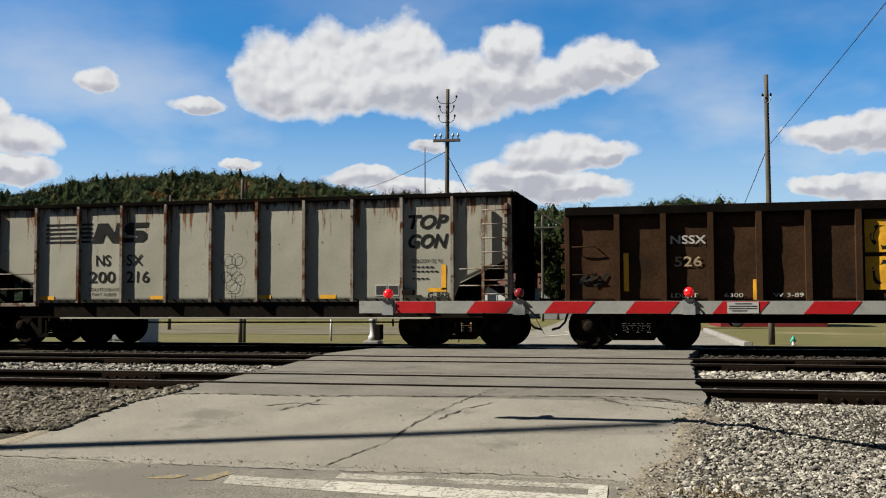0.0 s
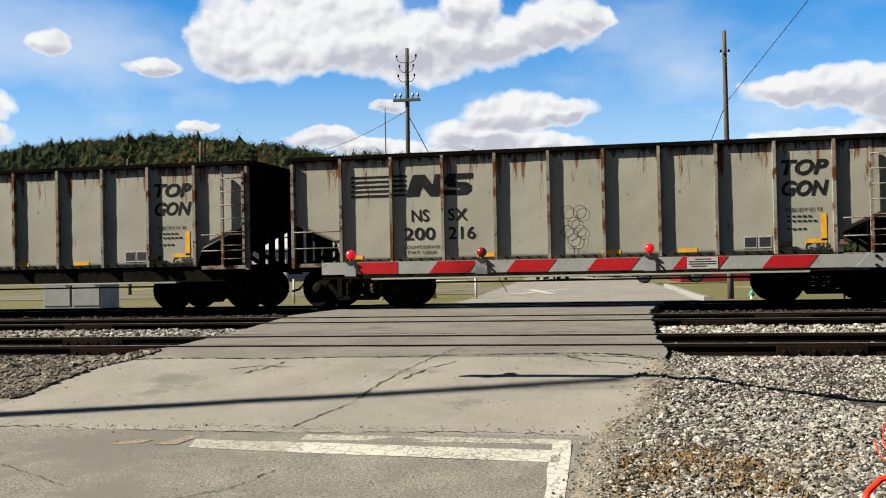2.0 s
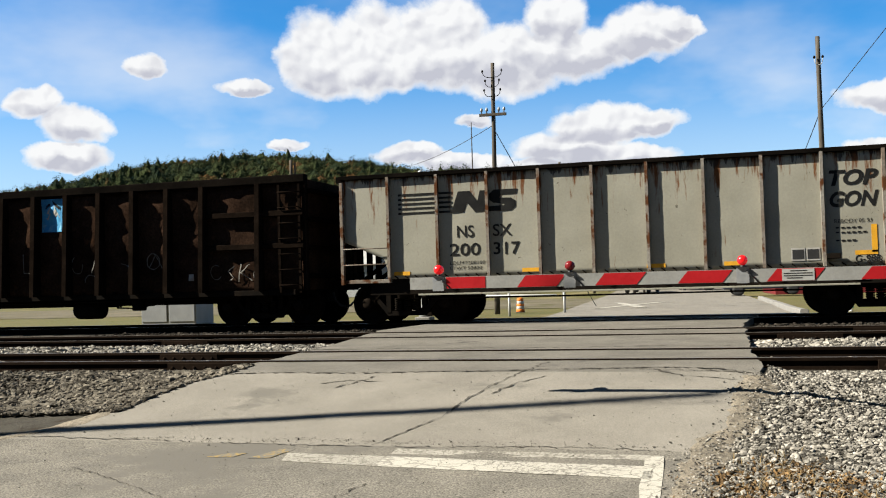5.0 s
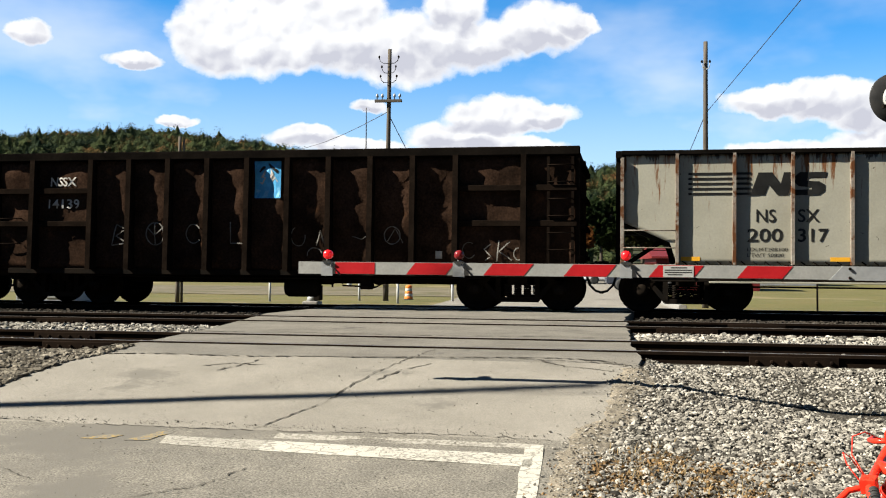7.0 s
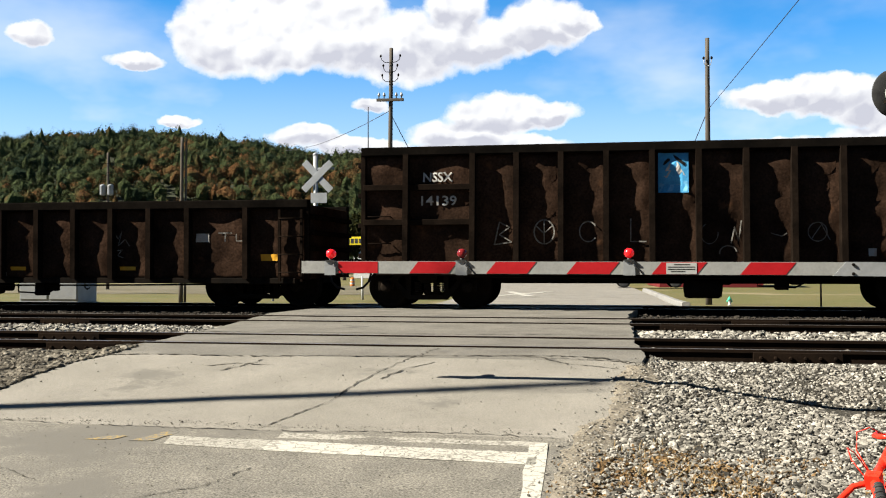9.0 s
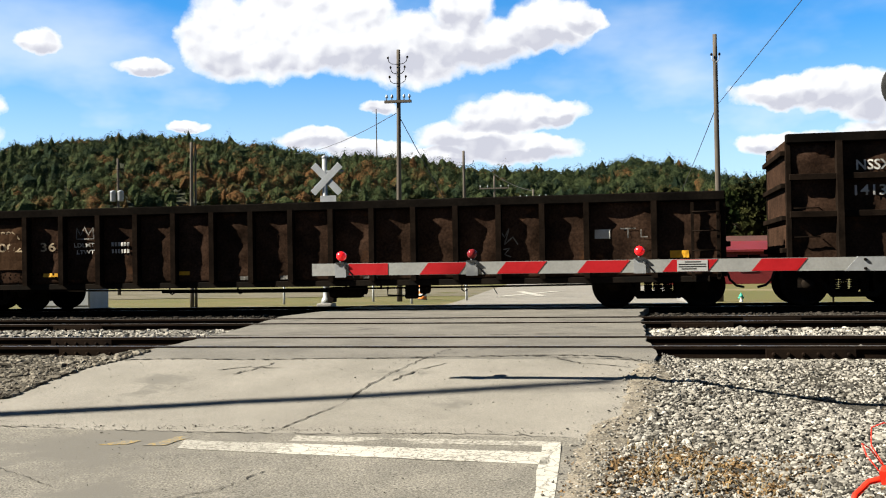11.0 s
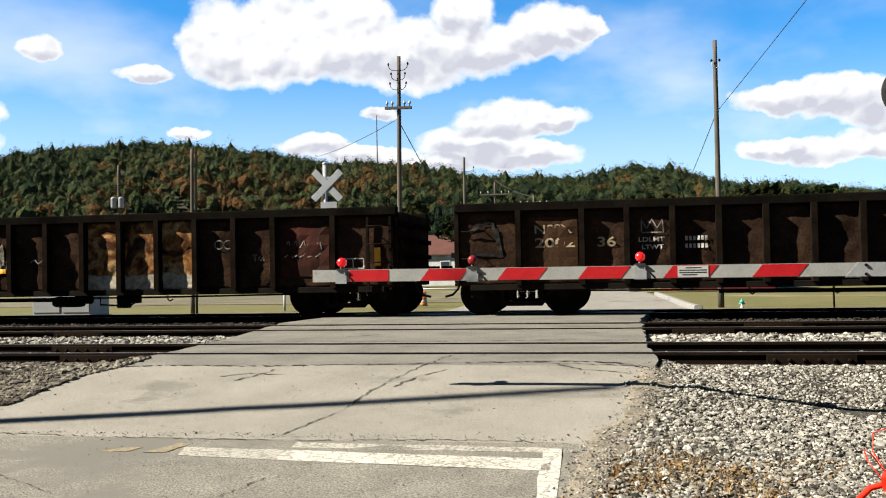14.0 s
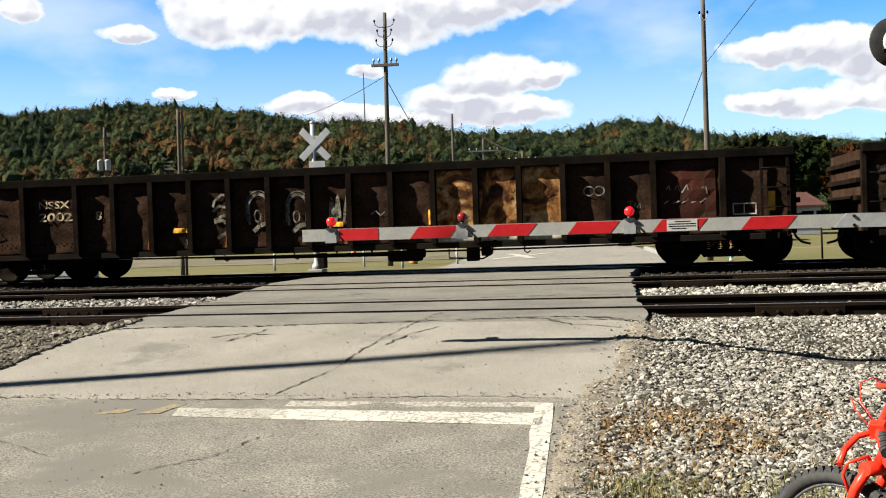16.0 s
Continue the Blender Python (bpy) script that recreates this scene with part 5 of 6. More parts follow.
se.stroke([(8.52, 1.10), (8.60, 1.68), (8.64, 1.05)], 0.026, M_SPRAY)
for q in (4.20, 5.95, 8.56):
    se.stroke([(q - 0.02, 0.66), (q + 0.02, 0.92)], 0.045, M_RUSTY, "paint_streak")
se.stroke([(4.92, 0.76), (4.99, 0.93), (5.05, 0.76)], 0.013, M_CHALK)
se.stroke([(5.09, 0.76), (5.09, 0.93), (5.17, 0.88), (5.09, 0.84), (5.17, 0.76)], 0.013, M_CHALK)
se.stroke([(14.30, 1.32), (14.40, 1.32), (14.35, 1.32), (14.35, 1.18)], 0.010, M_CHALK)
se.stroke([(14.46, 1.28), (14.42, 1.24), (14.48, 1.20), (14.54, 1.28), (14.54, 1.18)], 0.010, M_CHALK)
for q in np.arange(0.15, 3.3, 0.13):
    se.block(q, q + 0.035, 0.82, 0.86, M_CHORD, "rivet")
    sd.block(q, q + 0.035, 0.82, 0.86, M_CHORD, "rivet")
se.stroke([(9.1, 1.25), (9.2, 1.32), (9.3, 1.22), (9.4, 1.3)], 0.014, M_CHALK)
se.loop(13.55, 1.55, 0.10, 0.09, 0.012, M_CHALK)
se.loop(13.75, 1.55, 0.10, 0.09, 0.012, M_CHALK)
se.block(14.92, 15.98, 0.85, 1.93, M_REDRUST, "painted_panel")
for i in range(5):
    se.stroke([(15.0 + 0.17 * i, 1.45 + 0.05 * (i % 2)), (15.1 + 0.17 * i, 1.6), (15.14 + 0.17 * i, 1.42)], 0.013, M_CHALK)
    se.stroke([(15.0 + 0.17 * i, 1.25), (15.12 + 0.17 * i, 1.33 - 0.04 * (i % 2))], 0.014, M_CHALK)
for q, z in ((16.3, 1.0),):
    se.stroke([(q, z), (q + 0.42, z), (q + 0.42, z + 0.2), (q, z + 0.2), (q, z)], 0.012, M_STENCIL)
    se.stroke([(q + 0.2, z), (q + 0.2, z + 0.2)], 0.01, M_STENCIL)
se.block(16.95, 17.08, 1.05, 1.42, M_ORANGE, "reflector")
se.block(8.15, 8.5, 1.02, 1.12, M_ORANGE, "reflector")
se.block(4.74, 5.08, 1.0, 1.10, M_ORANGE, "reflector")
se.block(10.3, 10.38, 1.0, 1.3, M_ORANGE, "reflector")


# ---- level crossing ----
M_LAMP = glow("lit_red_lens", (0.62, 0.008, 0.010), 0.16)
M_DULL = material("unlit_red_lens", (0.16, 0.012, 0.014), rough=0.25, scale=20, bump=0.05)
M_ALU = material("brushed_aluminium", (0.262, 0.269, 0.275), (0.203, 0.21, 0.217), rough=0.5, metal=0.3, scale=3, fine=30, bump=0.05, grit=0.1)
M_ARM = material("greyish_white_paint", (0.225, 0.225, 0.215), (0.18, 0.18, 0.172), rough=0.6, scale=2.5, fine=40, bump=0.05, grit=0.15, spots=(0.15, 0.148, 0.14), spot_scale=4, spot_from=0.62)
M_CONCRETE = material("pale_concrete", (0.184, 0.177, 0.164), (0.131, 0.125, 0.118), rough=0.95, scale=3, fine=30, bump=0.2)
M_TEAL = material("green_enamel", (0.03, 0.30, 0.20), rough=0.5, scale=8, bump=0.05)
M_SAFETY = material("orange_plastic", (0.6, 0.16, 0.024), rough=0.6, scale=6, bump=0.05)
M_BIKE = material("red_bicycle_enamel", (0.6, 0.028, 0.012), (0.496, 0.02, 0.0096), rough=0.3, scale=6, fine=30, bump=0.02)
M_RUBBER = material("black_rubber", (0.02, 0.02, 0.02), (0.035, 0.034, 0.032), rough=0.8, scale=12)
M_RIM = material("dull_rim", (0.30, 0.30, 0.30), rough=0.35, metal=0.9, scale=8, bump=0.02)
M_STRAW = material("dry_grass", (0.155, 0.112, 0.055), (0.105, 0.075, 0.036), rough=0.95, scale=3, fine=20, bump=0, island=0.4)
M_WEED = material("green_weeds", (0.062, 0.072, 0.020), (0.115, 0.105, 0.036), rough=0.95, scale=3, fine=20, bump=0, island=0.4)
M_LEAVES = material("fallen_leaves", (0.14, 0.085, 0.036), (0.075, 0.046, 0.021), rough=0.95, scale=3, fine=30, bump=0, island=0.5)

# gate drawn in and shrunk about the camera's eye, to fit its shadow
GATE_Y, GATE_EYE_SCALE = 9.168, 0.965


def arm_light(parent, x, z, lit):
    bm = bmesh.new()
    lathe(bm, [(0.02, -0.06), (0.032, -0.06), (0.042, -0.045), (0.046, -0.012), (0.046, 0.012), (0.03, 0.04), (0.01, 0.045)], 18, pose(x, 0, z, 90, 0, 0))
    lamp = part("arm_light", bm, M_LAMP if lit else M_DULL, parent, "red warning light on the gate arm")
    bm = bmesh.new()
    tube(bm, (x, 0, z - 0.07), (x, 0, z - 0.045), 0.018, n=8)
    box(bm, x - 0.045, x + 0.045, -0.05, 0.03, z - 0.072, z - 0.06)
    part("lamp_foot", bm, M_BLACK, lamp)
    bm = bmesh.new()
    box(bm, x - 0.055, x + 0.055, -0.034, -0.021, z - 0.205, z - 0.07)
    part("clamp", bm, M_ALU, lamp)
    bm = bmesh.new()
    pipe(bm, [(x + 0.03, -0.03, z - 0.09), (x + 0.05, -0.045, z - 0.12), (x + 0.09, -0.03, z - 0.15), (x + 0.13, -0.025, z - 0.20)], 0.006, 6)
    part("cable", bm, M_BLACK, lamp)


def near_gate():
    foot = ground_z(3.0, GATE_Y)
    g = empty("crossing_gate", pose(0, GATE_Y, 0.033) @ Matrix.Scale(GATE_EYE_SCALE, 4), "lowered red and white striped railway gate arm with red lamps", "crossing gate")

    def lo(x):
        return 0.833 - 0.0035 * (x + 3.14)

    def hi(x):
        return 0.951 - 0.0035 * (x + 3.14)
    bm = bmesh.new()
    prism(bm, [(-3.14, lo(-3.14)), (1.9, lo(1.9)), (1.9, hi(1.9)), (-3.14, hi(-3.14))], -0.019, 0.019)
    part("arm", bm, M_ARM, g, "white painted fibreglass arm")
    bm = bmesh.new()
    prism(bm, [(1.76, lo(1.76) - 0.003), (3.5, 0.795), (3.5, 0.918), (1.87, hi(1.87) + 0.003)], -0.026, 0.026)
    part("arm_butt", bm, M_ALU, g, "grey aluminium butt section with bolts")
    for x in (1.93, 2.28, 2.62):
        for z in (0.832, 0.912):
            bm = bmesh.new()
            lathe(bm, [(0.014, 0.0), (0.014, 0.012), (0.008, 0.018)], 6, pose(x, -0.026, z, 90, 0, 0))
            part("bolt", bm, M_STEEL, g)
    for a, b, lean in ((-2.77, -2.38, 0.0), (-2.07, -1.69, 0.085), (-1.33, -0.95, 0.09), (-0.58, -0.19, 0.09), (0.19, 0.59, 0.09), (0.97, 1.36, 0.09)):
        bm = bmesh.new()
        prism(bm, [(a, lo(a) + 0.004), (b, lo(b) + 0.004), (b + lean, hi(b + lean) - 0.004), (a + lean, hi(a + lean) - 0.004)], -0.0225, 0.0225)
        part("stripe", bm, M_RED, g, "red reflective stripe")
    bm = bmesh.new()
    box(bm, 0.32, 0.59, -0.027, -0.0228, 0.827, 0.930)
    plate = part("notice_plate", bm, M_WHITE, g, "small white notice with black lines")
    for z, a, b in ((0.909, 0.39, 0.53), (0.887, 0.335, 0.575), (0.866, 0.335, 0.575), (0.846, 0.36, 0.49)):
        bm = bmesh.new()
        box(bm, a, b, -0.0285, -0.0268, z, z + 0.008)
        part("text_line", bm, M_INK, plate)
    for x, lit in ((-2.85, True), (-1.565, False), (-0.012, True)):
        arm_light(g, x, 1.02, lit)
    # mechanism and mast beside the road
    X = 3.55
    part("mechanism_box", bbox(X - 0.25, X + 0.25, -0.22, 0.22, 0.45, 1.15, 0.03), M_GREYPAINT, g)
    part("counterweight_arm", bbox(X, X + 1.0, -0.04, 0.04, 0.80, 0.90, 0.01), M_BLACK, g)
    part("foundation", bbox(X - 0.35, X + 0.35, -0.35, 0.35, foot - 0.1, foot + 0.25, 0.03), M_CONCRETE, g)
    bm = bmesh.new()
    tube(bm, (X - 0.55, 0, foot), (X - 0.55, 0, 4.2), 0.065, n=16)
    part("mast", bm, M_ALU, g)
    bm = bmesh.new()
    tube(bm, (X - 1.32, 0, 2.42), (X + 0.2, 0, 2.42), 0.03, n=10)
    part("cross_arm", bm, M_ALU, g)
    for x in (2.325, 3.4):
        bm = bmesh.new()
        face = pose(x, 0.10, 2.43, -90, 0, 0) @ pose(0, 0, 0, 0, -14, 0)
        lathe(bm, [(0.10, 0.0), (0.218, 0.0), (0.222, 0.006), (0.218, 0.012), (0.10, 0.012)], 40, face)
        disc = part("backing_disc", bm, M_BLACK, g, "round black backing disc")
        bm = bmesh.new()
        lathe(bm, [(0.05, -0.19), (0.09, -0.185), (0.12, -0.15), (0.13, -0.02), (0.13, 0.0)], 28, face @ pose(0.03, 0.0, 0.0))
        part("lamp_housing", bm, M_WHITE, disc, "pale grey lamp housing")
        bm = bmesh.new()
        for i in range(3):
            a = i * 2.1 + 0.4
            box(bm, 0.13 * math.cos(a) - 0.015, 0.13 * math.cos(a) + 0.015, 0.13 * math.sin(a) - 0.015, 0.13 * math.sin(a) + 0.015, -0.05, -0.01, face)
        part("latch", bm, M_STEEL, disc)
    bm = bmesh.new()
    face = pose(2.50, -0.16, 2.50, 90, 0, 0)
    lathe(bm, [(0.14, -0.02), (0.222, 0.0), (0.222, 0.01), (0.15, 0.012), (0.15, 0.22), (0.142, 0.22), (0.142, 0.0)], 32, face)
    part("hooded_light", bm, M_BLACK, g, "black hooded warning light")


def crossbuck(parent, x, y, z, mat):
    for a in (46, -44):
        part("crossbuck_blade", bbox(-0.55, 0.55, -0.008, 0.008, -0.095, 0.095, 0.003, pose(x, y + (0.02 if a > 0 else 0.0), z, 0, a, 0)), mat, parent, "pale grey back of a crossbuck blade")


def far_gate():
    x, y = -8.54, 27.0
    f = ground_z(x, y)
    g = empty("crossing_gate", pose(x, y, f), "grey crossing signal mast with a crossbuck seen from behind", "crossing signal")
    bm = bmesh.new()
    tube(bm, (0, 0, 0), (0, 0, 4.2), 0.065, n=14)
    lathe(bm, [(0.075, 4.18), (0.08, 4.22), (0.03, 4.26)], 14)
    part("mast", bm, M_ALU, g)
    crossbuck(g, 0.08, -0.09, 3.60, M_ALU)
    part("track_plate", bbox(-0.10, 0.36, -0.12, -0.105, 2.86, 3.14, 0.003), M_ALU, g)
    part("strut", bbox(-0.1, 0.55, -0.05, -0.03, 3.78, 3.84, 0.004), M_ALU, g)
    for xx in (-0.38, 0.38):
        bm = bmesh.new()
        lathe(bm, [(0.06, -0.16), (0.12, -0.14), (0.14, 0.0), (0.25, 0.0), (0.25, 0.012), (0.05, 0.014)], 24, pose(xx, 0.02, 2.2, -90, 0, 0))
        part("flasher", bm, M_BLACK, g)
    part("base_casting", bbox(-0.22, 0.22, -0.22, 0.22, 0.0, 0.18, 0.03), M_CONCRETE, g)
    bm = bmesh.new()
    lathe(bm, [(0.16, 0.15), (0.13, 0.3), (0.09, 0.36), (0.09, 0.7), (0.12, 0.74), (0.09, 0.8)], 16)
    part("junction_collar", bm, M_ALU, g)
    part("mechanism_box", bbox(0.08, 0.26, -0.14, 0.14, 0.20, 0.62, 0.02), M_STEEL, g)


def road_marks():
    def patch(name, pts, mat, label, lift=0.002):
        bm = bmesh.new()
        n = 10
        (ax, ay), (bx, by), (cx, cy), (dx, dy) = pts
        rows = []
        for j in range(n + 1):
            v = j / n
            row = []
            for i in range(n + 1):
                u = i / n
                x = (ax + (bx - ax) * u) * (1 - v) + (dx + (cx - dx) * u) * v
                y = (ay + (by - ay) * u) * (1 - v) + (dy + (cy - dy) * u) * v
                if i in (0, n) or j in (0, n):
                    y += 0.02 * noise.noise((x * 9, y * 9, 1.0))
                    x += 0.02 * noise.noise((x * 9, y * 9, 5.0))
                row.append(bm.verts.new((x, y, road_z(y) + lift)))
            rows.append(row)
        for p, q in zip(rows, rows[1:]):
            for i in range(n):
                bm.faces.new((p[i], p[i + 1], q[i + 1], q[i]))
        r = bmesh.ops.extrude_face_region(bm, geom=bm.faces[:])
        for v in r["geom"]:
            if isinstance(v, bmesh.types.BMVert):
                v.co.z += 0.002
        bmesh.ops.recalc_face_normals(bm, faces=bm.faces[:])
        tagged(part(name, bm, mat), label, "road marking", kind="structure")
    patch("stop_line", [(-2.75, 7.27), (-0.66, 7.10), (-0.66, 7.46), (-2.75, 7.60)], M_PAINT, "worn white stop line, cracked and flaking")
    patch("stop_line", [(-3.55, 7.36), (-2.752, 7.27), (-2.752, 7.60), (-3.62, 7.64)], M_FADED, "worn-out end of the white stop line")
    patch("stop_line", [(-2.75, 7.70), (-0.64, 7.66), (-0.64, 7.78), (-2.75, 7.83)], M_FADED, "thin ghost of an older white stop line")
    patch("edge_line", [(-0.545, 3.6), (-0.425, 3.6), (-0.615, 7.78), (-0.75, 7.72)], M_PAINT, "worn white edge line")
    patch("centre_line", [(-4.25, 7.43), (-4.02, 7.45), (-3.97, 7.60), (-4.10, 7.60)], M_YELLOW_ROAD, "worn end of a yellow centre line")
    patch("centre_line", [(-3.88, 7.42), (-3.70, 7.46), (-3.62, 7.76), (-3.74, 7.76)], M_YELLOW_ROAD, "worn end of a yellow centre line")

    def crack(points, wide, seed, mat=None):
        bm = bmesh.new()
        rng = random.Random(seed)
        pts = []
        for (ax, ay), (bx, by) in zip(points, points[1:]):
            n = max(3, int(math.hypot(bx - ax, by - ay) / 0.05))
            for i in range(n):
                u = i / n
                pts.append((ax + (bx - ax) * u + rng.uniform(-0.022, 0.022), ay + (by - ay) * u + rng.uniform(-0.022, 0.022)))
        pts.append(points[-1])
        last = None
        for i, (x, y) in enumerate(pts):
            x2, y2 = pts[min(i + 1, len(pts) - 1)]
            x1, y1 = pts[max(i - 1, 0)]
            d = Vector((x2 - x1, y2 - y1)).normalized()
            w = wide * rng.uniform(0.1, 1.6) * (0.3 if i in (0, len(pts) - 1) else 1.0)
            a = bm.verts.new((x - d.y * w, y + d.x * w, road_z(y) + 0.0055))
            b = bm.verts.new((x + d.y * w, y - d.x * w, road_z(y) + 0.0055))
            if last:
                bm.faces.new((last[0], last[1], b, a))
            last = (a, b)
        tagged(part("road_crack", bm, mat or M_CRACK), "dark crack in the grey asphalt", "road crack", kind="structure")
    crack([(-6.0, 10.28), (-5.15, 10.38), (-3.97, 10.35), (-3.05, 10.43), (-2.21, 10.5), (-0.8, 10.66), (-0.3, 10.55), (0.06, 10.28)], 0.020, 1)
    crack([(-3.0, 7.9), (-2.66, 8.7), (-2.55, 9.4), (-2.4, 9.9), (-2.2, 10.5), (-2.1, 11.2)], 0.009, 2)
    crack([(-2.35, 9.5), (-2.2, 9.9), (-1.95, 10.2)], 0.01, 3)
    crack([(-4.05, 9.7), (-3.85, 10.0), (-3.8, 10.2)], 0.01, 4)
    crack([(-7.0, 7.98), (-5.48, 7.95), (-4.13, 7.88), (-2.98, 7.87)], 0.008, 5)
    crack([(-3.1, 5.8), (-2.7, 6.3), (-2.6, 6.75)], 0.006, 6)
    crack([(-5.2, 7.0), (-4.5, 6.6), (-3.9, 6.2)], 0.005, 7)
    crack([(-2.8, 7.88), (-1.9, 7.92), (-1.2, 7.95), (-0.5, 7.9)], 0.007, 8)
    crack([(-1.2, 10.6), (-0.5, 10.45), (0.1, 10.35)], 0.01, 9)
    crack([(-1.9, 10.45), (-1.2, 10.62)], 0.008, 10)
    crack([(-4.3, 9.85), (-4.0, 10.0), (-3.6, 9.95)], 0.012, 11)
    crack([(-6.1, 13.4), (-4.4, 13.5), (-2.6, 13.4), (-1.0, 13.55), (0.0, 13.5)], 0.02, 12)
    crack([(-0.9, 10.5), (-0.6, 10.2), (-0.1, 10.05)], 0.012, 13)
    # the white cross painted on the far road
    for a, b in (((-5.3, 38.5), (-3.6, 46.5)), ((-3.7, 38.5), (-5.5, 46.5))):
        patch("crossing_mark", [(a[0] - 0.2, a[1]), (a[0] + 0.2, a[1]), (b[0] + 0.2, b[1]), (b[0] - 0.2, b[1])], M_PAINT, "white painted cross on the far road", 0.010 if a[0] < -5 else 0.016)


def far_kerb():
    """Low concrete kerb along the far road."""
    bm = bmesh.new()
    rows = []
    for i in range(24):
        y = 26.3 + i
        x = lerp_table(ROAD_R, y) + 0.06
        z = road_z(y)
        rows.append([bm.verts.new(p) for p in ((x, y, z - 0.1), (x + 0.02, y, z + 0.10), (x + 0.05, y, z + 0.12), (x + 0.20, y, z + 0.12), (x + 0.22, y, z - 0.1))])
    for a, b in zip(rows, rows[1:]):
        for j in range(4):
            bm.faces.new((a[j], a[j + 1], b[j + 1], b[j]))
    bm.faces.new(rows[0])
    bm.faces.new(rows[-1][::-1])
    bmesh.ops.recalc_face_normals(bm, faces=bm.faces[:])
    tagged(part("kerb", bm, M_CONCRETE), "pale concrete kerb along the far road", "kerb", kind="structure")


def road_chips():
    def anywhere(rng):
        y = rng.uniform(5.5, 10.6)
        x = rng.uniform(max(-9.0, lerp_table(ROAD_L, y)), lerp_table(ROAD_R, y))
        return x, y, road_z(y) + 0.005

    def seam(rng):
        x = rng.uniform(-5.6, -0.6)
        y = 7.98 + rng.normal(0, 0.05) + 0.04 * noise.noise((x * 1.3, 0.0, 2.0))
        return x, y, road_z(y) + 0.005
    stone_cloud("grit", 700, anywhere, 0.002, 0.006, "dark chips of asphalt strewn over the road", "grit", M_CHIP, seed=12)
    stone_cloud("grit", 450, seam, 0.002, 0.006, "crumbled asphalt along the seam of the road", "grit", M_CHIP, seed=13)


M_CHIP = material("asphalt_chips", (0.085, 0.078, 0.066), (0.045, 0.041, 0.035), rough=0.95, scale=9, fine=50, bump=0.2, island=0.6, spec=0.0)
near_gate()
far_gate()
road_marks()
far_kerb()
road_chips()


# ---- poles and wires ----
def utility_pole(x, y, h, r, label, arms=(), lean=0.0, name="utility_pole"):
    f = ground_z(x, y) if y < 120 else hill_z(x, y)
    p = empty(name, pose(x, y, f, 0, lean, 0), label, "utility pole")
    bm = bmesh.new()
    pts = [(r * (1 - 0.035 * i) , h * i / 10) for i in range(11)]
    lathe(bm, pts, 14)
    part("shaft", bm, M_WOOD, p)
    for z, w, kind in arms:
        if kind == "wood":
            part("cross_arm", bbox(-w, w, -0.16, -0.05, z - 0.05, z + 0.05, 0.01), M_WOOD, p)
            for q in (-w + 0.08, -w * 0.45, w * 0.45, w - 0.08):
                bm = bmesh.new()
                lathe(bm, [(0.02, 0), (0.02, 0.08), (0.05, 0.09), (0.055, 0.13), (0.03, 0.2), (0.01, 0.22)], 10, pose(q, -0.1, z + 0.05))
                part("insulator", bm, M_ALU, p)
        elif kind == "hook":
            bm = bmesh.new()
            for s in (-1, 1):
                pipe(bm, [(0, -0.12, z), (s * w * 0.6, -0.12, z + 0.02), (s * w * 0.9, -0.12, z + 0.10), (s * w, -0.12, z + 0.22)], 0.013, 6)
            part("bracket", bm, M_STEEL, p)
            for s in (-1, 1):
                bm = bmesh.new()
                lathe(bm, [(0.015, 0), (0.035, 0.02), (0.038, 0.06), (0.02, 0.09), (0.01, 0.1)], 10, pose(s * w, -0.12, z + 0.2))
                part("insulator", bm, M_STEEL, p)
        elif kind == "can":
            for s in (-1, 1):
                bm = bmesh.new()
                lathe(bm, [(0.04, 0), (0.14, 0.02), (0.15, 0.05), (0.15, 0.50), (0.16, 0.53), (0.08, 0.58), (0.04, 0.60)], 14, pose(s * w, -0.15, z))
                part("transformer", bm, M_GREYPAINT, p, "grey drum transformer")
    return p


def wire(a, b, sag, label="thin dark overhead wire", r=0.012):
    a, b = Vector(a), Vector(b)
    pts = [a.lerp(b, i / 24) - Vector((0, 0, sag * 4 * (i / 24) * (1 - i / 24))) for i in range(25)]
    bm = bmesh.new()
    pipe(bm, pts, r, 6)
    tagged(part("wire", bm, M_WIRE), label, "wire", kind="structure")


utility_pole(-8.62, 36.0, 9.15, 0.105, "tall dark wooden utility pole with iron insulator brackets", ((8.6, 0.36, "hook"), (7.9, 0.30, "hook"), (7.25, 0.5, "wood"), (8.25, 0.26, "hook")), lean=0.6)
grey_pole = utility_pole(2.42, 33.0, 8.4, 0.10, "tall bare grey wooden utility pole", ((7.5, 0.12, "hook"),), lean=-0.1)
grey_pole.children[0].data.materials[0] = material("silvered_wood", (0.29, 0.29, 0.285), (0.17, 0.168, 0.162), rough=0.95, scale=3, fine=30, stretch=(6, 6, 0.6), spec=0.05)
utility_pole(-14.82, 32.0, 5.55, 0.075, "short wooden pole beside its twin past the tracks", lean=0.4)
utility_pole(-14.70, 32.06, 5.45, 0.045, "thin grey pole beside a wooden one", lean=0.4)
utility_pole(-10.3, 60.0, 8.2, 0.11, "distant wooden utility pole with crossarm", ((7.3, 0.6, "hook"),))
utility_pole(-27.3, 50.0, 7.3, 0.09, "distant pole carrying two grey transformers", ((5.0, 0.22, "can"), (6.7, 0.45, "hook"), (6.2, 0.35, "hook")))
utility_pole(-11.3, 80.0, 8.4, 0.11, "distant pole with a wooden crossarm", ((7.4, 1.2, "wood"),))
utility_pole(-7.4, 72.0, 6.7, 0.10, "distant wooden pole near the houses", ((6.0, 1.0, "wood"), (5.5, 0.8, "wood")))
utility_pole(-6.9, 74.0, 6.2, 0.09, "distant leaning pole near the houses", ((5.6, 0.8, "wood"),))
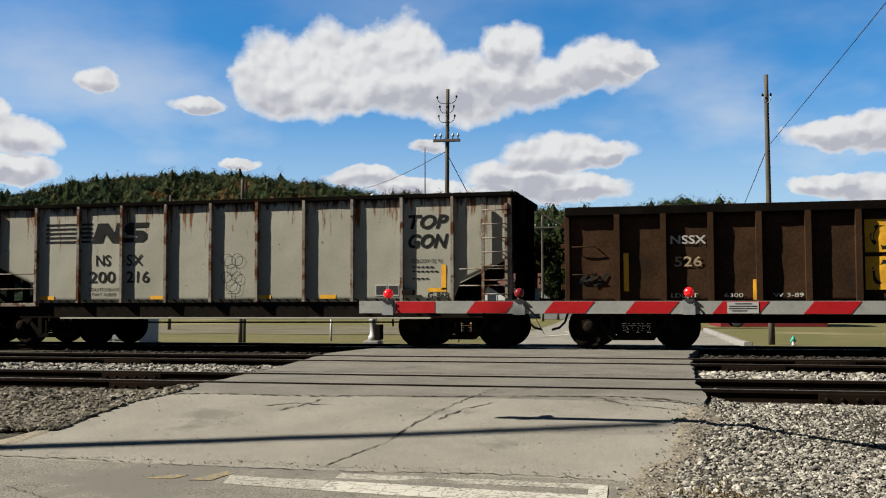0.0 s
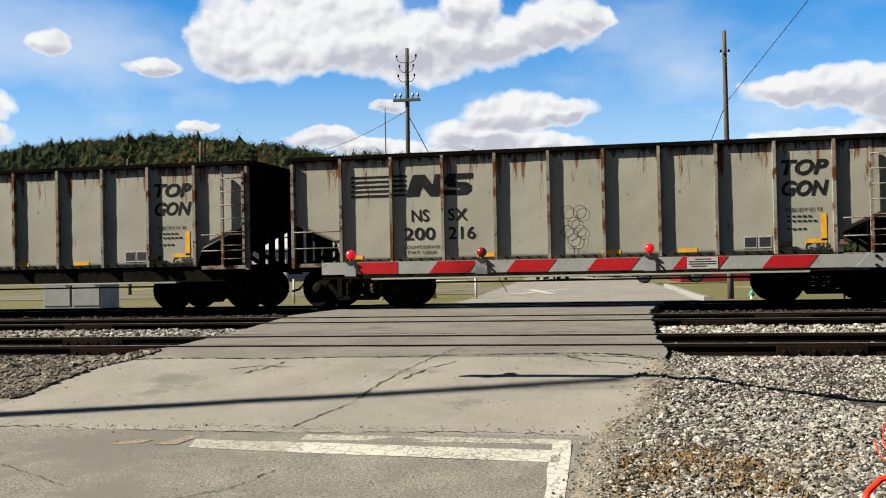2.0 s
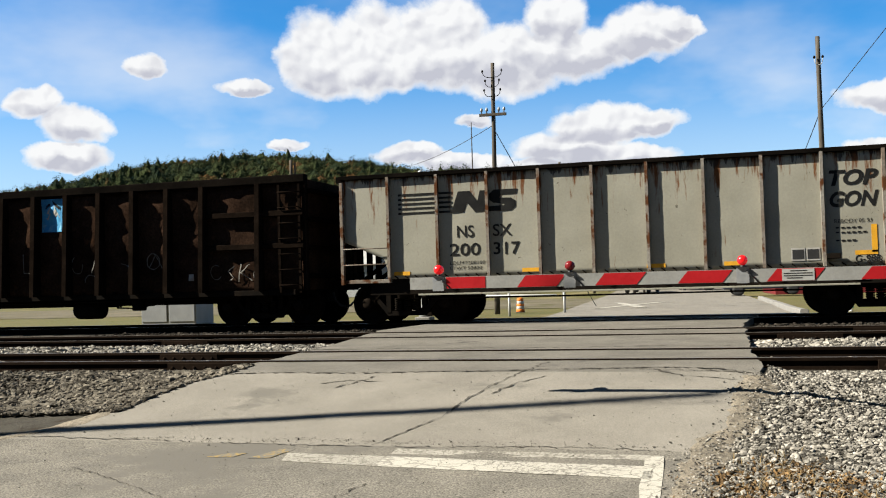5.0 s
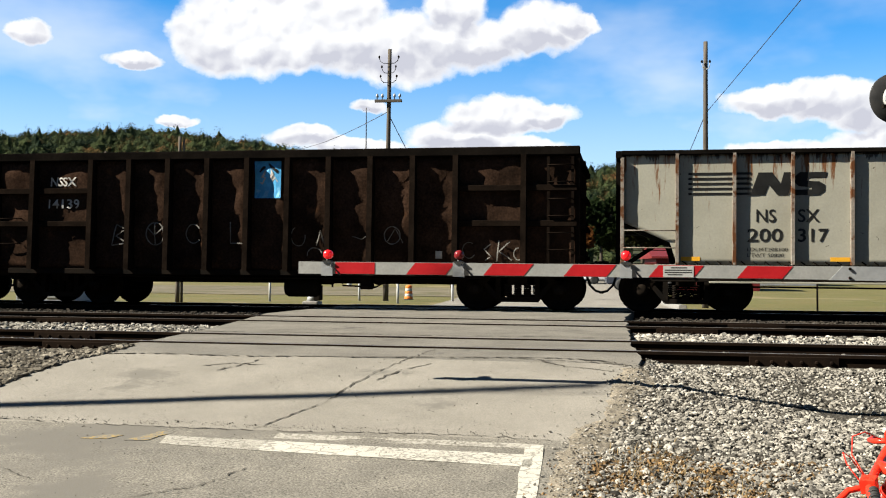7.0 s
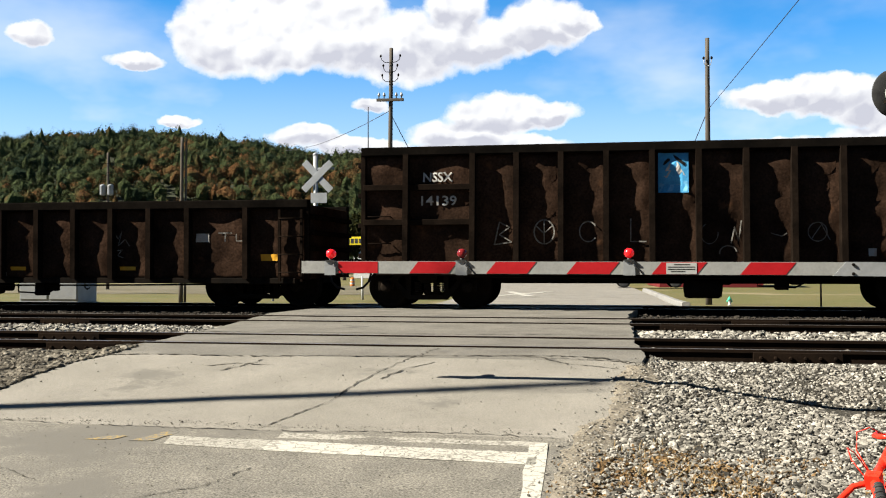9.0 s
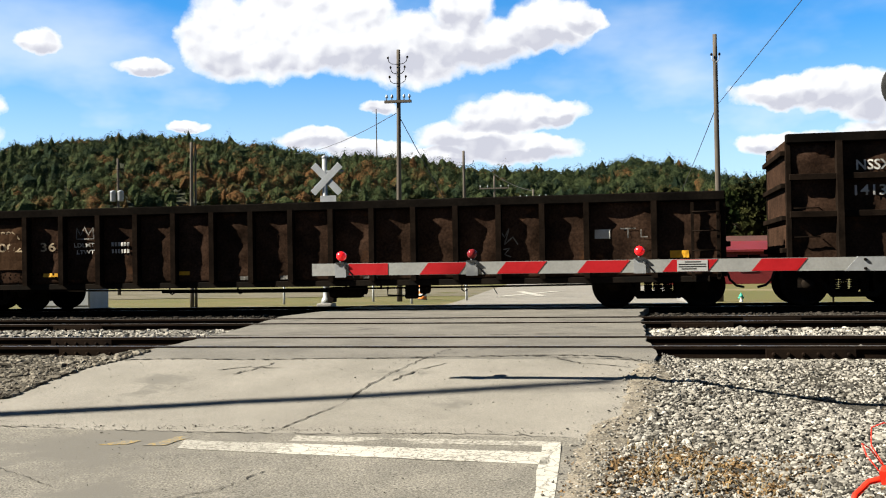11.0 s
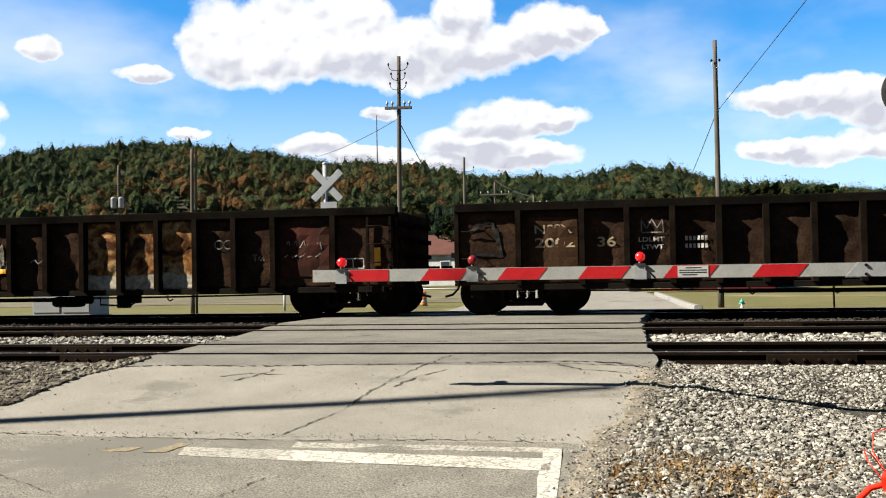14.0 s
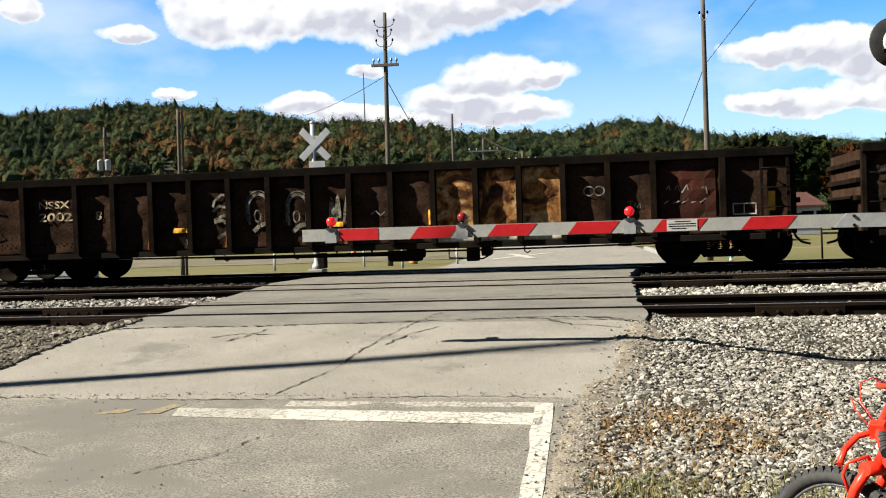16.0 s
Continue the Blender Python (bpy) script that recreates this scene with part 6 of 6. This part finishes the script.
utility_pole(-84.0, 322.0, 20.0, 0.22, "thin far mast on the ridge", ((19.0, 1.2, "hook"),), name="radio_mast")
wire((2.42, 32.9, 5.75), (6.0, 6.0, 8.8), 0.1, r=0.010)
wire((2.42, 33.1, 5.75), (2.0, 62.0, 4.1), 0.1, r=0.014)
wire((-8.62, 36.0, 6.45), (-24.4, 70.0, 9.05), 0.35, r=0.012)
wire((-8.60, 36.0, 6.45), (-5.6, 40.0, -0.3), 0.05, r=0.014)
wire((-11.3, 80.0, 8.0), (-7.4, 72.0, 6.0), 0.2, r=0.02)

# the pole off to the side whose shadow crosses the road
shade = utility_pole(-14.0, 6.4, 11.9, 0.12, "tall leaning wooden utility pole standing off the road", ((11.2, 0.5, "hook"),))
shade.matrix_basis = shade.matrix_basis @ pose(0, 0, 0, 9.0, 0, 0)


# ---- lineside and far side ----
def cabinet():
    f = ground_z(-17, 28.2)
    c = empty("signal_cabinet", pose(-17.0, 28.2, f), "large bare aluminium signal equipment cabinet past the tracks", "cabinet")
    # grey darker than aluminium; the near side's shade is in the colour
    part("body", bbox(-0.95, 0.95, -0.55, 0.55, 0.1, 1.75, 0.03), M_GREYPAINT, c)
    part("plinth", bbox(-1.0, 1.0, -0.6, 0.6, -0.05, 0.1, 0.01), M_CONCRETE, c)
    for x in (-0.48, 0.48):
        d = part("door", bbox(x - 0.44, x + 0.44, -0.575, -0.553, 0.2, 1.65, 0.01), M_GREYPAINT, c)
        part("handle", bbox(x + 0.3, x + 0.34, -0.60, -0.577, 0.8, 1.0, 0.008), M_STEEL, d)


def barrel(x, y):
    b = empty("traffic_barrel", pose(x, y, ground_z(x, y)) @ Matrix.Scale(0.55, 4), "orange and white striped traffic barrel", "traffic barrel")
    z = 0.06
    bm = bmesh.new()
    lathe(bm, [(0.32, 0.0), (0.33, 0.03), (0.30, 0.06)], 24)
    part("rubber_base", bm, M_RUBBER, b)
    for i, m in enumerate((M_SAFETY, M_WHITE, M_SAFETY, M_WHITE, M_SAFETY)):
        r = 0.28 - 0.014 * i
        bm = bmesh.new()
        lathe(bm, [(r, z), (r + 0.008, z + 0.01), (r, z + 0.17), (r - 0.01, z + 0.18)], 24)
        part("band", bm, m, b)
        z += 0.18
    bm = bmesh.new()
    lathe(bm, [(0.2, z), (0.18, z + 0.03), (0.05, z + 0.05)], 20)
    part("top", bm, M_SAFETY, b)


def hydrant(x, y):
    h = empty("fire_hydrant", pose(x, y, ground_z(x, y)) @ Matrix.Scale(0.55, 4), "small green and white fire hydrant in the grass", "fire hydrant")
    bm = bmesh.new()
    lathe(bm, [(0.11, 0.0), (0.11, 0.04), (0.075, 0.05), (0.075, 0.3), (0.09, 0.31)], 16)
    part("barrel", bm, M_WHITE, h)
    bm = bmesh.new()
    lathe(bm, [(0.115, 0.30), (0.12, 0.33), (0.10, 0.40), (0.05, 0.45), (0.03, 0.5), (0.02, 0.52)], 16)
    tube(bm, (-0.16, 0, 0.24), (0.16, 0, 0.24), 0.05, n=12)
    part("bonnet", bm, M_TEAL, h)


def post(x, y, h, r, mat, label, name="post"):
    bm = bmesh.new()
    tube(bm, (0, 0, -0.05), (0, 0, h), r, r * 0.9, n=8)
    ob = part(name, bm, mat, at=pose(x, y, ground_z(x, y), 0, random.uniform(-2, 2), 0))
    tagged(ob, label, "post", "fence posts in the grass")


cabinet()
barrel(-8.13, 37.69)
barrel(-17.2, 62.0)
hydrant(3.0, 32.5)
for x, y in ((5.6, 32.0), (8.4, 32.0), (11.2, 32.0)):
    post(x, y, 1.05, 0.03, M_STEEL, "thin dark steel fence post in the grass")
for x, y in ((-7.6, 33.5), (-9.6, 36.0), (-12.3, 34.0), (-5.9, 34.5)):
    post(x, y, 0.85, 0.045, M_WHITE, "short white marker post beside the road")
bm = bmesh.new()
tube(bm, (-6.2, 34.6, 0.28), (-9.4, 36.1, 0.28), 0.03, n=8)
tagged(part("guard_bar", bm, M_WHITE), "white bar carried by short posts", "barrier")


# ---- buildings and vehicles in the distance ----
M_WALLW = material("white_clapboard", (0.275, 0.275, 0.269), (0.217, 0.217, 0.21), rough=0.8, scale=1, fine=10, bump=0.1)
M_ROOFR = material("brown_red_roof", (0.064, 0.024, 0.0176), (0.0416, 0.0176, 0.0144), rough=0.9, scale=1, fine=12, bump=0.2)
M_BARN = material("red_metal_siding", (0.115, 0.0112, 0.0112), (0.0864, 0.0096, 0.0096), rough=0.6, scale=0.6, fine=12, bump=0.1)
M_GLASS = material("dark_window_glass", (0.02, 0.025, 0.03), rough=0.12, scale=2, bump=0)
M_YSIGN = material("yellow_sign_face", (0.6, 0.464, 0.016), rough=0.5, scale=3, bump=0.02)


def house(x, y, w, d, h, roof, wall, roofmat, label, turn=0.0, windows=3):
    g = empty("house", pose(x, y, road_z(y) - 0.05, 0, 0, turn), label, "house")
    part("wall", bbox(-w / 2, w / 2, -d / 2, d / 2, 0, h, 0.02), wall, g)
    bm = bmesh.new()
    prism(bm, [(-d / 2 - 0.4, h), (d / 2 + 0.4, h), (d / 2 + 0.4, h + 0.12), (0, h + roof), (-d / 2 - 0.4, h + 0.12)], -w / 2 - 0.3, w / 2 + 0.3)
    bmesh.ops.rotate(bm, verts=bm.verts[:], cent=(0, 0, 0), matrix=Matrix.Rotation(radians(90), 3, "Z"))
    part("roof", bm, roofmat, g)
    for i in range(windows):
        xx = -w / 2 + w * (i + 0.5) / windows
        f = part("window", bbox(xx - 0.5, xx + 0.5, -d / 2 - 0.05, -d / 2 + 0.02, h * 0.38, h * 0.82, 0.01), M_WHITE, g)
        part("pane", bbox(xx - 0.42, xx + 0.42, -d / 2 - 0.065, -d / 2 - 0.052, h * 0.41, h * 0.79, 0.0), M_GLASS, f)


def parked_car(x, y, turn, paint, label):
    c = empty("car", pose(x, y, road_z(y), 0, 0, turn), label, "car")
    bm = bmesh.new()
    prism(bm, [(-2.2, 0.35), (2.2, 0.35), (2.25, 0.75), (1.3, 0.92), (0.65, 1.42), (-0.9, 1.45), (-1.6, 0.98), (-2.2, 0.92)], -0.85, 0.85)
    bmesh.ops.bevel(bm, geom=bm.edges[:], offset=0.06, segments=2, affect="EDGES")
    part("body", bm, paint, c)
    for s in (-1, 1):
        bm = bmesh.new()
        prism(bm, [(-1.35, 1.0), (1.05, 0.98), (0.55, 1.34), (-0.85, 1.36)], s * 0.852 - 0.005, s * 0.852 + 0.005)
        part("side_window", bm, M_GLASS, c)
        for q in (-1.4, 1.4):
            bm = bmesh.new()
            lathe(bm, [(0.2, -0.1), (0.32, -0.1), (0.33, 0.0), (0.32, 0.1), (0.2, 0.1)], 18, pose(q, s * 0.78, 0.33, 90, 0, 0))
            part("wheel", bm, M_RUBBER, c)


house(-9.6, 92.0, 7.0, 7.0, 2.6, 1.5, M_WALLW, M_ROOFR, "white clapboard house with a reddish-brown roof", 8)
house(-20.0, 96.0, 10.0, 8.0, 2.8, 2.0, M_WALLW, M_ROOFR, "pale house with a dark red roof among trees", -12)
house(4.4, 66.0, 6.0, 8.0, 1.9, 0.7, M_BARN, M_BARN, "low red metal shed beside the road", 4, 2)
house(9.5, 84.0, 8.0, 8.0, 2.1, 1.2, M_WALLW, M_ROOFR, "white house with a low roof", 10)
house(-38.0, 92.0, 11.0, 8.0, 2.9, 2.2, M_WALLW, M_WALLW, "long white building with a pale roof", 0, 4)
M_CARW = material("white_car_paint", (0.72, 0.72, 0.72), rough=0.3, scale=2, bump=0)
M_CARD = material("dark_car_paint", (0.04, 0.045, 0.06), rough=0.3, scale=2, bump=0)
parked_car(-7.2, 76.0, 82, M_CARW, "white saloon car on the far road")
parked_car(-3.9, 82.0, 100, M_CARD, "dark parked car by the far road")
parked_car(-1.2, 79.0, 10, M_CARW, "white parked car by the shed")
parked_car(1.0, 58.0, 5, M_CARD, "dark car parked beside the red shed")

sg = empty("store_sign", pose(-16.6, 60.0, ground_z(-16, 60)), "yellow roadside store sign with black bars for letters", "sign")
part("sign_face", bbox(-1.35, 1.35, -0.1, 0.1, 2.55, 3.05, 0.02), M_YSIGN, sg)
for i in range(9):
    bm = bmesh.new()
    box(bm, -1.15 + 0.26 * i, -0.98 + 0.26 * i, -0.115, -0.101, 2.66, 2.93)
    part("letter_bar", bm, M_BLACK, sg)
for x in (-1.1, 1.1):
    bm = bmesh.new()
    tube(bm, (x, 0, 0), (x, 0, 2.58), 0.06, n=8)
    part("sign_post", bm, M_STEEL, sg)


# ---- trees near the houses ----
def foliage(name, dark, mid, turn):
    m = leaf_material(name, dark, mid, turn)
    return m


M_FOL = [foliage("green_foliage", (0.010, 0.018, 0.005), (0.024, 0.032, 0.008), (0.036, 0.034, 0.010)), foliage("rust_foliage", (0.04, 0.016, 0.005), (0.085, 0.032, 0.008), (0.10, 0.05, 0.012)), foliage("olive_foliage", (0.02, 0.022, 0.007), (0.04, 0.04, 0.012), (0.06, 0.045, 0.014))]
M_BARK = material("bark", (0.06, 0.05, 0.04), rough=0.95, scale=3, fine=20, spec=0.05)


def tree(x, y, h, seed, fol, label):
    rng = np.random.default_rng(seed)
    t = empty("tree", pose(x, y, road_z(min(y, 110)) - 0.1), label, "tree", "trees near the houses")
    bm = bmesh.new()
    lathe(bm, [(0.028 * h, 0.0), (0.022 * h, 0.1 * h), (0.016 * h, 0.4 * h), (0.006 * h, 0.85 * h)], 10)
    for i in range(6):
        a, z = rng.uniform(0, 6.28), rng.uniform(0.3, 0.65) * h
        tube(bm, (0, 0, z), (0.28 * h * math.cos(a), 0.28 * h * math.sin(a), z + 0.2 * h), 0.009 * h, 0.003 * h, n=6)
    part("trunk", bm, M_BARK, t)
    vs, fs, off = [], [], 0
    for i in range(1500):
        u = rng.normal(0, 1, 3)
        u /= np.linalg.norm(u)
        lobe = rng.integers(9)
        c = np.array([0.22 * h * math.cos(lobe * 2.4) * (0.4 + 0.6 * (lobe % 3) / 2), 0.22 * h * math.sin(lobe * 2.4) * (0.4 + 0.6 * (lobe % 3) / 2), h * (0.48 + 0.045 * lobe)])
        p = c + u * h * rng.uniform(0.09, 0.17) * (1, 1, 0.8)
        s = rng.uniform(0.016, 0.034) * h
        q = rng.normal(0, 1, (4, 3)) * s + p
        vs.append(q)
        fs += [(off, off + 1, off + 2), (off, off + 2, off + 3), (off + 1, off + 3, off + 2)]
        off += 4
    me = bpy.data.meshes.new("crown")
    me.from_pydata(np.concatenate(vs).tolist(), [], fs)
    me.materials.append(fol)
    ob = new("crown", me)
    ob.parent = t


for i, (x, y, h, f) in enumerate(((-13.5, 99, 8.5, 2), (-6.5, 104, 8.0, 0), (-4.6, 90, 5.0, 1), (-2.5, 100, 8.5, 0), (1.5, 104, 9.0, 2), (6.0, 95, 8.0, 0), (10.5, 102, 9.5, 2), (15.0, 98, 9.0, 0), (19.5, 104, 8.5, 1), (24.0, 99, 9.0, 2), (-17.0, 96, 7.0, 0), (-25.0, 104, 9.0, 2), (-33.0, 100, 8.5, 0), (-46.0, 104, 9.0, 2), (-58.0, 100, 8.0, 0), (-24.0, 84, 6.0, 2), (-8.9, 86, 3.6, 1), (-11.0, 87, 5.0, 0))):
    tree(x, y, h, 50 + i, M_FOL[f], ("leafy green tree with a rounded crown", "small rust-orange autumn tree", "olive green tree turning yellow")[f])


# ---- bicycle ----
def bicycle():
    base = Vector((0.648, 3.50, ground_z(0.6, 3.5)))
    b = empty("bicycle", Matrix.Translation(base) @ pose(0, 0, 0, -9, 0, 0) @ pose(0, 0, 0, 0, 0, 127), "bright red mountain bicycle standing on the gravel verge", "bicycle")
    R = 0.335

    def road_wheel(x, turn):
        m = pose(x, 0, R, 0, 0, turn)
        bm = bmesh.new()
        n, k = 44, 10
        rings = []
        for i in range(n):
            a = 2 * math.pi * i / n
            rings.append([bm.verts.new(m @ Vector(((R - 0.026 + 0.026 * math.cos(2 * math.pi * j / k)) * math.cos(a), 0.026 * math.sin(2 * math.pi * j / k), (R - 0.026 + 0.026 * math.cos(2 * math.pi * j / k)) * math.sin(a)))) for j in range(k)])
        for i in range(n):
            for j in range(k):
                bm.faces.new((rings[i][j], rings[i][(j + 1) % k], rings[(i + 1) % n][(j + 1) % k], rings[(i + 1) % n][j])).smooth = True
        for i in range(60):
            a = 2 * math.pi * i / 60
            for s in (-0.016, 0.0, 0.016):
                mm = m @ pose(0, 0, 0, 0, -math.degrees(a) + (3 if s == 0 else 0), 0)
                box(bm, R - 0.012 - abs(s) * 0.35, R + 0.005 - abs(s) * 0.35, s - 0.007, s + 0.007, -0.011, 0.011, mm)
        bmesh.ops.recalc_face_normals(bm, faces=bm.faces[:])
        w = part("wheel", bm, M_RUBBER, b, "black knobbly tyre")
        bm = bmesh.new()
        pipe(bm, [m @ p for p in arc((0, 0, 0), R - 0.055, 0, 2 * math.pi, 40)], 0.007, 8)
        part("rim", bm, M_RIM, w)
        bm = bmesh.new()
        for i in range(24):
            a = 2 * math.pi * i / 24
            tube(bm, m @ Vector((0.02 * math.cos(a + 1.2), 0.02 * (-1) ** i, 0.02 * math.sin(a + 1.2))), m @ Vector(((R - 0.055) * math.cos(a), 0, (R - 0.055) * math.sin(a))), 0.0012, n=4, caps=False)
        tube(bm, m @ Vector((0, -0.05, 0)), m @ Vector((0, 0.05, 0)), 0.02, n=12)
        part("spokes", bm, M_RIM, w)
    road_wheel(0.0, 0)
    road_wheel(-1.05, 0)
    bm = bmesh.new()
    for s in (-1, 1):
        pipe(bm, [(0, s * 0.06, R), (-0.06, s * 0.062, R + 0.12), (-0.14, s * 0.055, R + 0.28), (-0.185, s * 0.045, R + 0.345)], 0.017, 10)
    tube(bm, (-0.185, -0.06, R + 0.345), (-0.185, 0.06, R + 0.345), 0.024, n=12)
    part("fork", bm, M_BIKE, b)
    bm = bmesh.new()
    for s in (-1, 1):
        pipe(bm, [(-0.10, s * 0.04, R + 0.26), (-0.09, s * 0.055, R + 0.32), (-0.11, s * 0.05, R + 0.36), (-0.15, 0.0, R + 0.38)], 0.006, 6)
    part("front_brake", bm, M_BIKE, b)
    bm = bmesh.new()
    ht, hb = Vector((-0.275, 0, R + 0.46)), Vector((-0.20, 0, R + 0.36))
    tube(bm, hb, ht, 0.026, n=14)
    bb, st = Vector((-0.72, 0, 0.29)), Vector((-0.86, 0, 0.78))
    tube(bm, hb + Vector((-0.02, 0, 0.02)), bb, 0.024, n=12)
    tube(bm, ht, st, 0.02, n=12)
    tube(bm, bb, st + Vector((-0.02, 0, 0.05)), 0.02, n=12)
    for s in (-1, 1):
        tube(bm, st, (-1.05, s * 0.065, R), 0.010, n=8)
        tube(bm, bb, (-1.05, s * 0.065, R), 0.011, n=8)
    part("frame", bm, M_BIKE, b)
    part("saddle", bbox(-1.03, -0.76, -0.07, 0.07, 0.88, 0.93, 0.03), M_RUBBER, b)
    bm = bmesh.new()
    tube(bm, (-0.86, 0, 0.78), (-0.89, 0, 0.9), 0.013, n=10)
    part("seat_post", bm, M_RIM, b)
    bm = bmesh.new()
    tube(bm, ht, ht + Vector((-0.03, 0, 0.06)), 0.022, n=12)
    tube(bm, ht + Vector((-0.03, 0, 0.05)), ht + Vector((0.04, 0, 0.07)), 0.02, n=12)
    part("stem", bm, M_BIKE, b)
    c = ht + Vector((0.04, 0, 0.07))
    bm = bmesh.new()
    pipe(bm, [c + Vector(p) for p in ((-0.06, 0.31, 0.02), (-0.02, 0.2, 0.02), (0, 0.09, 0.0), (0, 0, 0), (0, -0.09, 0.0), (-0.02, -0.2, 0.02), (-0.06, -0.31, 0.02))], 0.0135, 10)
    bar = part("handlebar", bm, M_BIKE, b, at=Matrix.Translation(c) @ pose(0, 0, 0.0, -25, 0, 26) @ Matrix.Translation(-c))
    for s in (-1, 1):
        bm = bmesh.new()
        for i in range(7):
            tube(bm, c + Vector((-0.032 - 0.005 * i, s * (0.21 + 0.016 * i), 0.02)), c + Vector((-0.037 - 0.005 * i, s * (0.222 + 0.016 * i), 0.02)), 0.0185 if i % 2 else 0.0172, n=12)
        part("grip", bm, M_RUBBER, bar)
        bm = bmesh.new()
        box(bm, -0.022, 0.022, -0.02, 0.02, -0.022, 0.022, Matrix.Translation(c + Vector((-0.012, s * 0.17, 0.02))))
        pipe(bm, [c + Vector(p) for p in ((0.0, s * 0.165, 0.01), (0.05, s * 0.18, 0.0), (0.08, s * 0.23, -0.02), (0.085, s * 0.29, -0.04))], 0.010, 8)
        part("brake_lever", bm, M_BIKE, bar)
        bm = bmesh.new()
        pipe(bm, [c + Vector(p) for p in ((0.02, s * 0.15, 0.02), (0.06, s * 0.12, 0.06), (0.085, s * 0.06, 0.07), (0.08, s * 0.01, 0.03), (0.03, 0, -0.08), (-0.02, 0, -0.16))], 0.0022, 6)
        part("cable", bm, M_BIKE, bar)
    bm = bmesh.new()
    lathe(bm, [(0.03, -0.008), (0.09, -0.006), (0.09, 0.006), (0.03, 0.008)], 24, pose(-0.72, -0.06, 0.29, 90, 0, 0))
    tube(bm, (-0.72, -0.08, 0.29), (-0.60, -0.08, 0.18), 0.01, n=8)
    tube(bm, (-0.72, 0.08, 0.29), (-0.84, 0.08, 0.40), 0.01, n=8)
    part("crankset", bm, M_STEEL, b)
    for x, y, z in ((-0.6, -0.12, 0.18), (-0.84, 0.12, 0.40)):
        part("pedal", bbox(x - 0.045, x + 0.045, y - 0.045, y + 0.045, z - 0.012, z + 0.012, 0.004), M_RUBBER, b)
    bm = bmesh.new()
    tube(bm, (-0.80, -0.06, 0.28), (-0.86, -0.20, 0.02), 0.009, n=8)
    part("kickstand", bm, M_RIM, b)


bicycle()


# ---- weeds and litter on the verge ----
def blades(name, count, where, lo, hi, mat, label, seed, wide=0.004):
    rng = np.random.default_rng(seed)
    vs, fs = [], []
    for i in range(count):
        x, y = where(rng)
        z = ground_z(x, y) + 0.005
        h, a, bend = rng.uniform(lo, hi), rng.uniform(0, 6.28), rng.uniform(0.2, 1.4)
        ca, sa, w = math.cos(a), math.sin(a), wide * rng.uniform(0.7, 1.4)
        k = len(vs)
        for u in (0.0, 0.5, 1.0):
            off = bend * h * u * u
            ww = w * (1 - 0.8 * u)
            for s in (-1, 1):
                vs.append((x + ca * off - sa * ww * s, y + sa * off + ca * ww * s, z + h * (u - 0.35 * u * u * min(bend, 1.0))))
        fs += [(k, k + 1, k + 3, k + 2), (k + 2, k + 3, k + 5, k + 4)]
    me = bpy.data.meshes.new(name)
    me.from_pydata(vs, [], fs)
    me.materials.append(mat)
    tagged(new(name, me), label, "grass", kind="stuff")


_r = random.Random(21)
TUFTS = [(_r.uniform(-0.3, 1.7), _r.uniform(3.4, 6.2)) for _ in range(44)] + [(0.28, 7.1), (0.5, 6.8), (0.75, 6.6), (0.05, 6.9), (0.1, 7.6)]


def near_tuft(rng):
    x, y = TUFTS[rng.integers(len(TUFTS))]
    return x + rng.normal(0, 0.12), y + rng.normal(0, 0.16)


def low_tuft(rng):
    x, y = TUFTS[rng.integers(len(TUFTS))]
    return x + rng.normal(0, 0.14), min(y, 5.6) + rng.normal(0, 0.18)


def on_verge(rng):
    if rng.random() < 0.4:
        cx, cy = ((0.2, 7.5), (0.35, 7.35), (0.55, 7.1), (0.0, 6.9), (-0.25, 7.2), (-0.28, 6.5), (0.7, 6.6))[rng.integers(7)]
        return cx + rng.normal(0, 0.13), cy + rng.normal(0, 0.16)
    while True:
        x, y = rng.uniform(-0.45, 2.2), 2.8 + 4.8 * rng.random()
        if x > lerp_table(ROAD_R, y) - 0.08 and noise.noise((x * 1.6, y * 1.1, 2.0)) + 0.25 > rng.random() * 0.9:
            return x, y


blades("dry_grass", 2000, near_tuft, 0.03, 0.11, M_STRAW, "dry straw-coloured grass on the gravel verge", 31)
blades("weeds", 2600, low_tuft, 0.03, 0.10, M_WEED, "low green weeds on the gravel verge", 32)
blades("leaf_litter", 5200, on_verge, 0.012, 0.032, M_LEAVES, "brown fallen leaves scattered over the gravel", 33, wide=0.014)


def motions():
    for thing, offset in KEYED:
        if thing.name.startswith("wheelset"):
            rows = []
            n = 110
            for i in range(n + 1):
                t = 16.0 * i / n
                rows.append((t, pose(offset, 0, WHEEL_R, 0, math.degrees(train_x(t) / WHEEL_R), 0)))
            walk(thing, rows)
        else:
            walk(thing, [(t, pose(offset + sx, TRACK_Y, 0)) for t, sx in TRAIN])


motions()
